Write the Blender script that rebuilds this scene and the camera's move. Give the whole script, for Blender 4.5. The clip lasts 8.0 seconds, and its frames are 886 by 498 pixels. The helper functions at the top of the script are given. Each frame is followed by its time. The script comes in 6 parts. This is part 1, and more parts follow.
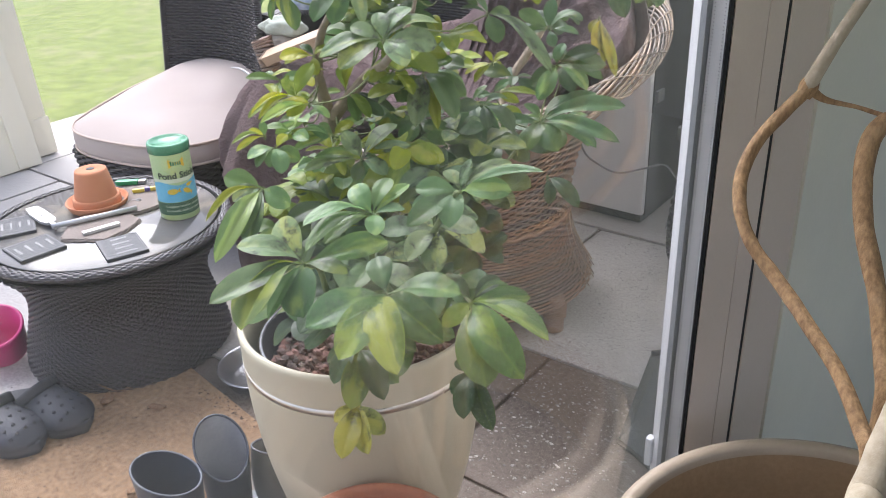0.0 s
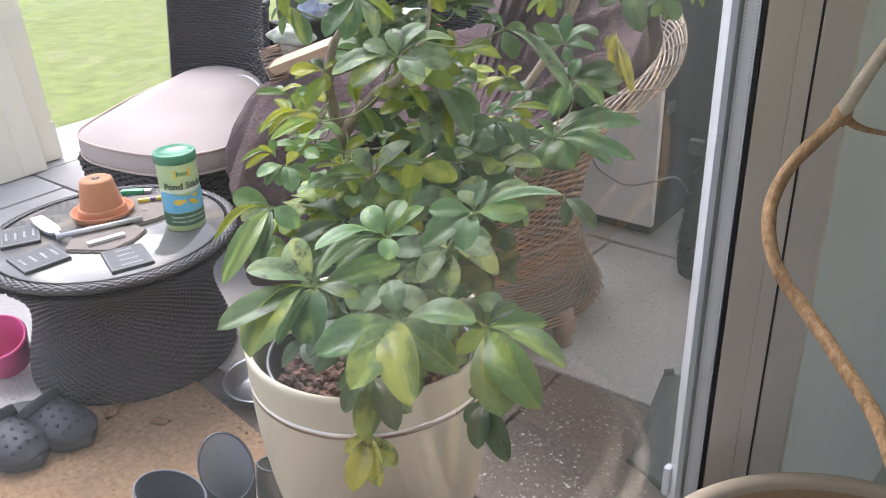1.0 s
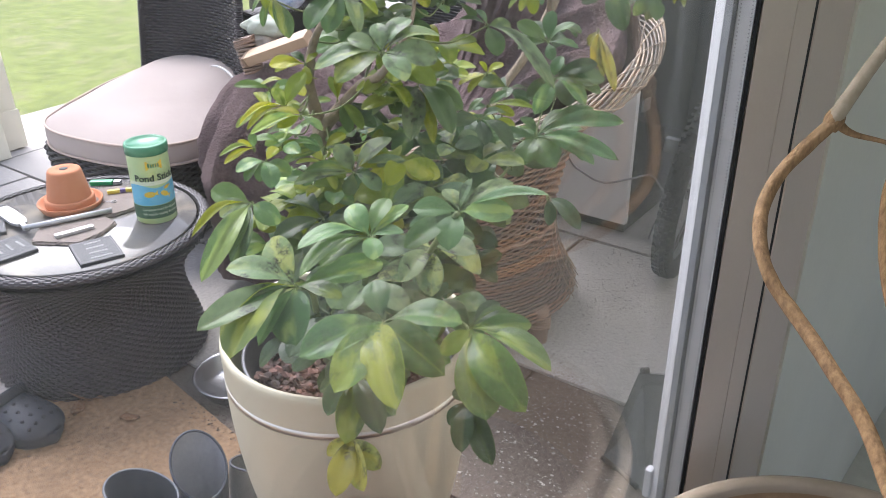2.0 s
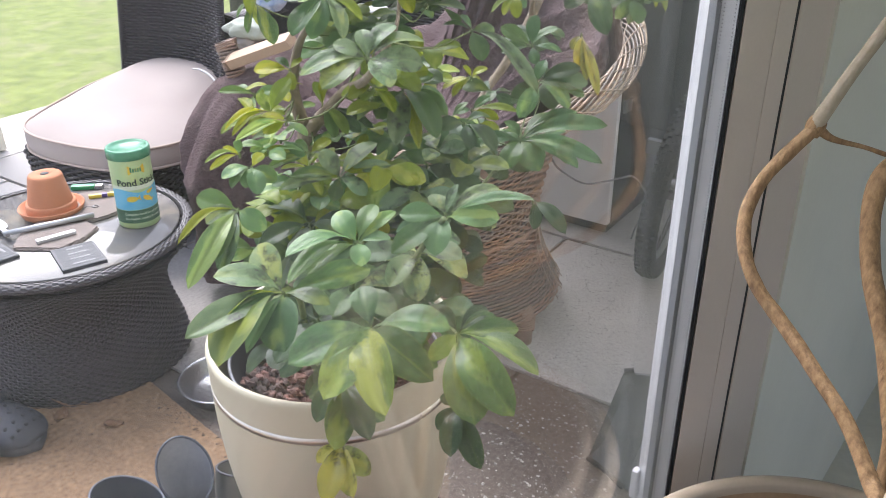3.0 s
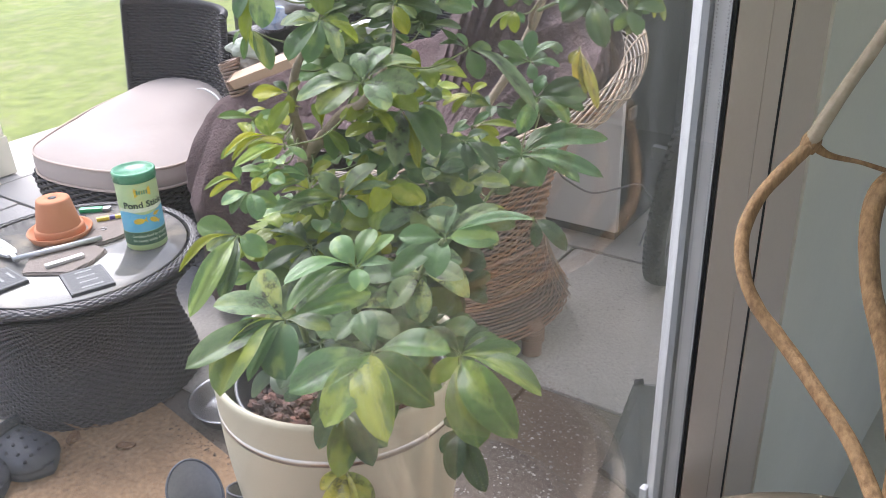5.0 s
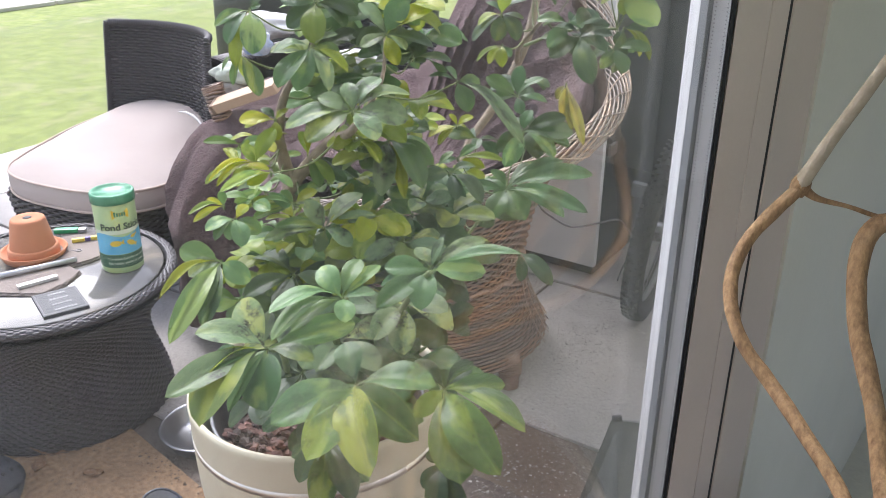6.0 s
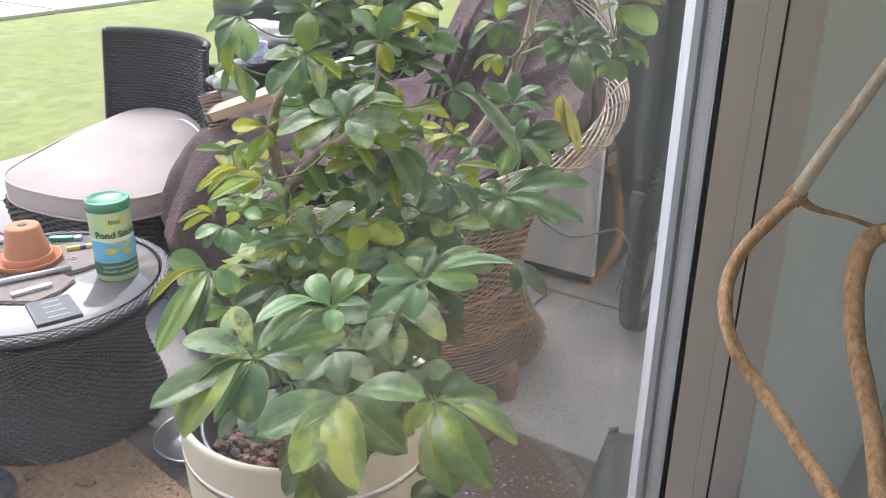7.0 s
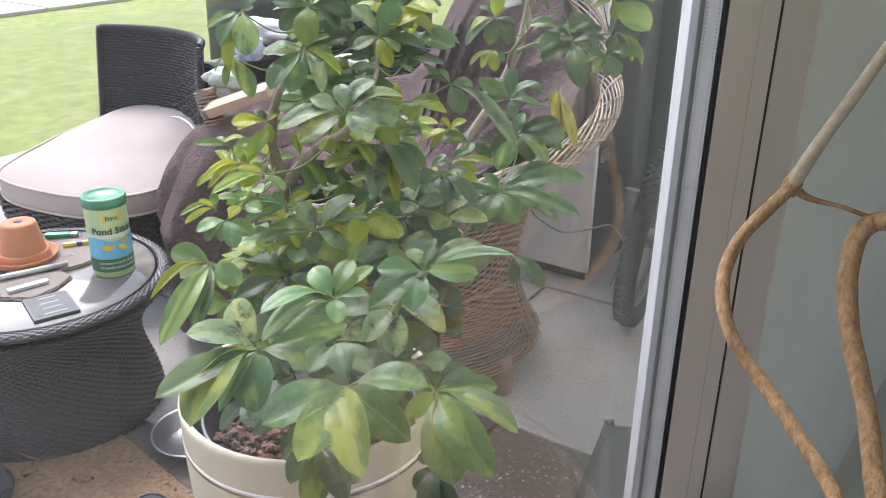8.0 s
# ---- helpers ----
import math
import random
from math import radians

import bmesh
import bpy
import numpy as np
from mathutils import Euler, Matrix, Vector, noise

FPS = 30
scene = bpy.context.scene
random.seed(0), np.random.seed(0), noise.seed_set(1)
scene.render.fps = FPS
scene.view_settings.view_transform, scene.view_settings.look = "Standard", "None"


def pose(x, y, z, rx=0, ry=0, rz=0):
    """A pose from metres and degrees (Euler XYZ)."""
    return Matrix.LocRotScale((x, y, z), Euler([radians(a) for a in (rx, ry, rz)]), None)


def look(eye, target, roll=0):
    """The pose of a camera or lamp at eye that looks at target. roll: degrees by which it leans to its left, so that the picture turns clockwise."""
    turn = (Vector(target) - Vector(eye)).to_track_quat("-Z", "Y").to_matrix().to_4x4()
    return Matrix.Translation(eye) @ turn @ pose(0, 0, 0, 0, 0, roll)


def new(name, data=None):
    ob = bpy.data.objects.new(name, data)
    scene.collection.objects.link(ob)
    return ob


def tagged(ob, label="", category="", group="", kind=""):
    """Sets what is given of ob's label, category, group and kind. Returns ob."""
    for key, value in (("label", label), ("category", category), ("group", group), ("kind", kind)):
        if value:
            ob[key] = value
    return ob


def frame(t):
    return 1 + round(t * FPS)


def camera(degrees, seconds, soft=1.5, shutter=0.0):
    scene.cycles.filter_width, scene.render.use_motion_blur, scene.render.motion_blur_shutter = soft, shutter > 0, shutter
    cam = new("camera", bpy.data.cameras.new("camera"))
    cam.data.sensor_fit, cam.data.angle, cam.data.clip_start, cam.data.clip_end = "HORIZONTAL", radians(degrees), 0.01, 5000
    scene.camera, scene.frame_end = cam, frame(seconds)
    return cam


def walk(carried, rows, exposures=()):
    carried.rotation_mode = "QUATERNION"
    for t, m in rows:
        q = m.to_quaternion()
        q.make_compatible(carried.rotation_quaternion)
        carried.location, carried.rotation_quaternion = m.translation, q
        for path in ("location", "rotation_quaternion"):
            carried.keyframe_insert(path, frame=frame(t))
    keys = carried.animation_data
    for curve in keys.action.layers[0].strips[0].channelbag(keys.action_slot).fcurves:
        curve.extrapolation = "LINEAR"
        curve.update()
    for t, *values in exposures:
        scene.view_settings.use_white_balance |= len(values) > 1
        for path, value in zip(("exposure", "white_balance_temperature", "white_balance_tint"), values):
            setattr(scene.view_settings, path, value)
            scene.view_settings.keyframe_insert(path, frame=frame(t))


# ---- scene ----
cam = camera(55.1, 8.0, soft=0.5)
PATH = [
    (0, (0.017, 0.104, 1.459), (-1.08, 1.517, 0.564), -2.2),
    (0.5, (0.01, 0.101, 1.477), (-1.1, 1.508, 0.589), -2.3),
    (1, (-0.019, 0.128, 1.469), (-1.125, 1.539, 0.583), -1.9),
    (1.5, (-0.04, 0.132, 1.467), (-1.115, 1.562, 0.572), -0.9),
    (3, (-0.052, 0.126, 1.479), (-1.06, 1.599, 0.576), -0.1),
    (3.5, (-0.055, 0.138, 1.477), (-1.072, 1.609, 0.582), -0.5),
    (4, (-0.054, 0.141, 1.478), (-1.069, 1.608, 0.575), -1.0),
    (4.5, (-0.038, 0.146, 1.494), (-1.088, 1.593, 0.596), -2.7),
    (6, (-0.061, 0.142, 1.497), (-1.063, 1.662, 0.671), 0.3),
    (6.5, (-0.062, 0.158, 1.49), (-1.07, 1.687, 0.687), 0.6),
    (7, (-0.059, 0.161, 1.49), (-1.069, 1.688, 0.684), 0.5),
    (7.5, (-0.061, 0.147, 1.488), (-1.067, 1.668, 0.667), 0.3),
    (8, (-0.059, 0.14, 1.488), (-1.052, 1.677, 0.679), 0.6),
]
walk(cam, [(t, look(eye, target, roll)) for t, eye, target, roll in PATH], [(0.0, 1.47), (1.5, 1.46), (3.0, 1.55), (8.0, 1.54)])

# ---- world, sun ----
world = bpy.data.worlds.new("world")
scene.world = world
world.use_nodes = True
wn = world.node_tree.nodes
sky = wn.new("ShaderNodeTexSky")
sky.sky_type = "NISHITA"
sky.sun_disc = False
SUN_ELEV, SUN_AZ = radians(52), radians(155)   # azimuth counted from +x towards +y
sky.sun_elevation, sky.sun_rotation = SUN_ELEV, radians(90) - SUN_AZ
sky.air_density, sky.dust_density, sky.ozone_density = 1.0, 4.0, 1.0
wn["Background"].inputs["Strength"].default_value = 0.137
veil = wn.new("ShaderNodeHueSaturation")   # thin cloud takes most of the blue out of the sky
veil.inputs["Saturation"].default_value = 0.55
world.node_tree.links.new(sky.outputs[0], veil.inputs["Color"])
world.node_tree.links.new(veil.outputs[0], wn["Background"].inputs["Color"])
sun = new("sun", bpy.data.lights.new("sun", "SUN"))
sun.data.energy, sun.data.angle, sun.data.color = 1.3, radians(42), (1.0, 0.96, 0.90)
sun_dir = Vector((math.cos(SUN_ELEV) * math.cos(SUN_AZ), math.cos(SUN_ELEV) * math.sin(SUN_AZ), math.sin(SUN_ELEV)))
sun.matrix_world = look(sun_dir * 20, (0, 0, 0))
scene.view_settings.use_white_balance = True
scene.view_settings.white_balance_temperature, scene.view_settings.white_balance_tint = 5900, 15


# ---- materials ----
def mix_nodes(nt, fac, a, b):
    m = nt.nodes.new("ShaderNodeMix")
    m.data_type = "RGBA"
    for sock, v in ((m.inputs[0], fac), (m.inputs[6], a), (m.inputs[7], b)):
        if isinstance(v, bpy.types.NodeSocket):
            nt.links.new(v, sock)
        elif isinstance(v, (int, float)):
            sock.default_value = v
        else:
            sock.default_value = (*v, 1)
    return m.outputs[2]


def noise_node(nt, coord, scale, detail=4, rough=0.6, stretch=None):
    n = nt.nodes.new("ShaderNodeTexNoise")
    n.inputs["Scale"].default_value, n.inputs["Detail"].default_value, n.inputs["Roughness"].default_value = scale, detail, rough
    if stretch:
        mp = nt.nodes.new("ShaderNodeMapping")
        mp.inputs["Scale"].default_value = stretch
        nt.links.new(coord, mp.inputs[0])
        coord = mp.outputs[0]
    nt.links.new(coord, n.inputs["Vector"])
    return n.outputs["Fac"]


def ramp_node(nt, fac, lo, hi, a=0.0, b=1.0):
    r = nt.nodes.new("ShaderNodeMapRange")
    r.inputs[1].default_value, r.inputs[2].default_value, r.inputs[3].default_value, r.inputs[4].default_value = lo, hi, a, b
    nt.links.new(fac, r.inputs[0])
    return r.outputs[0]


def surface(name, col, col2=None, rough=0.6, metal=0.0, big=3.0, fine=60.0, dirt_or_sheen=None, dirt_or_sheen_amount=0.4, bump=0.2, bump_scale=None,
            stretch=None, vary=0.0, coat=0.0, coords="Object", spec=0.5, dist=0.01, thresh=0.5):
    """A two-scale surface: slow stains or painted sheen, fine grain, bump, and a spread from piece to piece."""
    m = bpy.data.materials.new(name)
    m.use_nodes = True
    nt = m.node_tree
    p = nt.nodes["Principled BSDF"]
    tc = nt.nodes.new("ShaderNodeTexCoord")
    co = tc.outputs[coords]
    col2 = col2 or tuple(c * 0.75 for c in col)
    f1 = noise_node(nt, co, big, 5)
    f2 = noise_node(nt, co, fine, 4, stretch=stretch)
    c = mix_nodes(nt, ramp_node(nt, f2, 0.3, 0.7), col, col2)
    if dirt_or_sheen:
        c = mix_nodes(nt, ramp_node(nt, f1, thresh, thresh + 0.25, 0, dirt_or_sheen_amount), c, dirt_or_sheen)
    else:
        dark = tuple(v * 0.82 for v in col2)
        c = mix_nodes(nt, ramp_node(nt, f1, 0.45, 0.75, 0, 0.5), c, dark)
    if vary:
        oi = nt.nodes.new("ShaderNodeObjectInfo")
        hsv = nt.nodes.new("ShaderNodeHueSaturation")
        nt.links.new(ramp_node(nt, oi.outputs["Random"], 0, 1, 1 - vary, 1 + vary), hsv.inputs["Value"])
        nt.links.new(c, hsv.inputs["Color"])
        c = hsv.outputs[0]
    nt.links.new(c, p.inputs["Base Color"])
    p.inputs["Metallic"].default_value = metal
    p.inputs["Coat Weight"].default_value = coat
    p.inputs["Specular IOR Level"].default_value = spec
    nt.links.new(ramp_node(nt, f1, 0.3, 0.7, max(0.03, rough - 0.08), min(1, rough + 0.08)), p.inputs["Roughness"])
    if bump:
        b = nt.nodes.new("ShaderNodeBump")
        b.inputs["Strength"].default_value, b.inputs["Distance"].default_value = bump, dist
        src = noise_node(nt, co, bump_scale, 6, 0.65, stretch) if bump_scale else f2
        nt.links.new(src, b.inputs["Height"])
        nt.links.new(b.outputs[0], p.inputs["Normal"])
    return m


def leaf_material(name, dark, mid, patch, patch_amount, specks=0.0, gloss=0.35, glow=0.46):
    """Leaf blade: green with a paler patch along the midrib, specks of sooty dust, light showing through."""
    m = bpy.data.materials.new(name)
    m.use_nodes = True
    nt = m.node_tree
    p = nt.nodes["Principled BSDF"]
    oi = nt.nodes.new("ShaderNodeObjectInfo")
    off = nt.nodes.new("ShaderNodeVectorMath")
    off.operation = "ADD"
    comb = nt.nodes.new("ShaderNodeCombineXYZ")
    scaled = nt.nodes.new("ShaderNodeMath")
    scaled.operation = "MULTIPLY"
    scaled.inputs[1].default_value = 37.0
    own, rnd = nt.nodes.new("ShaderNodeAttribute"), nt.nodes.new("ShaderNodeMath")
    own.attribute_name = "leaf_rnd"
    shape = nt.nodes.new("ShaderNodeAttribute")
    shape.attribute_name = "leaf_co"
    rnd.operation = "FRACT"
    both = nt.nodes.new("ShaderNodeMath")
    nt.links.new(oi.outputs["Random"], both.inputs[0])
    nt.links.new(own.outputs["Fac"], both.inputs[1])
    nt.links.new(both.outputs[0], rnd.inputs[0])
    nt.links.new(rnd.outputs[0], scaled.inputs[0])
    nt.links.new(scaled.outputs[0], comb.inputs[0])
    nt.links.new(scaled.outputs[0], comb.inputs[2])
    nt.links.new(shape.outputs["Vector"], off.inputs[0])
    nt.links.new(comb.outputs[0], off.inputs[1])
    co = off.outputs[0]
    blot = noise_node(nt, co, 3.0, 4, 0.55, (0.7, 1.5, 1.0))
    grain = noise_node(nt, co, 18, 4, 0.6)
    c = mix_nodes(nt, ramp_node(nt, grain, 0.35, 0.7), dark, mid)
    sep = nt.nodes.new("ShaderNodeSeparateXYZ")
    nt.links.new(shape.outputs["Vector"], sep.inputs[0])
    ab = nt.nodes.new("ShaderNodeMath")
    ab.operation = "ABSOLUTE"
    nt.links.new(sep.outputs[1], ab.inputs[0])
    near = ramp_node(nt, ab.outputs[0], 0.0, 0.22, 0.10, -0.08)
    s = nt.nodes.new("ShaderNodeMath")
    nt.links.new(blot, s.inputs[0])
    nt.links.new(near, s.inputs[1])
    s2 = nt.nodes.new("ShaderNodeMath")
    nt.links.new(s.outputs[0], s2.inputs[0])
    nt.links.new(ramp_node(nt, rnd.outputs[0], 0, 1, -0.16, 0.16), s2.inputs[1])
    lo = 0.78 - 0.42 * patch_amount
    c = mix_nodes(nt, ramp_node(nt, s2.outputs[0], lo, lo + 0.09, 0, 0.88), c, patch)
    rib = ramp_node(nt, ab.outputs[0], 0.004, 0.014, 0.55, 0.0)
    c = mix_nodes(nt, rib, c, tuple(0.5 * a + 0.5 * b for a, b in zip(mid, patch)))
    def op(how, a, b=0.0):
        n = nt.nodes.new("ShaderNodeMath")
        n.operation = how
        for i, v in enumerate((a, b)):
            if isinstance(v, (int, float)):
                n.inputs[i].default_value = v
            else:
                nt.links.new(v, n.inputs[i])
        return n.outputs[0]
    slant = op("SUBTRACT", sep.outputs[0], op("MULTIPLY", ab.outputs[0], 1.1))
    vein = ramp_node(nt, op("SINE", op("MULTIPLY", slant, 78.0)), 0.80, 1.0, 0.0, 0.10)
    c = mix_nodes(nt, vein, c, tuple(0.45 * a + 0.55 * b for a, b in zip(mid, patch)))
    rim = nt.nodes.new("ShaderNodeAttribute")
    rim.attribute_name = "leaf_edge"
    c = mix_nodes(nt, ramp_node(nt, rim.outputs["Fac"], 0.90, 1.0, 0.0, 0.55), c, tuple(0.3 * a + 0.7 * b for a, b in zip(mid, patch)))
    if specks:
        sp = noise_node(nt, co, 34, 4, 0.75)
        sm = noise_node(nt, co, 4.0, 3, 0.6)
        cloud = op("ADD", sm, ramp_node(nt, sep.outputs[0], 0.1, 0.9, 0.07, -0.08))
        soot = op("MULTIPLY", ramp_node(nt, sp, 0.44, 0.53), ramp_node(nt, cloud, 0.47, 0.60, 0.0, specks))
        c = mix_nodes(nt, soot, c, (0.030, 0.034, 0.026))
    hsv = nt.nodes.new("ShaderNodeHueSaturation")
    nt.links.new(ramp_node(nt, rnd.outputs[0], 0, 1, 0.78, 1.18), hsv.inputs["Value"])
    spin = nt.nodes.new("ShaderNodeMath")
    spin.operation = "FRACT"
    nt.links.new(scaled.outputs[0], spin.inputs[0])
    nt.links.new(ramp_node(nt, spin.outputs[0], 0, 1, 0.466, 0.510), hsv.inputs["Hue"])
    nt.links.new(ramp_node(nt, spin.outputs[0], 0, 1, 1.18, 0.95), hsv.inputs["Saturation"])
    nt.links.new(c, hsv.inputs["Color"])
    c = hsv.outputs[0]
    nt.links.new(c, p.inputs["Base Color"])
    p.inputs["Roughness"].default_value = gloss
    p.inputs["Specular IOR Level"].default_value = 0.5
    b = nt.nodes.new("ShaderNodeBump")
    b.inputs["Strength"].default_value, b.inputs["Distance"].default_value = 0.12, 0.02
    nt.links.new(noise_node(nt, co, 9, 3), b.inputs["Height"])
    nt.links.new(b.outputs[0], p.inputs["Normal"])
    tr = nt.nodes.new("ShaderNodeBsdfTranslucent")
    nt.links.new(c, tr.inputs["Color"])
    mx = nt.nodes.new("ShaderNodeMixShader")
    mx.inputs[0].default_value = glow
    nt.links.new(p.outputs[0], mx.inputs[1])
    nt.links.new(tr.outputs[0], mx.inputs[2])
    nt.links.new(mx.outputs[0], nt.nodes["Material Output"].inputs[0])
    return m


LEAF = {
    "v": leaf_material("leaf_variegated", (0.080, 0.145, 0.048), (0.125, 0.215, 0.066), (0.300, 0.385, 0.105), 0.62, 0.75, 0.36),
    "c": leaf_material("leaf_patched", (0.062, 0.140, 0.055), (0.105, 0.215, 0.080), (0.315, 0.425, 0.120), 0.62, 0.35, 0.36),
    "p": leaf_material("leaf_fresh", (0.130, 0.255, 0.095), (0.195, 0.350, 0.125), (0.340, 0.480, 0.150), 0.40, 0.1, 0.36),
    "g": leaf_material("leaf_green", (0.076, 0.160, 0.060), (0.130, 0.245, 0.086), (0.235, 0.345, 0.100), 0.26, 0.5, 0.34),
    # pale bluish green holds painted sky sheen as well as dust and soot
    "b": leaf_material("leaf_dusty_sheen", (0.175, 0.275, 0.140), (0.260, 0.375, 0.185), (0.410, 0.500, 0.200), 0.42, 1.0, 0.38),
    # dark green; inside the bush it also stands for shade
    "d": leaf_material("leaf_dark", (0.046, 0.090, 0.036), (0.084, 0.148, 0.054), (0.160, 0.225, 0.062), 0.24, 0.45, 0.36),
    # bright yellow-green: light coming through the leaf is in the colour
    "l": leaf_material("leaf_lime", (0.210, 0.300, 0.036), (0.310, 0.415, 0.052), (0.450, 0.510, 0.100), 0.45, 0.1, 0.38, 0.52),
    "o": leaf_material("leaf_olive", (0.098, 0.155, 0.046), (0.145, 0.215, 0.060), (0.250, 0.330, 0.085), 0.50, 0.5, 0.40),
    "s": leaf_material("leaf_sunned", (0.115, 0.200, 0.062), (0.165, 0.270, 0.078), (0.315, 0.415, 0.105), 0.85, 0.25, 0.38),
    "y": leaf_material("leaf_yellowed", (0.31, 0.34, 0.07), (0.40, 0.42, 0.10), (0.43, 0.40, 0.08), 0.5, 0.8, 0.42),
}
M = {
    "stem": surface("stem", (0.22, 0.27, 0.09), (0.14, 0.18, 0.07), 0.6, fine=90),
    "bark": surface("bark", (0.33, 0.265, 0.185), (0.17, 0.130, 0.088), 0.85, big=40, fine=70, dirt_or_sheen=(0.40, 0.35, 0.27), dirt_or_sheen_amount=0.6, bump=0.9, bump_scale=120, dist=0.004),
    "tan_bark": surface("tan_bark", (0.365, 0.226, 0.105), (0.155, 0.086, 0.038), 0.7, big=26, fine=120, stretch=(1.6, 1.6, 0.5), dirt_or_sheen=(0.44, 0.32, 0.19), dirt_or_sheen_amount=0.55, bump=0.55, bump_scale=170, dist=0.004, thresh=0.55),
    "pale_bark": surface("pale_bark", (0.40, 0.345, 0.26), (0.30, 0.25, 0.175), 0.75, big=10, fine=80, bump=0.3, bump_scale=90, dist=0.004),
    "cream_pot": surface("cream_pot", (0.555, 0.51, 0.375), (0.53, 0.485, 0.36), 0.38, big=2.0, fine=200, dirt_or_sheen=(0.49, 0.44, 0.32), dirt_or_sheen_amount=0.25, bump=0.02, spec=0.4),
    "chrome": surface("chrome", (0.74, 0.70, 0.64), (0.70, 0.66, 0.60), 0.32, 1.0, fine=40, bump=0.0),
    "black_plastic": surface("black_plastic", (0.028, 0.028, 0.03), (0.02, 0.02, 0.022), 0.45, fine=90),
    "grey_rim": surface("grey_rim", (0.22, 0.22, 0.24), (0.16, 0.16, 0.18), 0.4),
    "lava": surface("lava", (0.205, 0.112, 0.09), (0.105, 0.058, 0.052), 0.95, big=14, fine=260, dirt_or_sheen=(0.46, 0.36, 0.33), dirt_or_sheen_amount=0.75, bump=0.9, bump_scale=300, dist=0.004, coords="Object", thresh=0.48),
    "terracotta": surface("terracotta", (0.58, 0.25, 0.13), (0.50, 0.20, 0.10), 0.85, big=9, fine=150, dirt_or_sheen=(0.66, 0.42, 0.30), dirt_or_sheen_amount=0.5, bump=0.15),
    "old_terracotta": surface("old_terracotta", (0.46, 0.19, 0.10), (0.36, 0.14, 0.08), 0.9, big=12, fine=120, dirt_or_sheen=(0.16, 0.10, 0.07), dirt_or_sheen_amount=0.7, bump=0.35),
    "beige_pot": surface("beige_pot", (0.34, 0.28, 0.215), (0.315, 0.26, 0.20), 0.35, big=3, fine=150, bump=0.03),
    "beige_inside": surface("beige_inside", (0.30, 0.20, 0.115), (0.25, 0.165, 0.09), 0.4, big=4, fine=120, bump=0.05),
    "soil": surface("soil", (0.05, 0.035, 0.025), (0.03, 0.022, 0.016), 1.0, fine=120, bump=1.0, bump_scale=90),
    # paler mottling paints sky highlights onto the strands
    "dark_wicker": surface("dark_wicker", (0.072, 0.064, 0.071), (0.042, 0.037, 0.042), 0.46, big=7, fine=120, dirt_or_sheen=(0.10, 0.09, 0.098), dirt_or_sheen_amount=0.35, bump=0.2, spec=0.6),
    # near black, standing for the shade in gaps and holes
    "shade_core": surface("shade_core", (0.014, 0.012, 0.013), (0.01, 0.009, 0.01), 0.8),
    "cane": surface("cane", (0.36, 0.222, 0.150), (0.205, 0.118, 0.078), 0.42, big=5, fine=60, dirt_or_sheen=(0.47, 0.34, 0.25), dirt_or_sheen_amount=0.5, bump=0.2, stretch=(1, 1, 3)),
    "pale_cane": surface("pale_cane", (0.50, 0.40, 0.31), (0.30, 0.22, 0.155), 0.5, big=9, fine=70, bump=0.2),
    # much darker than the cane: paints the shade between its strands
    "cane_shade_core": surface("cane_shade_core", (0.060, 0.034, 0.022), (0.04, 0.022, 0.014), 0.9),
    "cushion": surface("cushion", (0.49, 0.42, 0.385), (0.46, 0.395, 0.36), 0.9, big=5, fine=300, dirt_or_sheen=(0.42, 0.35, 0.31), dirt_or_sheen_amount=0.35, bump=0.25, bump_scale=14, dist=0.02),
    "piping": surface("piping", (0.60, 0.49, 0.42), (0.52, 0.42, 0.36), 0.85),
    "white_fabric": surface("white_fabric", (0.64, 0.63, 0.62), (0.56, 0.55, 0.54), 0.85, fine=90),
    "towel": surface("towel", (0.245, 0.165, 0.165), (0.10, 0.062, 0.063), 1.0, big=9, fine=85, dirt_or_sheen=(0.29, 0.215, 0.21), dirt_or_sheen_amount=0.4, bump=1.0, bump_scale=95, dist=0.022, spec=0.1),
    "red_cloth": surface("red_cloth", (0.42, 0.05, 0.06), (0.30, 0.03, 0.04), 0.95, fine=90, bump=0.3),
    "sage_cloth": surface("sage_cloth", (0.44, 0.47, 0.40), (0.37, 0.40, 0.34), 0.95, fine=120, bump=0.3),
    "blue_cloth": surface("blue_cloth", (0.62, 0.66, 0.72), (0.18, 0.26, 0.44), 0.95, big=20, fine=45, bump=0.3),
    "grey_cloth": surface("grey_cloth", (0.40, 0.37, 0.33), (0.33, 0.30, 0.27), 0.95, fine=120, bump=0.3),
    "wood": surface("wood", (0.58, 0.42, 0.29), (0.50, 0.35, 0.23), 0.6, fine=50, stretch=(1, 8, 8), bump=0.15),
    "dark_wood": surface("dark_wood", (0.26, 0.17, 0.11), (0.20, 0.13, 0.08), 0.6, fine=60),
    "slate": surface("slate", (0.075, 0.078, 0.085), (0.05, 0.052, 0.058), 0.6, big=12, fine=90, dirt_or_sheen=(0.13, 0.135, 0.145), dirt_or_sheen_amount=0.5, bump=0.4, bump_scale=60, dist=0.003),
    "stone_slab": surface("stone_slab", (0.27, 0.225, 0.195), (0.21, 0.175, 0.155), 0.85, big=12, fine=120, bump=0.4),
    "chalk": surface("chalk", (0.50, 0.50, 0.49), (0.42, 0.42, 0.41), 0.9),
    "steel": surface("steel", (0.40, 0.40, 0.42), (0.33, 0.33, 0.35), 0.34, 1.0, fine=160, bump=0.05),
    "aluminium": surface("aluminium", (0.40, 0.40, 0.41), (0.34, 0.34, 0.35), 0.45, 0.7, fine=160, bump=0.04),
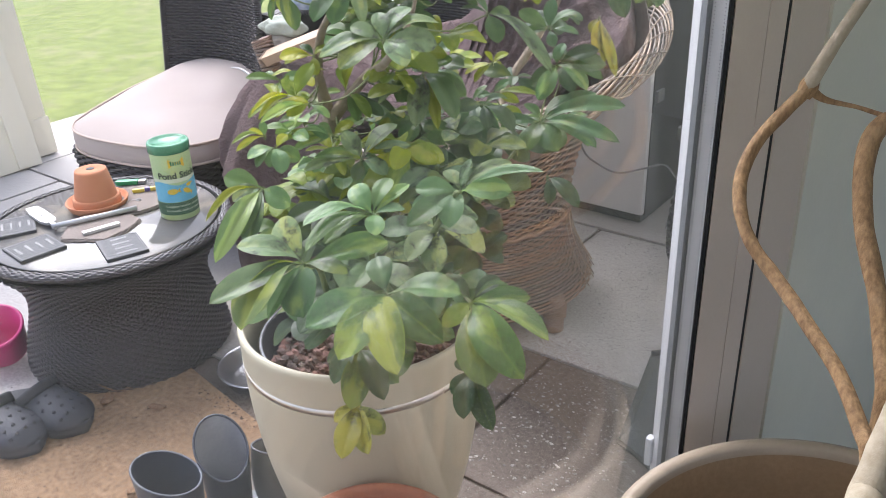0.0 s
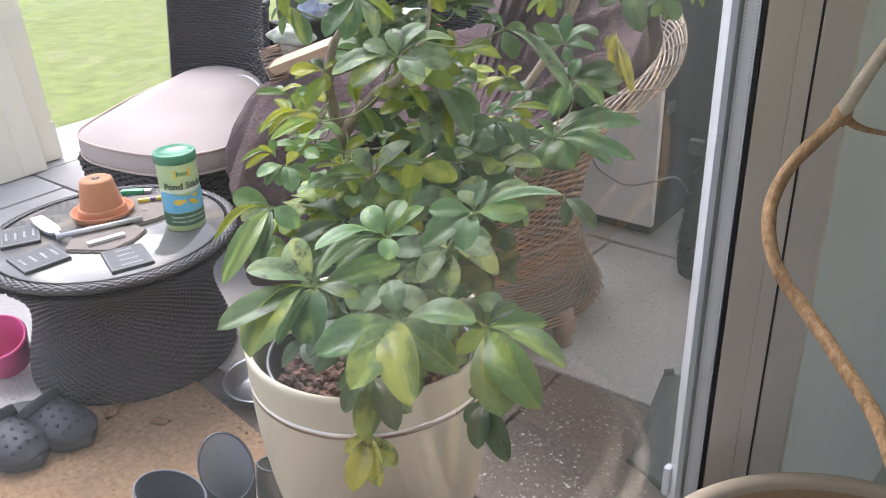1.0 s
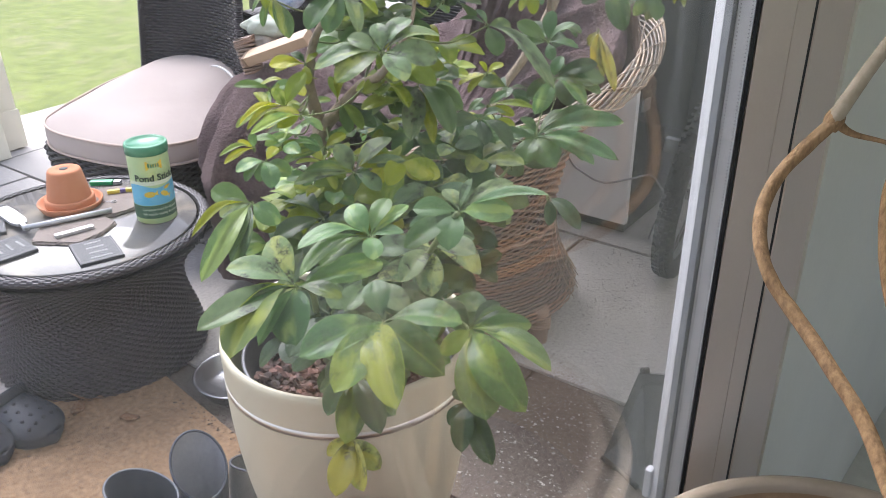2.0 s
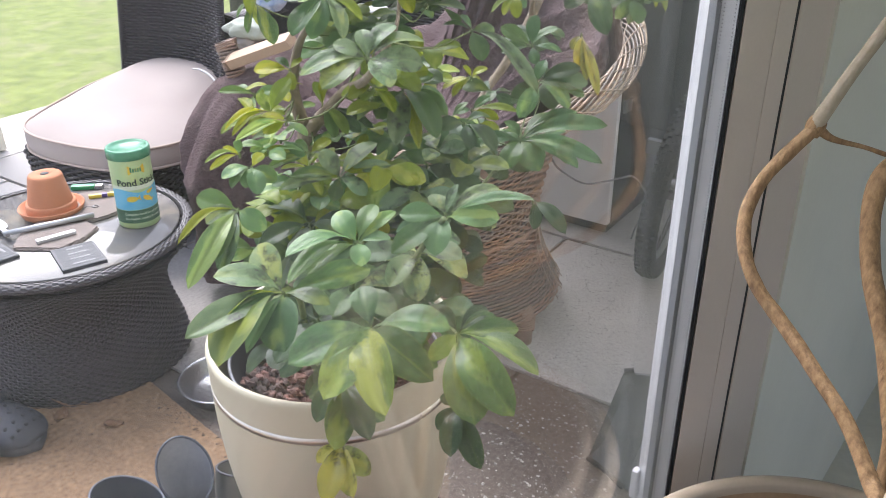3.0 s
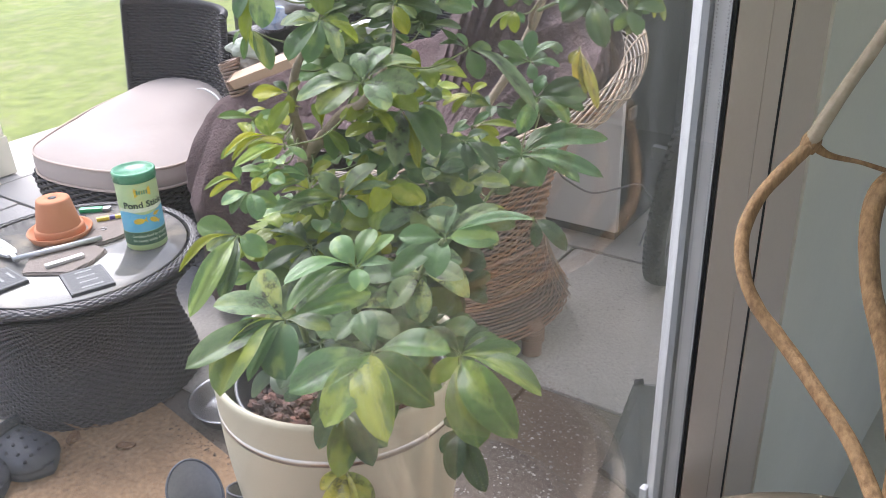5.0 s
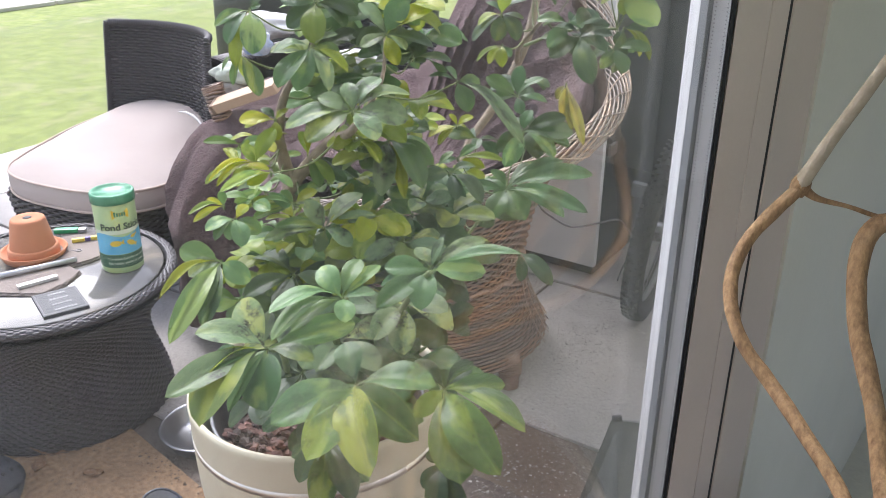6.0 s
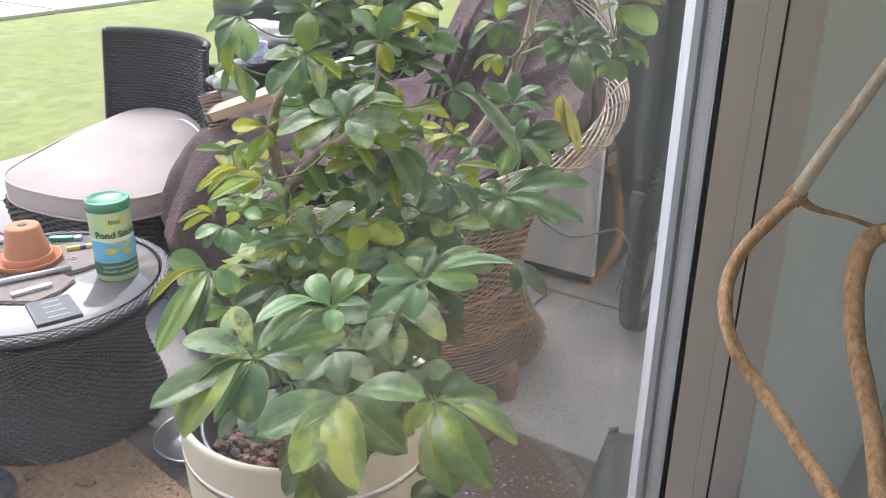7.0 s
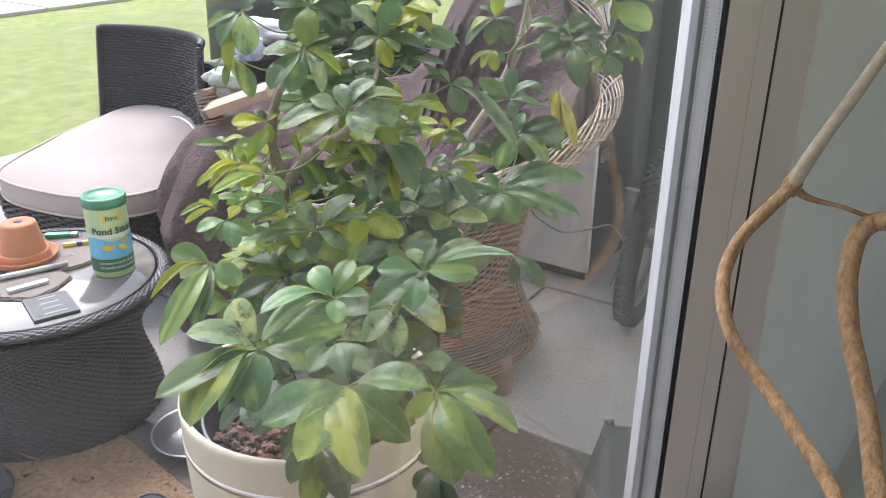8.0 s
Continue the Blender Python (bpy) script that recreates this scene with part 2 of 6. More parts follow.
    "pale_metal": surface("pale_metal", (0.62, 0.62, 0.62), (0.54, 0.54, 0.55), 0.38, 0.5, fine=160, bump=0.04),
    "bowl_steel": surface("bowl_steel", (0.46, 0.46, 0.47), (0.38, 0.38, 0.39), 0.25, 0.8, fine=160, bump=0.04),
    "green_plastic": surface("green_plastic", (0.02, 0.30, 0.12), (0.02, 0.26, 0.10), 0.3),
    "yellow_plastic": surface("yellow_plastic", (0.75, 0.58, 0.06), (0.70, 0.54, 0.06), 0.35),
    "violet_plastic": surface("violet_plastic", (0.10, 0.06, 0.26), (0.09, 0.05, 0.22), 0.35),
    "pink_plastic": surface("pink_plastic", (0.66, 0.045, 0.24), (0.60, 0.04, 0.21), 0.35, big=5),
    "can_green": surface("can_green", (0.52, 0.67, 0.36), (0.45, 0.62, 0.30), 0.4, big=14, fine=60, dirt_or_sheen=(0.64, 0.70, 0.28), dirt_or_sheen_amount=0.9, bump=0.0),
    "can_lid": surface("can_lid", (0.085, 0.30, 0.165), (0.075, 0.265, 0.145), 0.3, bump=0.03),
    "can_blue": surface("can_blue", (0.10, 0.42, 0.66), (0.22, 0.58, 0.76), 0.4, big=18, fine=20, bump=0.0),
    "can_white": surface("can_white", (0.72, 0.80, 0.62), (0.70, 0.76, 0.60), 0.4, bump=0.0),
    "can_yellow": surface("can_yellow", (0.82, 0.60, 0.04), (0.76, 0.50, 0.04), 0.4, bump=0.0),
    "can_dark": surface("can_dark", (0.055, 0.145, 0.075), (0.05, 0.13, 0.07), 0.4, bump=0.0),
    "ink": surface("ink", (0.03, 0.06, 0.04), (0.03, 0.05, 0.04), 0.5, bump=0.0),
    "rubber_boot": surface("rubber_boot", (0.048, 0.058, 0.084), (0.038, 0.046, 0.066), 0.42, big=6, fine=120, dirt_or_sheen=(0.14, 0.14, 0.135), dirt_or_sheen_amount=0.35, bump=0.05),
    "boot_lining": surface("boot_lining", (0.36, 0.375, 0.41), (0.28, 0.295, 0.33), 0.8, big=6, fine=120, dirt_or_sheen=(0.13, 0.14, 0.15), dirt_or_sheen_amount=0.4),
    "grey_rubber": surface("grey_rubber", (0.17, 0.185, 0.19), (0.13, 0.145, 0.15), 0.5, big=6, fine=120, dirt_or_sheen=(0.26, 0.26, 0.25), dirt_or_sheen_amount=0.5),
    "clog": surface("clog", (0.040, 0.044, 0.058), (0.030, 0.033, 0.044), 0.6, big=7, fine=90, dirt_or_sheen=(0.13, 0.12, 0.11), dirt_or_sheen_amount=0.4, bump=0.1),
    "coir": surface("coir", (0.50, 0.325, 0.185), (0.22, 0.130, 0.070), 1.0, big=11, fine=70, dirt_or_sheen=(0.24, 0.155, 0.092), dirt_or_sheen_amount=0.6, bump=1.0, bump_scale=260, dist=0.008),
    "slab": surface("slab", (0.60, 0.572, 0.545), (0.38, 0.355, 0.332), 0.85, big=5, fine=95, dirt_or_sheen=(0.42, 0.385, 0.355), dirt_or_sheen_amount=0.7, bump=0.6, bump_scale=90, vary=0.12, dist=0.004),
    "brown_slab": surface("brown_slab", (0.225, 0.188, 0.16), (0.120, 0.098, 0.082), 0.85, big=6, fine=75, dirt_or_sheen=(0.14, 0.116, 0.097), dirt_or_sheen_amount=0.75, bump=0.4, bump_scale=150, vary=0.10, dist=0.004),
    "joint_sand": surface("joint_sand", (0.14, 0.115, 0.09), (0.09, 0.075, 0.06), 1.0, fine=120, bump=0.8),
    "pebble": surface("pebble", (0.64, 0.61, 0.58), (0.36, 0.33, 0.30), 0.7, fine=60, bump=0.1),
    "pale_paving": surface("pale_paving", (0.50, 0.46, 0.42), (0.43, 0.40, 0.36), 0.9, big=2),
    "lawn": surface("lawn", (0.275, 0.315, 0.085), (0.135, 0.175, 0.040), 1.0, big=3.2, fine=11, dirt_or_sheen=(0.38, 0.32, 0.225), dirt_or_sheen_amount=0.8, bump=0.6, bump_scale=40, dist=0.012, thresh=0.53),
    "blade": surface("blade", (0.25, 0.315, 0.080), (0.17, 0.225, 0.050), 0.8, big=2.5, fine=20, dirt_or_sheen=(0.36, 0.34, 0.17), dirt_or_sheen_amount=0.6, bump=0.0),
    "appliance": surface("appliance", (0.90, 0.89, 0.91), (0.88, 0.87, 0.89), 0.5, big=2, fine=140, bump=0.02),
    "dark_steel": surface("dark_steel", (0.060, 0.062, 0.068), (0.050, 0.052, 0.058), 0.6, big=3, fine=90, bump=0.03),
    "slate_panel": surface("slate_panel", (0.042, 0.046, 0.055), (0.034, 0.037, 0.045), 0.65, big=1.2, fine=40, stretch=(8, 8, 0.5), bump=0.05),
    "cream_paint": surface("cream_paint", (0.92, 0.87, 0.71), (0.90, 0.84, 0.67), 0.6, big=2, fine=40, stretch=(4, 4, 0.6), bump=0.1),
    "black_cover": surface("black_cover", (0.020, 0.021, 0.024), (0.014, 0.015, 0.017), 0.5, big=6, fine=60, bump=0.2),
    "tyre": surface("tyre", (0.025, 0.025, 0.026), (0.016, 0.016, 0.017), 0.85, fine=90, dirt_or_sheen=(0.09, 0.08, 0.07), dirt_or_sheen_amount=0.4),
    "paint_black": surface("paint_black", (0.02, 0.02, 0.023), (0.016, 0.016, 0.018), 0.3),
    "upvc": surface("upvc", (0.63, 0.540, 0.475), (0.61, 0.520, 0.455), 0.4, big=2.5, fine=200, dirt_or_sheen=(0.50, 0.46, 0.43), dirt_or_sheen_amount=0.25, bump=0.02),
    "upvc_white": surface("upvc_white", (0.86, 0.86, 0.87), (0.83, 0.83, 0.85), 0.35, big=3, fine=150, bump=0.02),
    # shaded copy of upvc_white: dark grey stands for the bead's shade
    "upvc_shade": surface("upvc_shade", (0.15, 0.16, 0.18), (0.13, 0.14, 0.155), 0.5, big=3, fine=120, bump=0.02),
    "gasket": surface("gasket", (0.012, 0.012, 0.013), (0.01, 0.01, 0.011), 0.6),
    "plaster": surface("plaster", (0.70, 0.685, 0.60), (0.68, 0.665, 0.58), 0.85, big=1.2, fine=120, bump=0.08, dist=0.003),
    "ceiling_paint": surface("ceiling_paint", (0.80, 0.79, 0.77), (0.78, 0.77, 0.75), 0.9, big=1.2, fine=120, bump=0.05),
    "bounce_floor": surface("bounce_floor", (0.66, 0.64, 0.57), (0.60, 0.58, 0.515), 0.5, big=2, fine=40),
    "dry_leaf": surface("dry_leaf", (0.26, 0.15, 0.08), (0.18, 0.10, 0.05), 0.85, fine=40),
    "crumb": surface("crumb", (0.09, 0.06, 0.04), (0.06, 0.04, 0.028), 1.0),
}


def spacer_material():
    """Bare metal bar with two rows of pin holes."""
    m = surface("spacer_bar", (0.56, 0.56, 0.57), (0.52, 0.52, 0.53), 0.5, 0.35, fine=120, bump=0.0)
    nt = m.node_tree
    p = nt.nodes["Principled BSDF"]
    base = p.inputs["Base Color"].links[0].from_socket
    tc = nt.nodes.new("ShaderNodeTexCoord")
    sep = nt.nodes.new("ShaderNodeSeparateXYZ")
    nt.links.new(tc.outputs["Object"], sep.inputs[0])

    def op(kind, a, b=None):
        n = nt.nodes.new("ShaderNodeMath")
        n.operation = kind
        for i, v in enumerate((a, b)):
            if v is None:
                continue
            if isinstance(v, (int, float)):
                n.inputs[i].default_value = v
            else:
                nt.links.new(v, n.inputs[i])
        return n.outputs[0]
    z = op("SUBTRACT", op("FRACT", op("MULTIPLY", sep.outputs[2], 1 / 0.0042)), 0.5)
    x = op("SUBTRACT", op("ABSOLUTE", sep.outputs[0]), 0.0062)
    zz = op("MULTIPLY", z, 0.0042)
    d = op("SQRT", op("ADD", op("MULTIPLY", zz, zz), op("MULTIPLY", x, x)))
    hole = ramp_node(nt, d, 0.0006, 0.0011, 0.75, 0.0)
    nt.links.new(mix_nodes(nt, hole, base, (0.12, 0.12, 0.13)), p.inputs["Base Color"])
    return m


M["spacer"] = spacer_material()


def per_island(m, amount):
    """Spreads a material's brightness from one loose piece of a mesh to the next."""
    nt = m.node_tree
    p = nt.nodes["Principled BSDF"]
    base = p.inputs["Base Color"].links[0].from_socket
    geo, hsv = nt.nodes.new("ShaderNodeNewGeometry"), nt.nodes.new("ShaderNodeHueSaturation")
    nt.links.new(ramp_node(nt, geo.outputs["Random Per Island"], 0, 1, 1 - amount, 1 + amount), hsv.inputs["Value"])
    nt.links.new(ramp_node(nt, geo.outputs["Random Per Island"], 0, 1, 0.6, 1.15), hsv.inputs["Saturation"])
    nt.links.new(base, hsv.inputs["Color"])
    nt.links.new(hsv.outputs[0], p.inputs["Base Color"])


M["towel"].node_tree.nodes["Principled BSDF"].inputs["Sheen Weight"].default_value = 0.12
per_island(M["lava"], 0.55)
per_island(M["pebble"], 0.45)
per_island(M["blade"], 0.35)
per_island(M["pale_cane"], 0.45)
per_island(M["cane"], 0.2)


def glass_material(name, film=0.0, tint=(1, 1, 1)):
    m = bpy.data.materials.new(name)
    m.use_nodes = True
    nt = m.node_tree
    nt.nodes.remove(nt.nodes["Principled BSDF"])
    g = nt.nodes.new("ShaderNodeBsdfGlass")
    g.inputs["IOR"].default_value, g.inputs["Roughness"].default_value = 1.45, 0.0
    g.inputs["Color"].default_value = (*tint, 1)
    out = g.outputs[0]
    if film:
        d = nt.nodes.new("ShaderNodeBsdfDiffuse")
        d.inputs["Color"].default_value = (0.75, 0.76, 0.78, 1)
        mx = nt.nodes.new("ShaderNodeMixShader")
        tc = nt.nodes.new("ShaderNodeTexCoord")
        f = noise_node(nt, tc.outputs["Object"], 3.0, 5, 0.6)
        nt.links.new(ramp_node(nt, f, 0.4, 0.75, film * 0.3, film), mx.inputs[0])
        nt.links.new(out, mx.inputs[1])
        nt.links.new(d.outputs[0], mx.inputs[2])
        out = mx.outputs[0]
    nt.links.new(out, nt.nodes["Material Output"].inputs[0])
    return m


M["pane"] = glass_material("pane", 0.007)
# lightened base and tan patches paint the reflections seen in the top
M["table_glass"] = surface("table_glass", (0.175, 0.170, 0.165), (0.145, 0.140, 0.135), 0.06, 0.0, big=9, fine=60, bump=0.0, spec=0.42, dirt_or_sheen=(0.40, 0.35, 0.27), dirt_or_sheen_amount=0.75)


# ---- building helpers ----
def mesh(name, verts, faces, smooth=True):
    me = bpy.data.meshes.new(name)
    me.from_pydata([tuple(map(float, v)) for v in verts], [], faces)
    if smooth:
        me.polygons.foreach_set("use_smooth", [True] * len(me.polygons))
    me.update()
    return me


def thing(name, base, label, category, group="", kind=""):
    """An Empty at the thing's base, which parents its parts."""
    ob = new(name)
    ob.location = base
    return tagged(ob, label, category, group, kind)


def part(name, me, material, parent=None, label="", m=None, kind=""):
    """One mesh object; me is a mesh or a bmesh, laid out in the world, or moved there by m."""
    if isinstance(me, bmesh.types.BMesh):
        data = bpy.data.meshes.new(name)
        me.to_mesh(data)
        me.free()
        me = data
    if material is not None and not me.materials:
        me.materials.append(material)
    ob = new(name, me)
    if m is not None:
        ob.matrix_basis = m
    if parent is not None:
        ob.parent = parent
        ob.matrix_parent_inverse = parent.matrix_basis.inverted()
    return tagged(ob, label, kind=kind)


def box_bm(size, centre=(0, 0, 0), bevel=0.004, m=None, bm=None, seg=2):
    own = bmesh.new()
    bmesh.ops.create_cube(own, size=1.0)
    bmesh.ops.scale(own, vec=size, verts=own.verts)
    if bevel:
        bmesh.ops.bevel(own, geom=own.edges[:], offset=bevel, segments=seg, affect="EDGES", profile=0.7)
    bmesh.ops.translate(own, vec=centre, verts=own.verts)
    if m is not None:
        bmesh.ops.transform(own, matrix=m, verts=own.verts)
    for f in own.faces:
        f.smooth = False
    if bm is None:
        return own
    me = bpy.data.meshes.new("tmp")
    own.to_mesh(me)
    own.free()
    bm.from_mesh(me)
    bpy.data.meshes.remove(me)
    return bm


def lathe(profile, segs=64, centre=(0, 0, 0), wobble=0.0, seed=0):
    """Turned shape from (radius, height) pairs; a radius of 0 closes it."""
    rng = np.random.default_rng(seed)
    ph = rng.uniform(0, 6.28, 4)
    verts, faces = [], []
    a = np.linspace(0, 2 * math.pi, segs, endpoint=False)
    w = 1 + wobble * (np.sin(2 * a + ph[0]) + 0.6 * np.sin(3 * a + ph[1]) + 0.4 * np.sin(5 * a + ph[2]))
    for r, z in profile:
        for k in range(segs):
            verts.append((centre[0] + r * w[k] * math.cos(a[k]), centre[1] + r * w[k] * math.sin(a[k]), centre[2] + z))
    for i in range(len(profile) - 1):
        for k in range(segs):
            k2 = (k + 1) % segs
            faces.append((i * segs + k, i * segs + k2, (i + 1) * segs + k2, (i + 1) * segs + k))
    return mesh("turned", verts, faces)


def smooth_path(pts, n=8):
    """Catmull-Rom through the points."""
    p = [np.array(q, float) for q in pts]
    p = [2 * p[0] - p[1]] + p + [2 * p[-1] - p[-2]]
    out = []
    for i in range(1, len(p) - 2):
        for k in range(n):
            t = k / n
            out.append(0.5 * (2 * p[i] + (p[i + 1] - p[i - 1]) * t + (2 * p[i - 1] - 5 * p[i] + 4 * p[i + 1] - p[i + 2]) * t * t
                              + (3 * p[i] - p[i - 1] - 3 * p[i + 1] + p[i + 2]) * t ** 3))
    out.append(p[-2])
    return np.array(out)


def tube(path, radius, sides=8, knots=0.0, seed=0, caps=True):
    """A round stem along a path; radius is one number or one for each point."""
    path = np.asarray(path, float)
    n = len(path)
    rad = np.full(n, radius) if np.isscalar(radius) else np.interp(np.linspace(0, 1, n), np.linspace(0, 1, len(radius)), radius)
    if knots:
        rng = np.random.default_rng(seed)
        rad = rad * (1 + knots * np.interp(np.arange(n), np.arange(0, n + 3, 3), rng.uniform(-1, 1, len(np.arange(0, n + 3, 3)))))
    verts, faces = [], []
    tang = np.gradient(path, axis=0)
    ref = np.array([0.3, 0.2, 0.93])
    for i in range(n):
        t = tang[i] / (np.linalg.norm(tang[i]) + 1e-9)
        a = np.cross(t, ref)
        if np.linalg.norm(a) < 0.05:
            a = np.cross(t, (1, 0, 0))
        a /= np.linalg.norm(a)
        b = np.cross(t, a)
        for k in range(sides):
            th = 2 * math.pi * k / sides
            verts.append(path[i] + rad[i] * (a * math.cos(th) + b * math.sin(th)))
    for i in range(n - 1):
        for k in range(sides):
            k2 = (k + 1) % sides
            faces.append((i * sides + k, i * sides + k2, (i + 1) * sides + k2, (i + 1) * sides + k))
    if caps:
        faces.append(tuple(range(sides))[::-1])
        faces.append(tuple(range((n - 1) * sides, n * sides)))
    return mesh("stem", verts, faces)


def join(meshes):
    bm = bmesh.new()
    for me in meshes:
        bm.from_mesh(me)
    return bm


def woven(fn, u, rows, stakes, amp, half_w, half_t, closed=False):
    """Flat strands woven over upright stakes on a surface: fn(u array, v) gives points; strands run along u, one for each v in rows."""
    verts, faces = [], []
    n = len(u)
    du, dv = 1e-3, 1e-3
    for j, v in enumerate(rows):
        p = fn(u, v)
        pu, pv = fn(u + du, v) - p, fn(u, v + dv) - p
        nor = np.cross(pu, pv)
        nor /= np.linalg.norm(nor, axis=1)[:, None] + 1e-12
        up = pv / (np.linalg.norm(pv, axis=1)[:, None] + 1e-12)
        ph = np.arange(n) / n * stakes * math.pi + (j % 2) * math.pi
        off = amp * np.tanh(2.2 * np.cos(ph))
        jit = 0.10 * half_w * np.sin(np.arange(n) * 0.37 + j * 2.3)
        c = p + nor * off[:, None] + up * jit[:, None]
        base = len(verts)
        ring = np.stack([c + up * half_w, c + nor * half_t + up * half_w * 0.45, c + nor * half_t - up * half_w * 0.45, c - up * half_w, c - nor * half_t], 1)
        verts.extend(ring.reshape(-1, 3))
        for i in range(n if closed else n - 1):
            i2 = (i + 1) % n
            for k in range(5):
                k2 = (k + 1) % 5
                faces.append((base + i * 5 + k, base + i2 * 5 + k, base + i2 * 5 + k2, base + i * 5 + k2))
    return mesh("weave", verts, faces)


def sheet(fn, nu, nv, thick=0.0, closed_u=False):
    """A surface grid fn(s, t) over the unit square, with thickness along its normal."""
    s = np.linspace(0, 1, nu, endpoint=not closed_u)
    t = np.linspace(0, 1, nv)
    P = np.array([[fn(a, b) for a in s] for b in t], float)
    faces = []
    m = nu if closed_u else nu - 1
    for j in range(nv - 1):
        for i in range(m):
            i2 = (i + 1) % nu
            faces.append((j * nu + i, j * nu + i2, (j + 1) * nu + i2, (j + 1) * nu + i))
    me = mesh("sheet", P.reshape(-1, 3), faces)
    if not thick:
        return me
    bm = bmesh.new()
    bm.from_mesh(me)
    bm.normal_update()
    bmesh.ops.solidify(bm, geom=bm.faces[:], thickness=thick)
    for f in bm.faces:
        f.smooth = True
    return bm


def prism(poly, z0, z1, m=None, bevel=0.0):
    """An upright bar with the plan poly ((x, y) pairs)."""
    bm = bmesh.new()
    lo = [bm.verts.new((x, y, z0)) for x, y in poly]
    hi = [bm.verts.new((x, y, z1)) for x, y in poly]
    bm.faces.new(lo[::-1])
    bm.faces.new(hi)
    n = len(poly)
    for i in range(n):
        bm.faces.new((lo[i], lo[(i + 1) % n], hi[(i + 1) % n], hi[i]))
    bmesh.ops.recalc_face_normals(bm, faces=bm.faces)
    if bevel:
        ed = [e for e in bm.edges if abs(e.verts[0].co.z - e.verts[1].co.z) > 0.01]
        bmesh.ops.bevel(bm, geom=ed, offset=bevel, segments=2, affect="EDGES", profile=0.7)
    if m is not None:
        bmesh.ops.transform(bm, matrix=m, verts=bm.verts)
    return bm


def solid(name, bm, material, label, category, kind="structure", m=None):
    ob = part(name, bm, material, None, m=m)
    return tagged(ob, label, category, kind=kind)


# ---- the house wall with its glazing (plan turned 4 degrees) ----
WALL = pose(-0.322, 1.057, 0, 0, 0, -4)
FLOOR, SILL = 0.0, 0.12


def wall_box(name, x0, x1, y0, y1, z0, z1, material, label, category="wall", bevel=0.0):
    bm = box_bm((x1 - x0, y1 - y0, z1 - z0), ((x0 + x1) / 2, (y0 + y1) / 2, (z0 + z1) / 2), bevel)
    return solid(name, bm, material, label, category, m=WALL)


wall_box("wall_west", -0.062, 0.062, 0.2, 3.4, -0.3, 2.55, M["plaster"], "smooth pale grey-green plastered wall beside the glazing")
wall_box("wall_west_end", -0.062, 0.062, -3.2, -2.3, -0.3, 2.55, M["plaster"], "plain plastered wall at the end of the glazing")
wall_box("wall_lintel", -0.062, 0.062, -2.3, 0.2, 2.15, 2.55, M["plaster"], "plain plastered wall above the glazing")
wall_box("wall_sill", -0.062, 0.062, -2.3, 0.2, -0.3, SILL, M["plaster"], "low threshold wall under the glazing")
wall_box("wall_north", 0.062, 3.4, 3.2, 3.4, -0.3, 2.55, M["plaster"], "plain plastered side wall of the room")
wall_box("wall_south", 0.062, 3.4, -3.4, -3.2, -0.3, 2.55, M["plaster"], "plain plastered side wall of the room")
# unseen east side: its openings are added to let daylight into the room
wall_box("wall_east_low", 3.2, 3.4, -3.2, 3.2, -0.3, 0.85, M["plaster"], "unseen low wall under openings added to light the room")
wall_box("wall_east_high", 3.2, 3.4, -3.2, 3.2, 2.25, 2.55, M["plaster"], "unseen wall above the openings added to light the room")
wall_box("wall_east_end", 3.2, 3.4, 2.6, 3.2, 0.85, 2.25, M["plaster"], "unseen wall beside the added openings")
wall_box("wall_east_post", 3.2, 3.4, -1.0, -0.7, 0.85, 2.25, M["plaster"], "unseen wall pier between the added openings")
# out of view, added to keep some sky light off the patio
wall_box("house_front", -0.062, 0.14, -3.4, 3.4, 2.66, 2.90, M["plaster"], "unseen rendered parapet added to hold back sky light")
# floor colour lightened so it throws light up the wall and framing
wall_box("floor", 0.062, 3.2, -3.2, 3.2, -0.28, FLOOR, M["bounce_floor"], "pale room floor, lightened to bounce light onto the wall", "floor")
ceil = box_bm((3.46, 6.8, 0.1), (1.67, 0, 2.61), 0)
solid("ceiling", ceil, M["ceiling_paint"], "plain white ceiling", "ceiling", m=WALL)

win = thing("window_1", WALL @ Vector((0, -1.05, SILL)), "tall double-glazed unit in taupe plastic framing", "window", kind="structure")
Z0, Z1 = SILL, 2.15


def wall_bar(name, poly, material, label="", z0=Z0, z1=Z1, bevel=0.0015):
    return part(name, prism(poly, z0, z1, bevel=bevel), material, win, label, m=WALL)


wall_bar("window_frame", [(0.047, 0.1012), (0.058, 0.2), (-0.06, 0.2), (-0.06, 0.1012)], M["upvc"], "taupe plastic outer frame")
wall_bar("sash", [(0.0350, 0.0628), (0.0445, 0.0938), (-0.028, 0.0938), (-0.028, 0.018), (0.0142, 0.018), (0.0142, 0.0628)], M["upvc"], "taupe plastic sash", bevel=0.0008)
wall_bar("glazing_bead", [(0.0176, 0.0055), (0.0346, 0.0612), (0.0338, 0.0622), (0.0150, 0.0622), (0.0150, 0.0100)], M["upvc"], "sloped glazing bead", bevel=0.0006)
wall_bar("gasket", [(0.0140, -0.0005), (0.0166, 0.0025), (0.0148, 0.0098), (0.0140, 0.0098)], M["gasket"], "black rubber gasket", bevel=0.0)
wall_bar("gap_seal", [(0.0438, 0.0940), (0.0450, 0.1010), (-0.02, 0.1010), (-0.02, 0.0940)], M["gasket"], "black seal in the gap between sash and frame", bevel=0.0)
wall_bar("spacer_bar", [(-0.0093, 0.0), (0.0093, 0.0), (0.0093, 0.008), (-0.0093, 0.008)], M["spacer"], "perforated metal spacer bar", bevel=0.0)
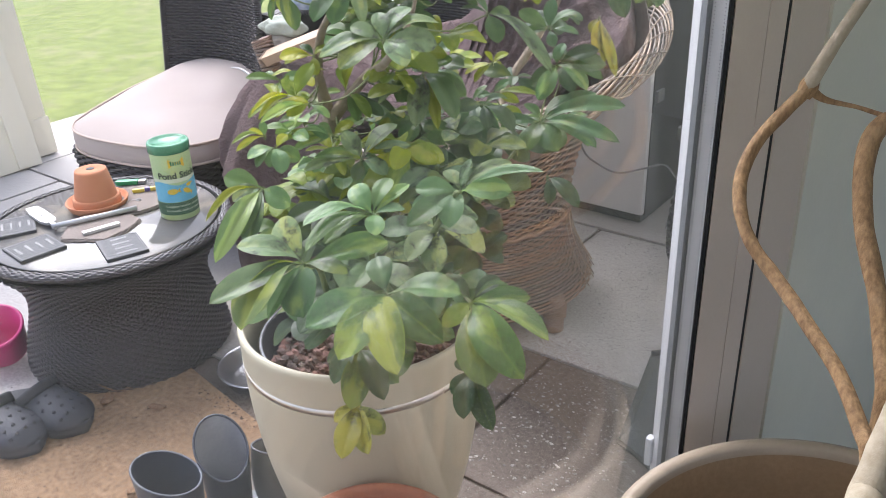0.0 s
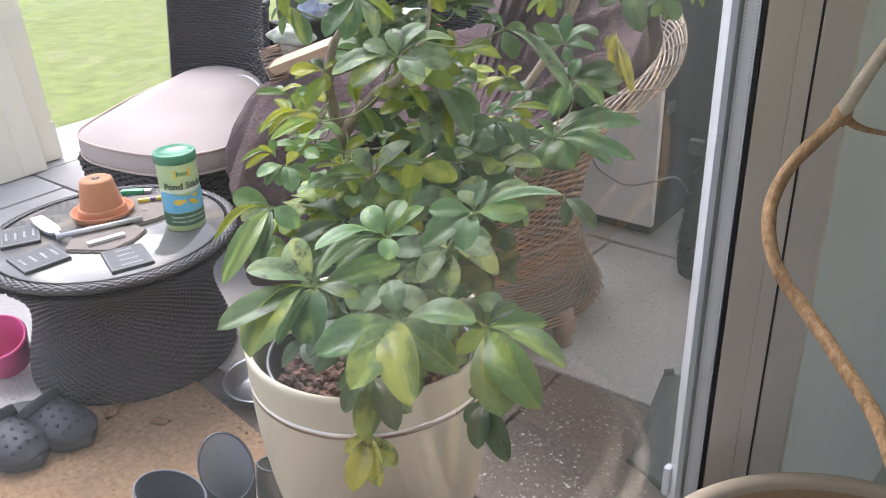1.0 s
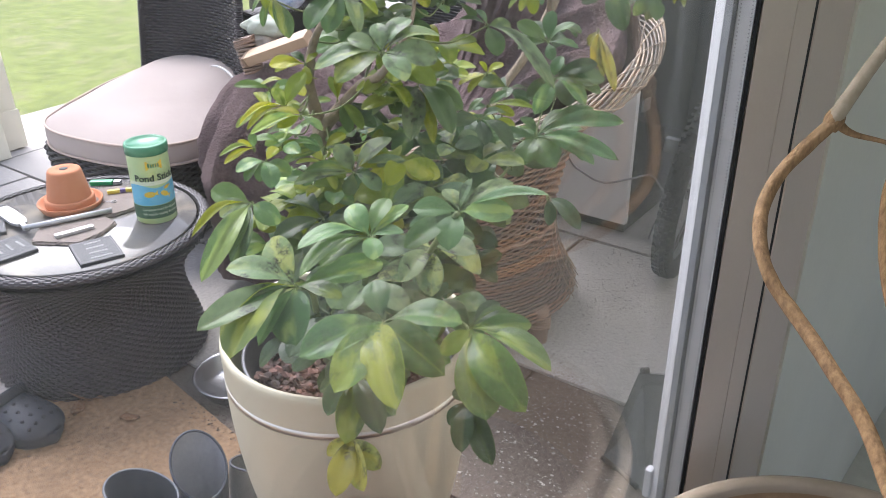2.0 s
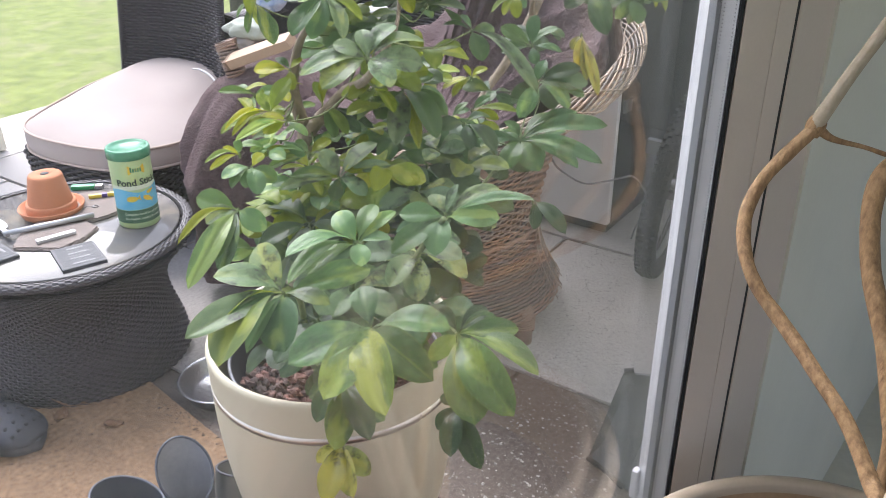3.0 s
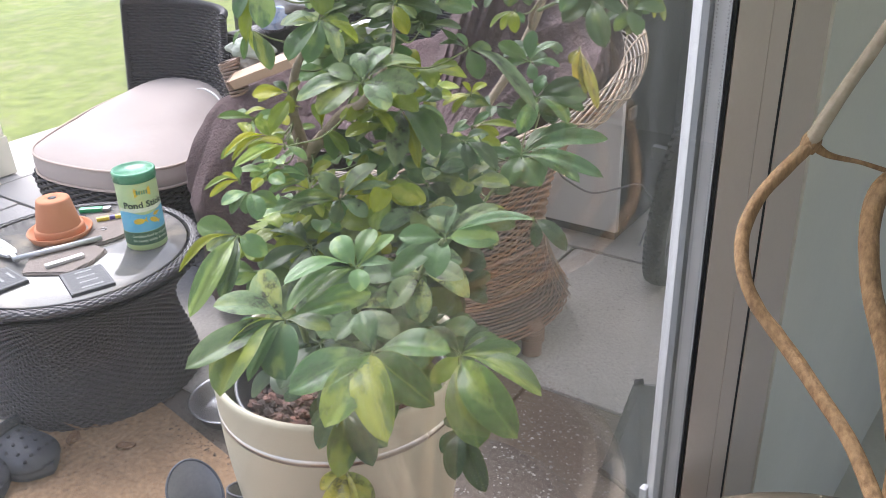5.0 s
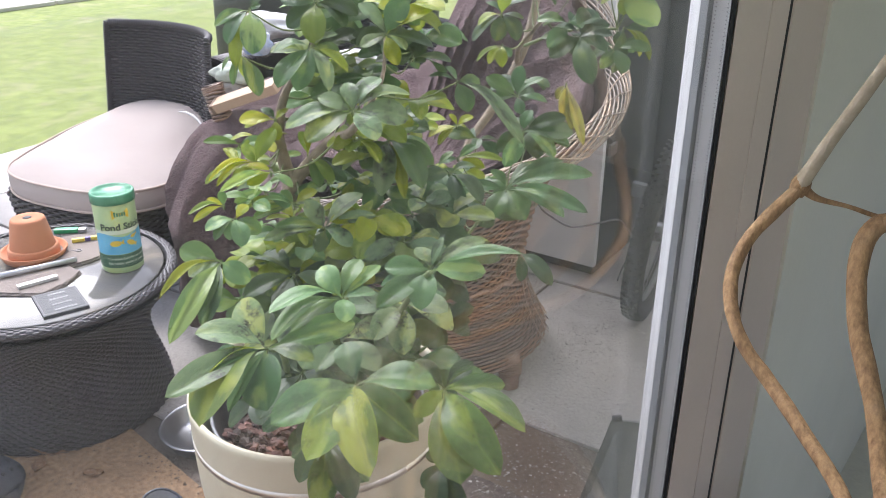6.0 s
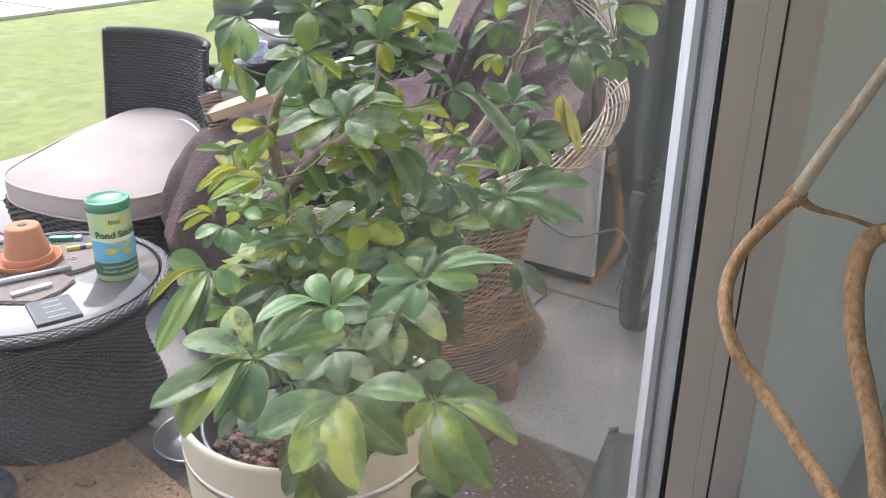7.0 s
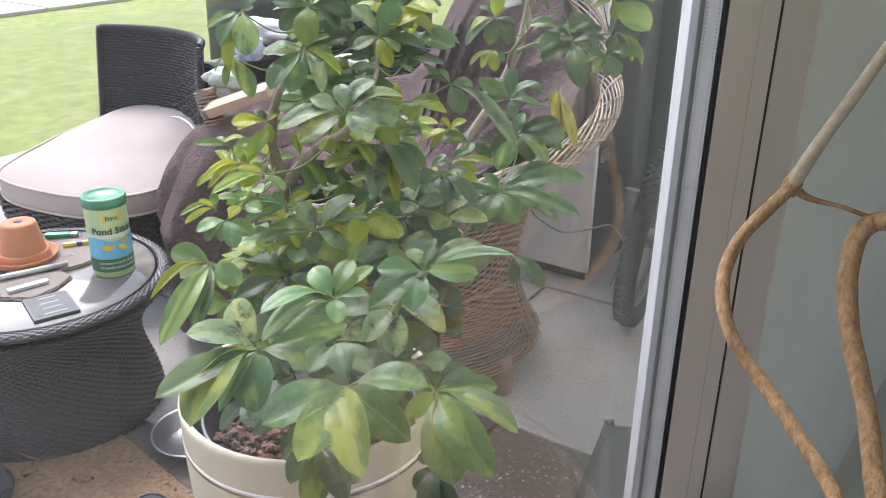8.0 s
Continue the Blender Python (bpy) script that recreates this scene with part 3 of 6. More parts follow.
wall_bar("outer_bead", [(-0.0142, -0.0085), (-0.0305, 0.0125), (-0.0305, 0.0175), (-0.0142, 0.0175)], M["upvc_shade"], "outer bead with its shade painted in grey", bevel=0.0)
wall_bar("outer_trim", [(-0.0308, 0.0125), (-0.0505, 0.0340), (-0.0505, 0.0960), (-0.0308, 0.0960)], M["upvc_white"], "white outer trim", bevel=0.0008)
part("drain_cap", box_bm((0.010, 0.014, 0.050), (-0.050, 0.026, 0.60), 0.003), M["upvc_white"], win, "small white plastic cap", m=WALL)
# the glazing's other edges
wall_bar("left_jamb", [(0.05, -2.3), (0.05, -2.19), (-0.05, -2.19), (-0.05, -2.3)], M["upvc"])
part("top_rail", box_bm((0.1, 2.38, 0.1), (0, -1.0, 2.1), 0.003), M["upvc"], win, m=WALL)
part("bottom_rail", box_bm((0.1, 2.38, 0.1), (0, -1.0, SILL + 0.05), 0.003), M["upvc"], win, m=WALL)
for x in (0.0116, -0.0116):
    pane = part("pane", box_bm((0.004, 2.2, 1.86), (x, -1.09, 1.14), 0.0), M["pane"], win, "clear glass, faintly smeared", m=WALL)
    pane.visible_shadow = False

# ---- ground ----
lawn_bm = bmesh.new()
bmesh.ops.create_grid(lawn_bm, x_segments=60, y_segments=60, size=60)
for v in lawn_bm.verts:
    v.co.z = -0.035
solid("ground", lawn_bm, M["lawn"], "patchy green lawn reaching into the distance", "lawn")


def on_patio(x, y):
    return y < 4.2 if x > -1.95 else y < 2.95 if x > -4.45 else y < 2.42 and x > -6.2


solid("patio_bed", box_bm((1.57, 1.17, 0.03), (-1.115, 3.54, -0.026), 0, bm=box_bm((4.15, 7.0, 0.03), (-2.40, -0.55, -0.026), 0)), M["joint_sand"], "sandy bed in the paving joints", "bed")
patio = thing("patio", (-2.4, 1.0, 0), "weathered grey-brown concrete paving slabs with stony aggregate", "paving", kind="structure")
far_path = thing("garden_path", (-9.8, 7, -0.02), "pale paving path across the lawn", "path", kind="structure")
for k, y in enumerate(np.arange(2.0, 14.0, 1.2)):
    part("slab", box_bm((1.3, 1.16, 0.04), (-10.15, y, -0.012), 0.006), M["pale_paving"], far_path)

# grass blades over the near lawn
rng = np.random.default_rng(5)
gv, gf = [], []
for k in range(22000):
    x, y = rng.uniform(-9.0, -1.0), rng.uniform(2.35, 8.5)
    if on_patio(x - 0.02, y - 0.02) or (noise.noise(Vector((x * 0.9, y * 0.9, 3))) > 0.22 and rng.random() < 0.8):
        continue
    if y < 2.5 + 0.45 * (-x - 4.2) - 0.9:
        continue
    h, a, w, ln = rng.uniform(0.001, 0.0035), rng.uniform(0, 6.28), rng.uniform(0.003, 0.006), rng.uniform(0.018, 0.04)
    b = len(gv)
    gv += [(x - w * math.cos(a), y - w * math.sin(a), -0.0345), (x + w * math.cos(a), y + w * math.sin(a), -0.0345), (x - ln * math.sin(a), y + ln * math.cos(a), -0.0335 + h)]
    gf.append((b, b + 1, b + 2))
solid("grass", mesh("grass", gv, gf, False), M["blade"], "short uneven grass blades on the lawn", "grass", kind="stuff")

# ---- folded cream door leaves at the patio's edge ----
for x, y1, tilt, foot in ((-4.035, 2.075, 9.5, False), (-4.150, 2.215, 4.0, True)):
    m = pose(x, 0, 0, 0, -tilt, 0)
    leaf_door = thing("door_leaf", (x, 1.7, 0), "cream-painted panel leaning at the patio's edge", "panel", "cream panels")
    part("panel", box_bm((0.045, y1 - 1.20, 2.1), (-0.022, (y1 + 1.20) / 2, 1.055), 0.006), M["cream_paint"], leaf_door, m=m)
    part("edge_strip", box_bm((0.02, 0.05, 2.08), (0.008, y1 - 0.10, 1.055), 0.003), M["cream_paint"], leaf_door, m=m)
    if foot:
        part("foot_block", box_bm((0.020, 0.10, 0.19), (0.009, y1 - 0.048, 0.10), 0.003), M["cream_paint"], leaf_door, m=m)


# ---- woven garden table ----
TX, TY, TH, TR = -2.225, 1.338, 0.43, 0.368


def drum_r(v):
    """Radius of the table's waisted drum at v (0 foot, 1 under the rim)."""
    return 0.308 - 0.125 * math.sin(math.pi * min(1, v * 0.86) ** 1.25) ** 1.5 * 0.55 + 0.082 * v ** 2.4


def drum_fn(u, v):
    r = drum_r(v)
    return np.stack([TX + r * np.cos(u), TY + r * np.sin(u), np.full_like(u, 0.008 + v * 0.385)], 1)


table = thing("garden_table", (TX, TY, 0), "round dark woven rattan garden table with an inset glass top", "table")
U = np.linspace(0, 2 * math.pi, 600, endpoint=False)
part("weave", woven(drum_fn, U, np.linspace(0.01, 0.98, 46), 120, 0.0034, 0.0042, 0.0019, True), M["dark_wicker"], table, "dark woven strands", kind="stuff")
# near-black drum just inside the strands: shade of the gaps as colour
part("drum", lathe([(drum_r(v) - 0.0015, 0.008 + v * 0.385) for v in np.linspace(0, 1, 16)], 72, (TX, TY, 0)), M["shade_core"], table)


part("rim", lathe([(TR - 0.018 + 0.015 * math.cos(a), TH - 0.014 + 0.011 * math.sin(a)) for a in np.linspace(0, 2 * math.pi, 17)], 96, (TX, TY, 0)), M["shade_core"], table)
# flat strands woven along the rim
def rim_np(u, v):
    b = -0.9 + 2.9 * v
    r = TR - 0.018 + 0.0165 * math.cos(b)
    return np.stack([TX + r * np.cos(u), TY + r * np.sin(u), np.full_like(u, TH - 0.014 + 0.0122 * math.sin(b))], 1)


part("rim_binding", woven(rim_np, np.linspace(0, 2 * math.pi, 900, endpoint=False), np.linspace(0.0, 1.0, 8), 150, 0.0011, 0.0043, 0.0010, True), M["dark_wicker"], table, "flat strands woven along the rim", kind="stuff")
part("glass_top", lathe([(0, TH - 0.012), (TR - 0.040, TH - 0.012), (TR - 0.037, TH - 0.006), (TR - 0.040, TH - 0.003), (0, TH - 0.003)], 80, (TX, TY, 0)), M["table_glass"], table, "glossy glass inset")
TOP = TH - 0.003


# ---- things on the table ----
def flat_stone(name, x, y, r, h, seed, material, label):
    """A split stone: straight broken sides and a flaked rim."""
    rnd = random.Random(seed)
    corners = sorted(rnd.uniform(0, 6.283) for _ in range(9))
    def reach(a):
        return min(r * 1.02 / max(0.2, math.cos((a - c + math.pi) % (2 * math.pi) - math.pi)) for c in corners + [a + 1.0] if math.cos(a - c) > 0.3)
    n = 64
    verts, faces = [], []
    for lv, (k, z) in enumerate(((0.0, 0.0), (0.99, 0.0), (1.0, h * 0.35), (0.975, h * 0.7), (0.955, h), (0.0, h))):
        for q in range(n):
            a = 2 * math.pi * q / n
            d = min(reach(a), r * 1.25) * k * (1 + 0.02 * rnd.uniform(-1, 1) * (0 < lv < 5))
            verts.append((d * math.cos(a), d * math.sin(a), z))
    for lv in range(5):
        for q in range(n):
            q2 = (q + 1) % n
            faces.append((lv * n + q, lv * n + q2, (lv + 1) * n + q2, (lv + 1) * n + q))
    me = mesh("stone", verts, faces, False)
    ob = part(name, me, material, m=pose(x, y, TOP))
    return tagged(ob, label, "stone", "flat stones on the table")


flat_stone("flat_stone", -2.185, 1.295, 0.098, 0.011, 3, M["stone_slab"], "flat round grey-brown stone lying on the glass table")
flat_stone("flat_stone", -2.262, 1.462, 0.100, 0.011, 8, M["stone_slab"], "flat round grey-brown stone lying on the glass table")

saucer = thing("plant_saucer", (-2.355, 1.375, TOP), "orange terracotta saucer on the glass table", "saucer")
part("dish", lathe([(0, 0), (0.078, 0), (0.084, 0.004), (0.094, 0.025), (0.092, 0.028), (0.087, 0.025), (0.079, 0.010), (0, 0.010)], 56, (-2.335, 1.385, TOP)), M["terracotta"], saucer)
FPX, FPY, FPZ = -2.335, 1.385, TOP + 0.010
fp = thing("flower_pot", (FPX, FPY, FPZ), "small terracotta flower pot standing upside down in its saucer", "flower pot")
part("rim", lathe([(0.060, 0), (0.070, 0.001), (0.072, 0.005), (0.071, 0.026), (0.068, 0.029), (0.062, 0.029)], 56, (FPX, FPY, FPZ)), M["terracotta"], fp)
part("body", lathe([(0.0635, 0.028), (0.0625, 0.034), (0.0485, 0.108), (0.0460, 0.114), (0.0420, 0.116), (0.0105, 0.116), (0.0095, 0.114), (0.0090, 0.090)], 56, (FPX, FPY, FPZ)), M["terracotta"], fp)
# black disc over the hole, in place of its shaded inside
part("drain_hole", lathe([(0, 0.1165), (0.0125, 0.1165), (0.0125, 0.1150)], 20, (FPX, FPY, FPZ)), M["black_plastic"], fp, "black disc for the shade in the drain hole")

# fish-food tub
CX, CY, CR, CH = -2.070, 1.494, 0.0575, 0.234
tub = thing("food_tub", (CX, CY, TOP), "tall cylindrical tub of pond fish food with a green lid", "tub")
part("body", lathe([(0, 0), (CR - 0.003, 0), (CR, 0.003), (CR, CH - 0.024)], 64, (CX, CY, TOP)), M["can_green"], tub, "green and yellow printed tub")
part("lid", lathe([(CR + 0.001, CH - 0.028), (CR + 0.003, CH - 0.027), (CR + 0.003, CH - 0.004), (CR + 0.001, CH), (CR - 0.004, CH), (CR - 0.006, CH - 0.004), (0, CH - 0.004)], 64, (CX, CY, TOP)), M["can_lid"], tub, "dark green plastic lid")
FACE = math.atan2(0.104 - CY, 0.0 - CX) + 0.16   # the way the tub's front looks


def band(a0, a1, z0, z1, lift, n=24, wave=None):
    """A patch of print wrapped on the tub, from angle a0 to a1 of its front."""
    verts, faces = [], []
    for i in range(n + 1):
        f = i / n
        a = FACE + a0 + (a1 - a0) * f
        lo, hi = (z0, z1) if wave is None else wave(f)
        for z in (lo, hi):
            verts.append((CX + (CR + lift) * math.cos(a), CY + (CR + lift) * math.sin(a), TOP + z))
    for i in range(n):
        faces.append((2 * i, 2 * i + 2, 2 * i + 3, 2 * i + 1))
    return mesh("band", verts, faces)


part("dark_band", band(-3.14, 3.14, 0.018, 0.058, 0.0006, 64), M["can_dark"], tub, "dark green printed band")
part("pool_picture", band(-1.5, 1.5, 0.059, 0.124, 0.0006, 40, lambda f: (0.059, 0.117 + 0.006 * math.sin(f * 9))), M["can_blue"], tub, "blue printed water")
part("white_band", band(-1.45, 1.45, 0.120, 0.132, 0.0004, 40), M["can_white"], tub)


def wrap_shape(pts, lift):
    """A flat outline (metres along the tub and up) laid on the tub's skin."""
    verts = [(CX + (CR + lift) * math.cos(FACE + u / CR), CY + (CR + lift) * math.sin(FACE + u / CR), TOP + z) for u, z in pts]
    c = np.mean(pts, axis=0)
    verts.append((CX + (CR + lift) * math.cos(FACE + c[0] / CR), CY + (CR + lift) * math.sin(FACE + c[0] / CR), TOP + c[1]))
    n = len(pts)
    return mesh("print", verts, [(i, (i + 1) % n, n) for i in range(n)])


def oval(cx, cz, a, b, n=18, tail=0.0, tilt=0.0):
    pts = []
    for k in range(n):
        t = 2 * math.pi * k / n
        x, z = a * math.cos(t), b * math.sin(t)
        if tail and abs(t - math.pi) < 0.5:
            x -= tail
            z *= 2.2
        pts.append((cx + x * math.cos(tilt) - z * math.sin(tilt), cz + x * math.sin(tilt) + z * math.cos(tilt)))
    return pts


for fx, fz, size, tilt in ((-0.020, 0.093, 1.0, 0.10), (0.022, 0.090, 0.86, -0.55), (0.031, 0.108, 0.6, 0.25)):
    fish = part("fish_shape", wrap_shape(oval(fx, fz, 0.0155 * size, 0.0088 * size, tilt=tilt), 0.0011), M["can_yellow"], tub, "yellow printed shape")
    c, q = math.cos(tilt), math.sin(tilt)
    tail = [(fx + size * (u * c - w * q), fz + size * (u * q + w * c)) for u, w in ((0.012, 0.0), (0.024, 0.009), (0.0215, 0.0), (0.024, -0.008))]
    part("tail_shape", wrap_shape(tail, 0.0012), M["can_yellow"], fish)
part("badge", wrap_shape([(-0.020, 0.166), (0.026, 0.166), (0.026, 0.192), (-0.020, 0.192)], 0.0011), M["can_yellow"], tub, "yellow badge")


def lettering(body, size, bold, material, place, parent, name="lettering"):
    """Words as a mesh; place maps (along, up) to the world."""
    cu = bpy.data.curves.new("words", "FONT")
    cu.body, cu.size, cu.align_x, cu.offset = body, size, "CENTER", bold
    cu.resolution_u = 3
    tmp = bpy.data.objects.new("words", cu)
    me = bpy.data.meshes.new_from_object(tmp)
    bpy.data.objects.remove(tmp)
    for v in me.vertices:
        v.co = place(v.co.x, v.co.y)
    me.materials.clear()
    return part(name, me, material, parent)


def on_tub(z):
    return lambda u, h: Vector((CX + (CR + 0.0014) * math.cos(FACE + (u + 0.006) / CR), CY + (CR + 0.0014) * math.sin(FACE + (u + 0.006) / CR), TOP + z + h))


lettering("Pond Sticks", 0.0270, 0.0007, M["ink"], on_tub(0.133), tub)
lettering("Complete food for all pond", 0.0098, 0.0002, M["can_white"], on_tub(0.043), tub)
lettering("fish health, vitality & colour", 0.0098, 0.0002, M["can_white"], on_tub(0.029), tub)
# the maker's mark as plain bars
for k in range(5):
    u0 = -0.014 + 0.0066 * k
    part("mark_bar", wrap_shape([(u0, 0.173), (u0 + 0.0045, 0.173), (u0 + 0.0045, 0.184 if k else 0.187), (u0, 0.184 if k else 0.187)], 0.0016), M["can_lid"], tub)


def plant_tag(corners, n_bars, along):
    """A slate tag with rows of chalked writing; corners in plan, in order."""
    c = [Vector((x, y, 0)) for x, y in corners]
    mid = sum(c, Vector()) / 4
    ux = ((c[1] - c[0]) + (c[2] - c[3])).normalized()
    w = ((c[1] - c[0]).length + (c[2] - c[3]).length) / 2
    h = ((c[3] - c[0]).length + (c[2] - c[1]).length) / 2
    m = Matrix.Translation((mid.x, mid.y, TOP)) @ Matrix.Rotation(math.atan2(ux.y, ux.x), 4, "Z")
    tag = thing("slate_tag", (mid.x, mid.y, TOP), "small dark slate tag with chalked white writing on the glass table", "slate tag", "slate tags on the table")
    part("plate", box_bm((w, h, 0.010), (0, 0, 0.005), 0.0015), M["slate"], tag, m=m)
    for dx, dy, bw, bh in ((0, 0.45, 0.93, 0.008), (0, -0.45, 0.93, 0.008), (0.46, 0, 0.006, 0.90), (-0.46, 0, 0.006, 0.90)):
        part("chalk_border", box_bm((bw * w, bh * h, 0.0005), (dx * w, dy * h, 0.0106), 0), M["chalk"], tag, m=m)
    r = random.Random(round(mid.x * 1000))
    for k in range(n_bars):
        f = (k + 0.7) / (n_bars + 0.4) - 0.5
        s0 = -0.33 + r.uniform(0, 0.06)
        while s0 < (0.12 if along else 0.06):
            ln = r.uniform(0.030, 0.060)
            if along:
                b = box_bm((ln * w, 0.055 * h, 0.0006), ((s0 + 0.10 + ln / 2) * w, f * h, 0.0107), 0)
            else:
                b = box_bm((0.060 * w, ln * h, 0.0006), (f * w, (s0 + 0.10 + ln / 2) * h, 0.0107), 0)
            part("chalk_mark", b, M["chalk"], tag, m=m)
            s0 += ln + 0.022
    return tag


plant_tag([(-2.094, 1.217), (-2.060, 1.313), (-1.918, 1.288), (-1.964, 1.172)], 4, True)
plant_tag([(-2.289, 1.048), (-2.264, 1.174), (-2.150, 1.160), (-2.152, 1.031)], 4, False)
plant_tag([(-2.492, 1.121), (-2.444, 1.210), (-2.312, 1.189), (-2.360, 1.086)], 4, False)


def bar_between(name, a, b, w, h, z, material, parent=None, bevel=0.002, label="", category=""):
    a, b = Vector((*a, z)), Vector((*b, z))
    m = Matrix.Translation((a + b) / 2) @ Matrix.Rotation(math.atan2(b.y - a.y, b.x - a.x), 4, "Z")
    ob = part(name, box_bm(((b - a).length, w, h), (0, 0, h / 2), bevel), material, parent, m=m)
    return tagged(ob, label, category) if label else ob


knife = thing("scraper", (-2.30, 1.24, TOP + 0.012), "scraper with a pale handle and long silver bar on the stones", "tool")
blade_m = Matrix.Translation((-2.388, 1.226, 0)) @ Matrix.Rotation(math.atan2(-0.024, 0.165), 4, "Z")
blade = prism([(-0.082, -0.014), (-0.078, 0.020), (-0.03, 0.024), (0.055, 0.022), (0.078, 0.014), (0.082, 0.0), (0.076, -0.014), (0.05, -0.022), (-0.03, -0.022)], TOP + 0.012, TOP + 0.020, blade_m, 0.002)
part("handle", blade, M["pale_metal"], knife, "pale flat handle")
part("screw", lathe([(0, 0.0), (0.004, 0.0), (0.004, 0.0012), (0, 0.0016)], 12, (-2.380, 1.225, TOP + 0.0202)), M["steel"], knife)
shaft = tube([(-2.275, 1.195, TOP + 0.0205), (-2.178, 1.418, TOP + 0.0205)], 0.0078, 16)
part("shaft", shaft, M["pale_metal"], knife, "long silver tube")
bar_between("neck", (-2.320, 1.216), (-2.262, 1.203), 0.014, 0.010, TOP + 0.012, M["aluminium"], knife, 0.003)
bar_between("metal_clip", (-2.160, 1.222), (-2.132, 1.324), 0.018, 0.010, TOP + 0.0115, M["pale_metal"], None, 0.002, "small silver metal clip lying on a stone", "clip")
lt = thing("lighter", (-2.41, 1.556, TOP), "bright green plastic lighter on the glass table", "lighter")
bar_between("body", (-2.447, 1.525), (-2.392, 1.572), 0.024, 0.014, TOP, M["green_plastic"], lt, 0.005)
bar_between("cap", (-2.391, 1.573), (-2.373, 1.588), 0.022, 0.013, TOP, M["steel"], lt, 0.003)
mk = thing("marker_pen", (-2.29, 1.53, TOP + 0.011), "short yellow and violet marker lying on a stone", "marker")
bar_between("body", (-2.312, 1.495), (-2.290, 1.525), 0.013, 0.012, TOP + 0.0115, M["yellow_plastic"], mk, 0.004)
bar_between("sleeve", (-2.290, 1.526), (-2.281, 1.539), 0.0135, 0.0125, TOP + 0.0115, M["violet_plastic"], mk, 0.004)
bar_between("cap", (-2.281, 1.540), (-2.262, 1.566), 0.013, 0.012, TOP + 0.0115, M["yellow_plastic"], mk, 0.004)
ring = tube([(-2.244 + 0.008 * math.cos(a), 1.470 + 0.008 * math.sin(a), TOP + 0.0125) for a in np.linspace(0, 6.28, 20)], 0.0012, 6)
tagged(part("key_ring", ring, M["steel"]), "small steel split ring lying on a stone", "ring")
wire = tube(smooth_path([(-2.262, 1.445, TOP + 0.0125), (-2.255, 1.452, TOP + 0.016), (-2.249, 1.462, TOP + 0.0135)], 5), 0.0009, 5)
tagged(part("wire_hook", wire, M["steel"]), "thin bent wire lying on a stone", "wire")


# ---- dark woven chairs ----
def tub_chair(base, yaw, label, right=1.22):
    """Seat with a curved back; local y is the way it faces (away from the back)."""
    m = Matrix.Translation(base) @ Matrix.Rotation(radians(yaw), 4, "Z")
    ch = thing("garden_chair", base, label, "chair", "dark woven chairs")
    R = 0.40

    def place(P):
        P4 = np.c_[P, np.ones(len(P))]
        return (np.array(m) @ P4.T).T[:, :3]

    def back(u, v):
        # an arc behind the seat, leaning back a little
        lean = 0.09 * v
        x = (R + 0.02) * np.sin(u) * 1.0
        y = -(R + lean) * np.cos(u) * 0.62 - 0.05 - lean * 0.4
        return place(np.stack([x, y, np.full_like(u, 0.30 + 0.60 * v)], 1))

    def skirt(u, v):
        r = 0.335 - 0.05 * (1 - v)
        k = (np.abs(np.cos(u)) ** 3.2 + np.abs(np.sin(u)) ** 3.2) ** (-1 / 3.2)
        return place(np.stack([r * k * np.cos(u), r * k * np.sin(u) * 0.92, np.full_like(u, 0.01 + 0.34 * v)], 1))
    ub = np.linspace(-1.22, right, 150)
    part("back_weave", woven(back, ub, np.linspace(0.0, 0.97, 50), 32, 0.0058, 0.0058, 0.0022), M["dark_wicker"], ch, "dark woven strands", kind="stuff")

    # near-black sheet behind the strands, painting shade into the gaps
    def core(s, t):
        p = back(np.array([-1.24 + (right + 1.26) * s]), t)[0]
        q = m.to_3x3() @ Vector((0, -0.005, 0))
        return (p[0] + q.x, p[1] + q.y, p[2])
    part("back_panel", sheet(core, 40, 14, 0), M["shade_core"], ch)
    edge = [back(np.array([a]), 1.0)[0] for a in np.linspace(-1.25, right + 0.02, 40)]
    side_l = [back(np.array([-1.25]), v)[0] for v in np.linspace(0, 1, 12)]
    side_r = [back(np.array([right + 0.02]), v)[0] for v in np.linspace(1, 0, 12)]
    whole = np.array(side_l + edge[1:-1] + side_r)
    part("back_rail", tube(whole, 0.010, 8), M["shade_core"], ch)
    wind = []
    ln = np.r_[0, np.cumsum(np.linalg.norm(np.diff(whole, axis=0), axis=1))]
    for s in np.arange(0, ln[-1], 0.0085):
        p = np.array([np.interp(s, ln, whole[:, k]) for k in range(3)])
        q = np.array([np.interp(min(s + 0.01, ln[-1]), ln, whole[:, k]) for k in range(3)]) - p
        q /= np.linalg.norm(q) + 1e-9
        a = np.cross(q, (0.2, 0.3, 0.9))
        a /= np.linalg.norm(a)
        b = np.cross(q, a)
        wind.append(tube([p + 0.0115 * (a * math.cos(w) + b * math.sin(w)) for w in np.linspace(0, 6.28, 9)], 0.0040, 4, caps=False))
    part("back_binding", join(wind), M["dark_wicker"], ch, kind="stuff")
    us = np.linspace(0, 2 * math.pi, 260, endpoint=False)
    part("seat_weave", woven(skirt, us, np.linspace(0.02, 1.0, 30), 66, 0.0052, 0.0056, 0.0022, True), M["dark_wicker"], ch, kind="stuff")

    def skirt_core(s, t):
        p = skirt(np.array([2 * math.pi * s]), t)[0]
        c = m @ Vector((0, 0, 0))
        return (c.x + (p[0] - c.x) * 0.99, c.y + (p[1] - c.y) * 0.99, p[2])
    part("seat_core", sheet(skirt_core, 60, 4, 0, True), M["shade_core"], ch)
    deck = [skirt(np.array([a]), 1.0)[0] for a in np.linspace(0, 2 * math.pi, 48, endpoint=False)]
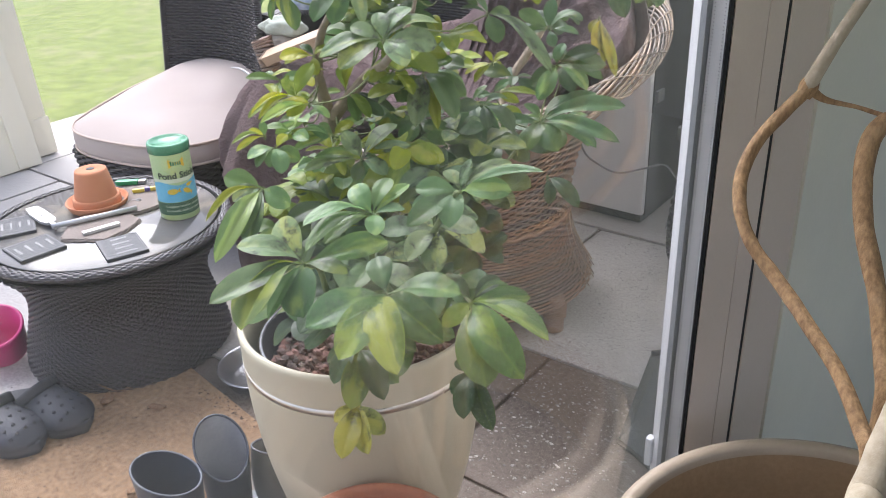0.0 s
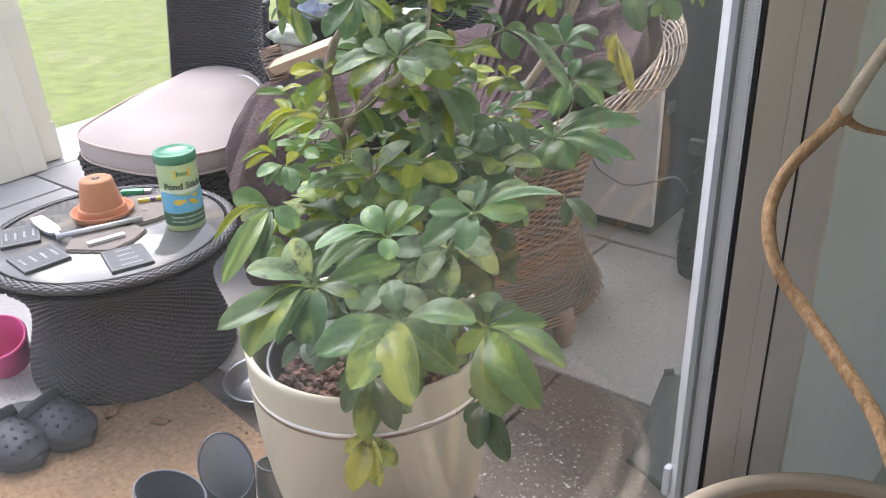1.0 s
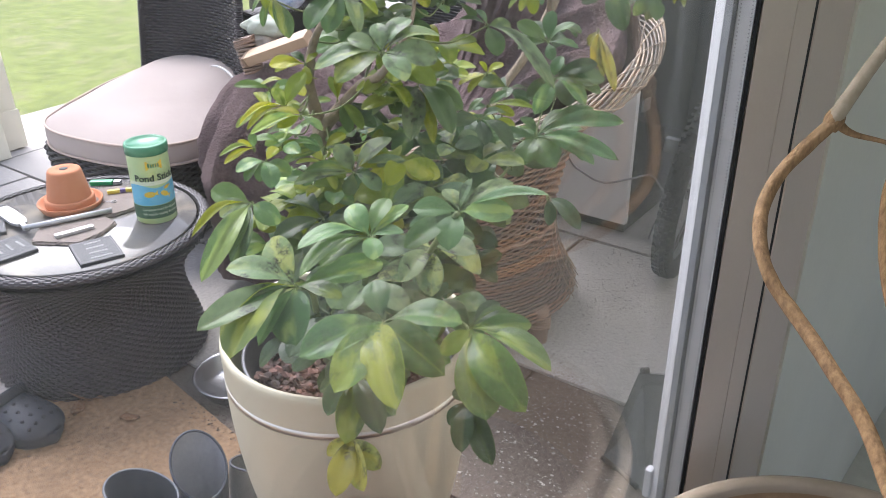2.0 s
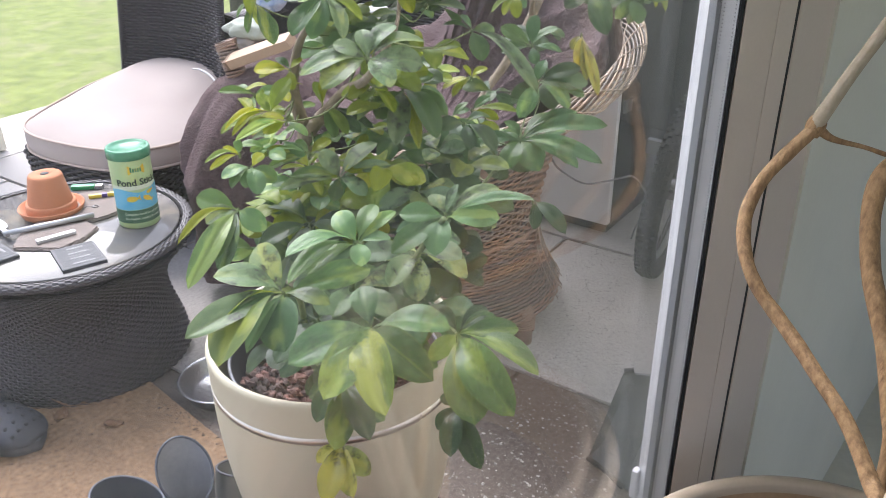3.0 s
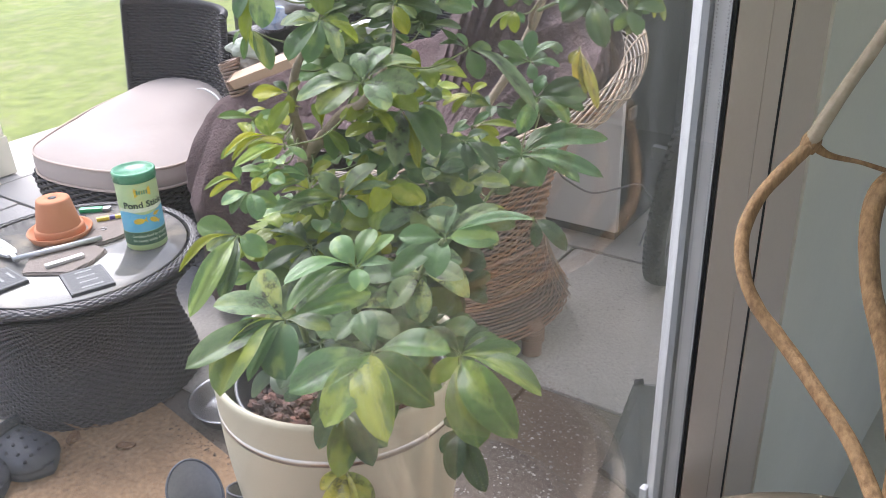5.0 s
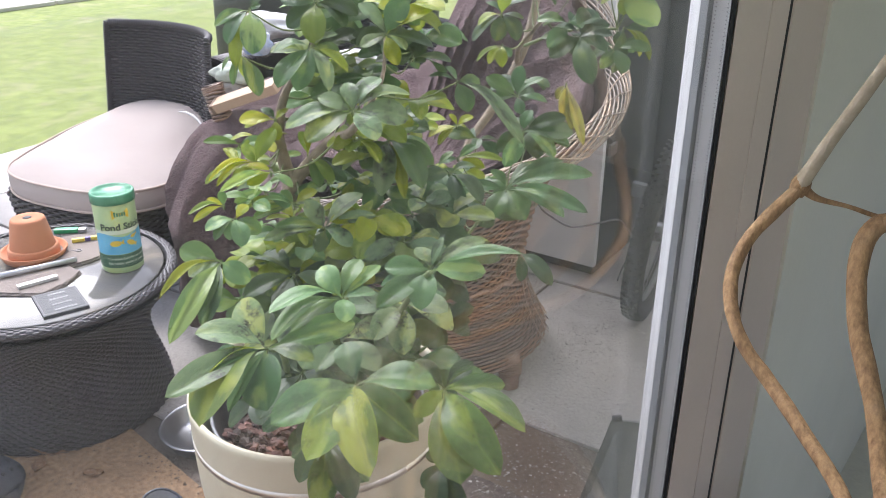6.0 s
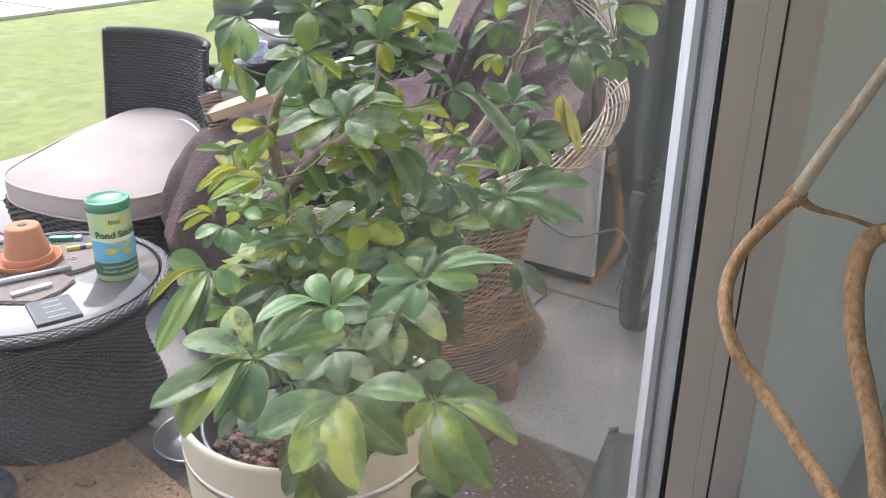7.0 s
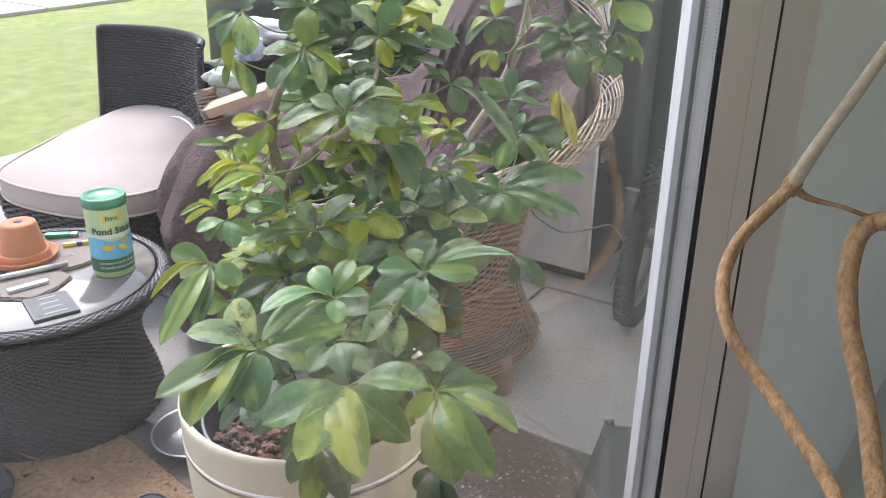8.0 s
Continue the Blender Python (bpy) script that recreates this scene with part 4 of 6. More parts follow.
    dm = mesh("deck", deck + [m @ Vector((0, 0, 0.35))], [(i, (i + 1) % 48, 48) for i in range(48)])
    part("seat_deck", dm, M["shade_core"], ch)
    return ch, m


chair, CM = tub_chair((-2.89, 2.05, 0.0), 188, "dark brown woven rattan tub chair with a curved back", 0.60)


def seat_cushion(m, r, z0, thick, back_rise, label):
    cu = thing("seat_cushion", m @ Vector((0, 0, z0)), label, "cushion", "chair cushions")

    def outline(a):
        k = (abs(math.cos(a)) ** 2.7 + abs(math.sin(a)) ** 2.7) ** (-1 / 2.7)
        return r * k * math.cos(a), r * k * math.sin(a) * 0.89

    def lift(x, y, f):
        return back_rise * max(0.0, (-y + 0.16) / (r + 0.14)) ** 1.25 * f * (0.55 + 0.45 * math.exp(-(x / (0.72 * r)) ** 4))

    def body(s, t):
        a = 2 * math.pi * s
        x, y = outline(a)
        if t < 0.3:
            f, z = t / 0.3, 0.0
            z = 0.004
        elif t < 0.6:
            g = (t - 0.3) / 0.3
            f, z = 1.0 + 0.02 * math.sin(math.pi * g), 0.004 + (thick * 0.72) * g
        else:
            f = 1 - (t - 0.6) / 0.4
            z = thick * 0.72 + thick * 0.55 * (1 - f ** 2.6)
        pz = z + 0.006 * noise.noise(Vector((x * f * 7, y * f * 7, 1))) * (t > 0.35)
        return m @ Vector((x * f, y * f, z0 + pz + lift(x * f, y * f, min(1, t * 2.2))))
    part("pad", sheet(body, 72, 34, 0, True), M["cushion"], cu, "pale pinkish beige cover")
    for h, name in ((0.006, "piping"), (thick * 0.74, "piping")):
        pts = []
        for k in range(73):
            x, y = outline(2 * math.pi * k / 72)
            pts.append(m @ Vector((x * 1.012, y * 1.012, z0 + h + lift(x, y, 1.0 if h > 0.02 else 0.6))))
        part(name, tube(pts, 0.0052, 6, caps=False), M["piping"], cu)
    return cu


seat_cushion(CM @ pose(-0.035, -0.020, 0), 0.374, 0.360, 0.112, 0.165, "rounded pale beige piped cushion on the woven chair")
pad_edge = smooth_path([(-2.56, 2.155, 0.660), (-2.52, 2.15, 0.667), (-2.46, 2.13, 0.669), (-2.41, 2.115, 0.661), (-2.37, 2.10, 0.645)], 6)
tagged(part("cushion_pad", tube(pad_edge, [0.002, 0.0035, 0.0045, 0.004, 0.003], 10), M["white_fabric"]), "edge of a white pad tucked behind the beige cushion", "cushion")

# ---- pale cane tub chair ----
BX, BY = -1.50, 2.22
FRONT = radians(-112)   # the low side of the bowl


def shoulder(a):
    """How far the rim dips behind the arm on the side of the table."""
    d = np.degrees(a) % 360
    up, down = np.clip((d - 103) / 22, 0, 1), np.clip((d - 140) / 45, 0, 1)
    return 0.21 * (3 * up ** 2 - 2 * up ** 3) * (1 - 3 * down ** 2 + 2 * down ** 3)


def rim_height(a):
    k = 0.5 - 0.5 * math.cos(a - FRONT)
    return 0.62 + 0.42 * k ** 0.9 + 1.6 * max(0.0, k - 0.84) ** 1.2 - float(shoulder(a))


def rim_radius(a):
    k = 0.5 - 0.5 * math.cos(a - FRONT)
    return 0.44 + 0.18 * math.sin(math.pi * min(1, k * 1.0)) + 0.09 * k


def bowl_np(u, v):
    k = 0.5 - 0.5 * np.cos(u - FRONT)
    zr = 0.62 + 0.42 * k ** 0.9 + 1.6 * np.maximum(0.0, k - 0.84) ** 1.2 - shoulder(u)
    rr = 0.44 + 0.18 * np.sin(np.pi * np.minimum(1, k * 1.0)) + 0.09 * k
    r = 0.315 + (rr - 0.315) * (0.25 * v + 0.75 * v ** 2.0)
    return np.stack([BX - 0.05 * v + r * np.cos(u), BY + r * np.sin(u), 0.33 + (zr - 0.33) * v], 1)


def base_np(u, v):
    r = 0.315 + 0.084 * max(0.0, 1 - v) ** 1.6 - 0.008 * np.sin(np.pi * v)
    return np.stack([BX + r * np.cos(u), BY + r * np.sin(u), np.full_like(u, 0.098 + 0.232 * v)], 1)


cane = thing("cane_chair", (BX, BY, 0), "large woven cane tub chair with a flared rim and drum base", "chair")
UB = np.linspace(0, 2 * math.pi, 528, endpoint=False)
part("base_weave", woven(base_np, UB, np.linspace(0.0, 1.0, 27), 88, 0.0028, 0.0041, 0.0032, True), M["cane"], cane, "woven cane drum base", kind="stuff")
part("bowl_weave", woven(bowl_np, UB, np.linspace(0.01, 0.96, 46), 88, 0.0030, 0.0044, 0.0034, True), M["cane"], cane, "woven cane bowl", kind="stuff")


# dark backing sheets added behind the weave so its gaps look shaded
def core_of(fn, off):
    def f(s, t):
        p = fn(np.array([2 * math.pi * s]), t)[0]
        d = np.array([p[0] - BX, p[1] - BY, 0])
        d /= np.linalg.norm(d)
        return p - d * off
    return f


part("base_core", sheet(core_of(base_np, 0.0050), 72, 8, 0, True), M["cane_shade_core"], cane)
part("bowl_core", sheet(core_of(bowl_np, 0.0068), 72, 20, 0, True), M["cane_shade_core"], cane)
part("seat_deck", lathe([(0, 0.42), (0.30, 0.42), (0.30, 0.40)], 40, (BX, BY, 0)), M["cane_shade_core"], cane)
# thick plaited rim of running canes
rimc = []
for k in range(16):
    off_a = 2 * math.pi * k / 16
    p = []
    for a in np.linspace(0, 2 * math.pi, 220):
        q = bowl_np(np.array([a]), 1.0)[0]
        d = np.array([math.cos(a), math.sin(a), 0])
        w = off_a + 6.5 * a
        p.append(q + d * 0.030 * math.cos(w) + np.array([0, 0, 0.033 * math.sin(w) - 0.014]))
    rimc.append(tube(p, 0.0028, 5, caps=False))
for k in range(4):
    p = []
    for a in np.linspace(0, 2 * math.pi, 220):
        q = bowl_np(np.array([a]), 1.0)[0]
        w = 2 * math.pi * k / 4 - 9.0 * a
        p.append(q + np.array([0.033 * math.cos(w) * math.cos(a), 0.033 * math.cos(w) * math.sin(a), 0.036 * math.sin(w) - 0.014]))
    rimc.append(tube(p, 0.0022, 4, caps=False))
part("rim", join(rimc), M["pale_cane"], cane, "plaited pale cane rim", kind="stuff")
# slanting canes that sweep under the rim
swp = []
for k in range(170):
    a0 = 2 * math.pi * k / 170
    p = []
    for s in np.linspace(0, 1, 9):
        q = bowl_np(np.array([a0 + 0.85 * s]), 0.62 + 0.38 * s)[0]
        d = np.array([math.cos(a0), math.sin(a0), 0])
        p.append(q + d * (0.006 + 0.018 * math.sin(math.pi * s)))
    swp.append(tube(p, 0.0030, 4, caps=False))
part("rim_sweep", join(swp), M["cane"], cane, "slanting canes under the rim", kind="stuff")
# pale canes added down the drum base, painting the light on its edge
loose = []
sheen_rng = random.Random(31)
for k in range(7):
    a0 = radians(14 + 6.0 * k + sheen_rng.uniform(-1, 1))
    swing = sheen_rng.uniform(-0.03, 0.05)
    p = []
    for v in np.linspace(1.02, -0.02, 8):
        q = base_np(np.array([a0 + swing * (1 - v)]), v)[0]
        out = 0.010 + 0.004 * math.sin(math.pi * min(1, max(0, 1 - v)))
        p.append(q + np.array([math.cos(a0) * out, math.sin(a0) * out, 0]))
    loose.append(tube(p, 0.0018, 5))
part("loose_canes", join(loose), M["pale_cane"], cane, "pale canes standing for the sheen along the base's edge", kind="stuff")
for a in (radians(-12), radians(-102), radians(78), radians(168)):
    leg = part("leg", lathe([(0.026, 0.0), (0.032, 0.004), (0.034, 0.10), (0.030, 0.125), (0, 0.125)], 18, (BX + 0.374 * math.cos(a), BY + 0.374 * math.sin(a), 0)), M["cane"], cane)
    part("binding", tube([(BX + 0.374 * math.cos(a) + 0.036 * math.cos(w), BY + 0.374 * math.sin(a) + 0.036 * math.sin(w), 0.055 + 0.0013 * w) for w in np.linspace(0, 32, 120)], 0.0042, 5), M["cane"], leg)
part("waist_band", tube([bowl_np(np.array([a]), 0.0)[0] + np.array([0.006 * math.cos(a), 0.006 * math.sin(a), 0.004 * math.sin(26 * a)]) for a in np.linspace(0, 2 * math.pi, 200)], 0.008, 6, caps=False), M["cane"], cane)

# brown throw over the cane chair


def throw_fn(s, t):
    a = radians(-104) - s * 4.7
    zr, rr = rim_height(a), rim_radius(a)
    wr = 0.018 * math.sin(11 * a + 3 * t) + 0.026 * abs(math.sin(13 * a - 4 * t)) + 0.006 * math.sin(41 * a)
    bulge = math.exp(-((s - 0.125) / 0.125) ** 2)
    hang = 0.30 * bulge + 0.06
    if t < 0.3:                       # outside, hanging down
        f = 1 - t / 0.3
        r = rr + 0.058 - 0.05 * f + wr
        z = zr + 0.03 - hang * f
    elif t < 0.42:                    # over the rim
        g = (t - 0.3) / 0.12
        r = rr + 0.052 - 0.13 * g
        z = zr + 0.03 + 0.032 * math.sin(math.pi * g)
    else:                             # down the inside to the seat
        g = (t - 0.42) / 0.58
        r = (rr - 0.085) * max(0.0, 1 - g) ** 0.62 + 0.02 * g - (abs(wr) + 0.050 + 0.065 * (1 - abs(math.sin(13 * a - 7.5 * g + 1.1 * math.sin(3 * a)))) ** 3) * (1 - g) * min(1, 6 * g)
        z = zr + 0.03 - (zr + 0.03 - 0.60) * g ** 0.75 + 0.012 * math.sin(17 * a) * (1 - g)
    if s > 0.60 and t < 0.42:         # tucked inside the bare part of the rim
        k = min(1.0, (s - 0.60) / 0.06)
        r += (rr - 0.080 - r) * k
        z += (zr - 0.035 - 0.01 * t - z) * k
    n = noise.noise(Vector((a * 3, t * 5, 2))) + 0.25 * noise.noise(Vector((a * 40, t * 60, 5)))
    return (BX - 0.05 + (r + 0.012 * n) * math.cos(a), BY + (r + 0.012 * n) * math.sin(a), z + 0.012 * n)


def lobe_fn(s, t):
    """The throw's end hanging in a full round drop over the chair's arm."""
    a = 2 * math.pi * s
    z = 0.780 - 0.70 * t
    r = float(np.interp(t, [0, 0.03, 0.10, 0.27, 0.40, 0.51, 0.61, 0.8, 1.0], [0.0, 0.11, 0.20, 0.285, 0.325, 0.350, 0.335, 0.31, 0.32]))
    fold = 0.016 * math.sin(7 * a + 3 * t) + 0.018 * (1 - abs(math.sin(5 * a - 2.2 * t))) ** 3 + 0.008 * math.sin(19 * a + 6 * t)
    n = noise.noise(Vector((a * 2, t * 5, 7))) * 0.014 + noise.noise(Vector((a * 30, t * 50, 3))) * 0.003
    r = r * (0.80 if math.cos(a) > 0.3 else 1.0 - 0.2 * max(0, (math.cos(a) + 0.3) / 0.6)) + (fold * min(1, 3 * t) + n) * min(1, 8 * t)
    return (-2.03 + r * math.cos(a), 2.07 + r * math.sin(a), z + 0.03 * math.sin(2 * a) * (1 - t) * min(1, 6 * t))


def throw_under(s, t):
    """The cloth's other face."""
    x, y, z = throw_fn(s, t)
    d = math.hypot(x - BX + 0.05, y - BY) + 1e-6
    k = -0.011 if t < 0.36 else 0.011
    return (x + k * (x - BX + 0.05) / d, y + k * (y - BY) / d, z - 0.006)


throw_bm = join([sheet(throw_fn, 340, 120), sheet(throw_under, 200, 80), sheet(lobe_fn, 150, 70, 0, True)])
throw = part("throw", throw_bm, M["towel"])
tagged(throw, "brown-purple fleecy throw draped over the cane chair", "throw")
roll = smooth_path([(-1.88, 2.03, 0.635), (-1.80, 1.99, 0.665), (-1.68, 1.955, 0.69), (-1.55, 1.945, 0.705), (-1.40, 1.965, 0.70), (-1.28, 2.02, 0.66)], 6)
tagged(part("folded_throw", tube(roll, [0.045, 0.058, 0.055, 0.050, 0.04, 0.02], 18, 0.05, 2), M["towel"]), "rolled edge of the brown throw in the chair's seat", "throw")

# things on the cane chair's arm
cw = []
for k in range(15):
    f = k / 14
    c = Vector((-2.155 + 0.040 * f, 1.972, 0.848 - 0.115 * f))
    rx, ry = 0.036 - 0.006 * f, 0.028
    cw.append(tube([c + Vector((rx * math.cos(q), ry * math.sin(q), 0.012 * math.cos(q) + 0.004 * math.sin(q + k))) for q in np.linspace(0, 2 * math.pi, 19)], 0.0046, 6, caps=False))
part("arm_post", tube([(-2.155, 1.972, 0.852), (-2.115, 1.972, 0.70)], [0.031, 0.026], 14), M["cane_shade_core"], cane)
part("arm_binding", join(cw), M["cane"], cane, "pale cane wound round the arm's end", kind="stuff")
wood_m = Matrix.Translation((-1.995, 1.955, 0.842)) @ Euler((radians(24), radians(-21), radians(10))).to_matrix().to_4x4()
bb = thing("wooden_board", (-2.03, 1.972, 0.83), "pale wooden board with a dark end lying on the throw", "board")
part("plank", box_bm((0.25, 0.05, 0.032), (0.01, 0, 0), 0.003), M["wood"], bb, m=wood_m)
part("end_cap", box_bm((0.010, 0.051, 0.033), (-0.1205, 0, 0), 0.002), M["dark_wood"], bb, "darker wooden end", m=wood_m)


def crumpled(name, centre, size, seed, material, label, category):
    bm = bmesh.new()
    bmesh.ops.create_icosphere(bm, subdivisions=4, radius=1)
    for v in bm.verts:
        n = noise.noise(v.co * 1.6 + Vector((seed, 0, 0))) * 0.28 + noise.noise(v.co * 4 + Vector((seed, 3, 0))) * 0.1
        c = v.co * (1 + n)
        v.co = Vector((centre[0] + c.x * size[0], centre[1] + c.y * size[1], centre[2] + max(c.z, -0.7) * size[2]))
    for f in bm.faces:
        f.smooth = True
    return tagged(part(name, bm, material), label, category)


crumpled("folded_cloth", (-2.115, 2.035, 0.880), (0.088, 0.05, 0.034), 4, M["sage_cloth"], "crumpled pale sage cloth on the chair's arm", "cloth")
crumpled("grey_cloth", (-2.118, 2.02, 0.835), (0.058, 0.04, 0.034), 9, M["grey_cloth"], "crumpled grey cloth under the sage one", "cloth")
crumpled("flowered_cloth", (-1.70, 2.14, 0.965), (0.075, 0.06, 0.022), 6, M["white_fabric"], "crumpled white and pink cloth lying on the throw", "cloth")
crumpled("red_cloth", (-1.625, 2.17, 0.930), (0.022, 0.02, 0.015), 7, M["red_cloth"], "small crumpled red cloth on the throw", "cloth")
crumpled("patterned_cloth", (-2.27, 2.30, 0.915), (0.055, 0.05, 0.045), 12, M["blue_cloth"], "crumpled blue and white cloth on the throw", "cloth")
crumpled("white_cloth", (-2.57, 2.66, 0.90), (0.135, 0.11, 0.055), 2, M["white_fabric"], "crumpled white cloth on the far chair", "cloth")
chair_b, _ = tub_chair((-2.20, 2.78, 0.0), 170, "dark woven rattan chair behind the cane chair")

part("arm", box_bm((0.11, 0.42, 0.80), (-2.585, 2.57, 0.41), 0.02), M["shade_core"], chair_b, "dark woven arm")
aw = []
for k in range(58):
    z = 0.03 + 0.0132 * k
    aw.append(tube([(-2.642 + 0.114 * q / 16, 2.358 + 0.0030 * math.cos(math.pi * (q / 2 + k)), z) for q in range(17)], 0.0052, 5))
for k in range(30):
    y = 2.37 + 0.0138 * k
    aw.append(tube([(-2.585 + 0.060 * math.sin(b), y, 0.795 + 0.020 * math.cos(b)) for b in np.linspace(-1.7, 1.7, 9)], 0.0058, 5))
part("arm_weave", join(aw), M["dark_wicker"], chair_b, "dark glossy strands", kind="stuff")

# covered barbecue
bbq = thing("barbecue", (-3.50, 4.05, -0.03), "barbecue under a black fitted cover", "barbecue")


def cover(s, t):
    a = 2 * math.pi * s
    k = (abs(math.cos(a)) ** 4 + abs(math.sin(a)) ** 4) ** -0.25
    f = 1.0 if t < 0.8 else 1 - ((t - 0.8) / 0.2) ** 2
    z = 1.0 * min(t / 0.8, 1) + (0.12 * (1 - f) if t > 0.8 else 0)
    w = 0.02 * math.sin(9 * a) * (1 - t)
    return (-3.50 + (0.74 + w) * k * math.cos(a) * f, 4.05 + (0.3 + w) * k * math.sin(a) * f, -0.03 + z)


part("cover", sheet(cover, 72, 30, 0, True), M["black_cover"], bbq)

# ---- right-hand corner of the patio ----
cab = thing("tall_cabinet", (-1.50, 3.27, 0), "tall appliance cabinet with a pale front and dark sides", "cabinet")
part("body", box_bm((0.56, 0.53, 1.72), (-1.51, 3.285, 0.90), 0.006), M["dark_steel"], cab, "dark grey cabinet sides")
part("door", box_bm((0.556, 0.030, 1.70), (-1.51, 3.002, 0.90), 0.006), M["appliance"], cab, "pale grey front")
# black inset block stands for the shadow under the cabinet
part("plinth", box_bm((0.52, 0.52, 0.04), (-1.51, 3.285, 0.02), 0.003), M["black_plastic"], cab, "dark recessed strip for the shadow under the cabinet")
part("socket_box", box_bm((0.012, 0.06, 0.045), (-1.224, 3.06, 0.52), 0.003), M["aluminium"], cab, "small grey socket box")
tagged(part("cable", tube(smooth_path([(-1.36, 2.62, 0.56), (-1.274, 2.561, 0.451), (-1.222, 2.568, 0.409), (-1.156, 2.587, 0.383), (-1.09, 2.643, 0.392), (-1.044, 2.699, 0.398), (-1.016, 2.72, 0.37), (-1.03, 2.85, 0.25), (-1.10, 2.95, 0.10), (-1.14, 3.02, 0.006)], 8), 0.0035, 6), M["grey_rim"]), "thin grey cable hanging beside the cabinet", "cable")
pf = thing("boundary_panel", (-0.6, 4.15, 0), "tall dark grey boundary panel", "panel", kind="structure")
for k in range(3):
    part("board", box_bm((0.34, 0.03, 2.3), (-1.93 + 0.345 * k, 3.60 + 0.012 * (k % 2), 1.13), 0.004), M["slate_panel"], pf)
for k in range(4):
    part("board", box_bm((0.43, 0.03, 2.3), (-0.98 + 0.435 * k, 4.30, 1.13), 0.004), M["slate_panel"], pf)



def bicycle(cx, cy, yaw):
    bike = thing("bicycle", (cx, cy, 0), "black bicycle with knobbly tyres leaning by the boundary", "bicycle")
    m = Matrix.Translation((cx, cy, 0)) @ Matrix.Rotation(radians(yaw), 4, "Z") @ Matrix.Rotation(radians(5), 4, "X")

    def wheel(x):
        R = 0.335
        w = part("wheel", tube([(x + (R - 0.066) * math.cos(a), 0, R + (R - 0.066) * math.sin(a)) for a in np.linspace(0, 2 * math.pi, 61)], 0.011, 8, caps=False), M["aluminium"], bike, "metal rim", m=m)
        part("tyre", tube([(x + (R - 0.034) * math.cos(a), 0, R + (R - 0.034) * math.sin(a)) for a in np.linspace(0, 2 * math.pi, 61)], 0.034, 10, caps=False), M["tyre"], w, "black knobbly tyre", m=m)
        kn = bmesh.new()
        for k in range(72):
            a = 2 * math.pi * k / 72
            for s in (-0.024, -0.009, 0.009, 0.024):
                box_bm((0.016, 0.011, 0.014), (0, 0, 0), 0, Matrix.Translation((x + (R + 0.001 - abs(s) * 0.35) * math.cos(a + s * 2), s, R + (R + 0.001 - abs(s) * 0.35) * math.sin(a + s * 2))) @ Matrix.Rotation(-a, 4, "Y"), kn)
        part("tread", kn, M["tyre"], w, m=m, kind="stuff")
        sp = []
        for k in range(28):
            a = 2 * math.pi * k / 28
            b = a + (0.5 if k % 2 else -0.5)
            sp.append(tube([(x + 0.02 * math.cos(b), 0.025 * (1 if k % 4 < 2 else -1), R + 0.02 * math.sin(b)), (x + (R - 0.05) * math.cos(a), 0, R + (R - 0.05) * math.sin(a))], 0.0012, 4))
        part("spokes", join(sp), M["steel"], w, m=m, kind="stuff")
        part("hub", tube([(x, -0.05, R), (x, 0.05, R)], 0.02, 12), M["aluminium"], w, m=m)
    wheel(0)
    wheel(1.0)
    R = 0.335

    def rod(name, a, b, r, mat_):
        part(name, tube([a, b], r, 10), mat_, bike, m=m)
    for s in (-0.06, 0.06):
        rod("stay", (0, s, R), (0.30, s * 0.5, 0.82), 0.008, M["paint_black"])
        rod("stay", (0, s, R), (0.42, s * 0.5, 0.28), 0.008, M["paint_black"])
        rod("fork_blade", (1.0, s, R), (0.90, s, 0.72), 0.012, M["paint_black"])
    rod("seat_tube", (0.42, 0, 0.28), (0.28, 0, 0.92), 0.017, M["paint_black"])
    rod("top_tube", (0.31, 0, 0.80), (0.90, 0, 0.80), 0.017, M["paint_black"])
    rod("down_tube", (0.42, 0, 0.28), (0.91, 0, 0.74), 0.02, M["paint_black"])
    rod("steerer", (0.905, 0, 0.70), (0.86, 0, 0.95), 0.018, M["paint_black"])
    rod("handlebar", (0.85, -0.26, 0.97), (0.85, 0.26, 0.97), 0.014, M["paint_black"])
    part("saddle", box_bm((0.26, 0.13, 0.05), (0.26, 0, 0.945), 0.02), M["black_plastic"], bike, m=m)
    part("chainring", lathe([(0.0, 0.0), (0.09, 0.0), (0.092, 0.002), (0.09, 0.004), (0.0, 0.004)], 36), M["steel"], bike, m=m @ pose(0.42, 0.05, 0.28, 90))
    part("chain", tube([(0.42, 0.05, 0.37), (0.0, 0.05, R + 0.035), (-0.035, 0.05, R), (0.0, 0.05, R - 0.035), (0.42, 0.05, 0.19)], 0.004, 6), M["tyre"], bike, m=m)
    part("mudguard_box", box_bm((0.03, 0.05, 0.05), (-0.12, 0.075, 0.50), 0.008), M["grey_rubber"], bike, "grey bracket", m=m)
    return bike


bicycle(-0.972, 2.86, 96)

# grey dustpan leaning outside the glazing
dp = thing("dustpan", (-0.63, 1.74, 0), "grey plastic dustpan leaning against the frame outside", "dustpan")
pan = bmesh.new()
front = [pan.verts.new(v) for v in ((-0.655, 1.770, 0.285), (-0.715, 1.752, 0.012), (-0.655, 1.735, 0.002), (-0.585, 1.700, 0.002), (-0.540, 1.800, 0.300))]
rear = [pan.verts.new(v.co + Vector((0.006, 0.010, 0))) for v in front]
pan.faces.new(front)
pan.faces.new(rear[::-1])
for i in range(5):
    pan.faces.new((front[i], rear[i], rear[(i + 1) % 5], front[(i + 1) % 5]))
bmesh.ops.recalc_face_normals(pan, faces=pan.faces)
part("pan", pan, M["grey_rubber"], dp)
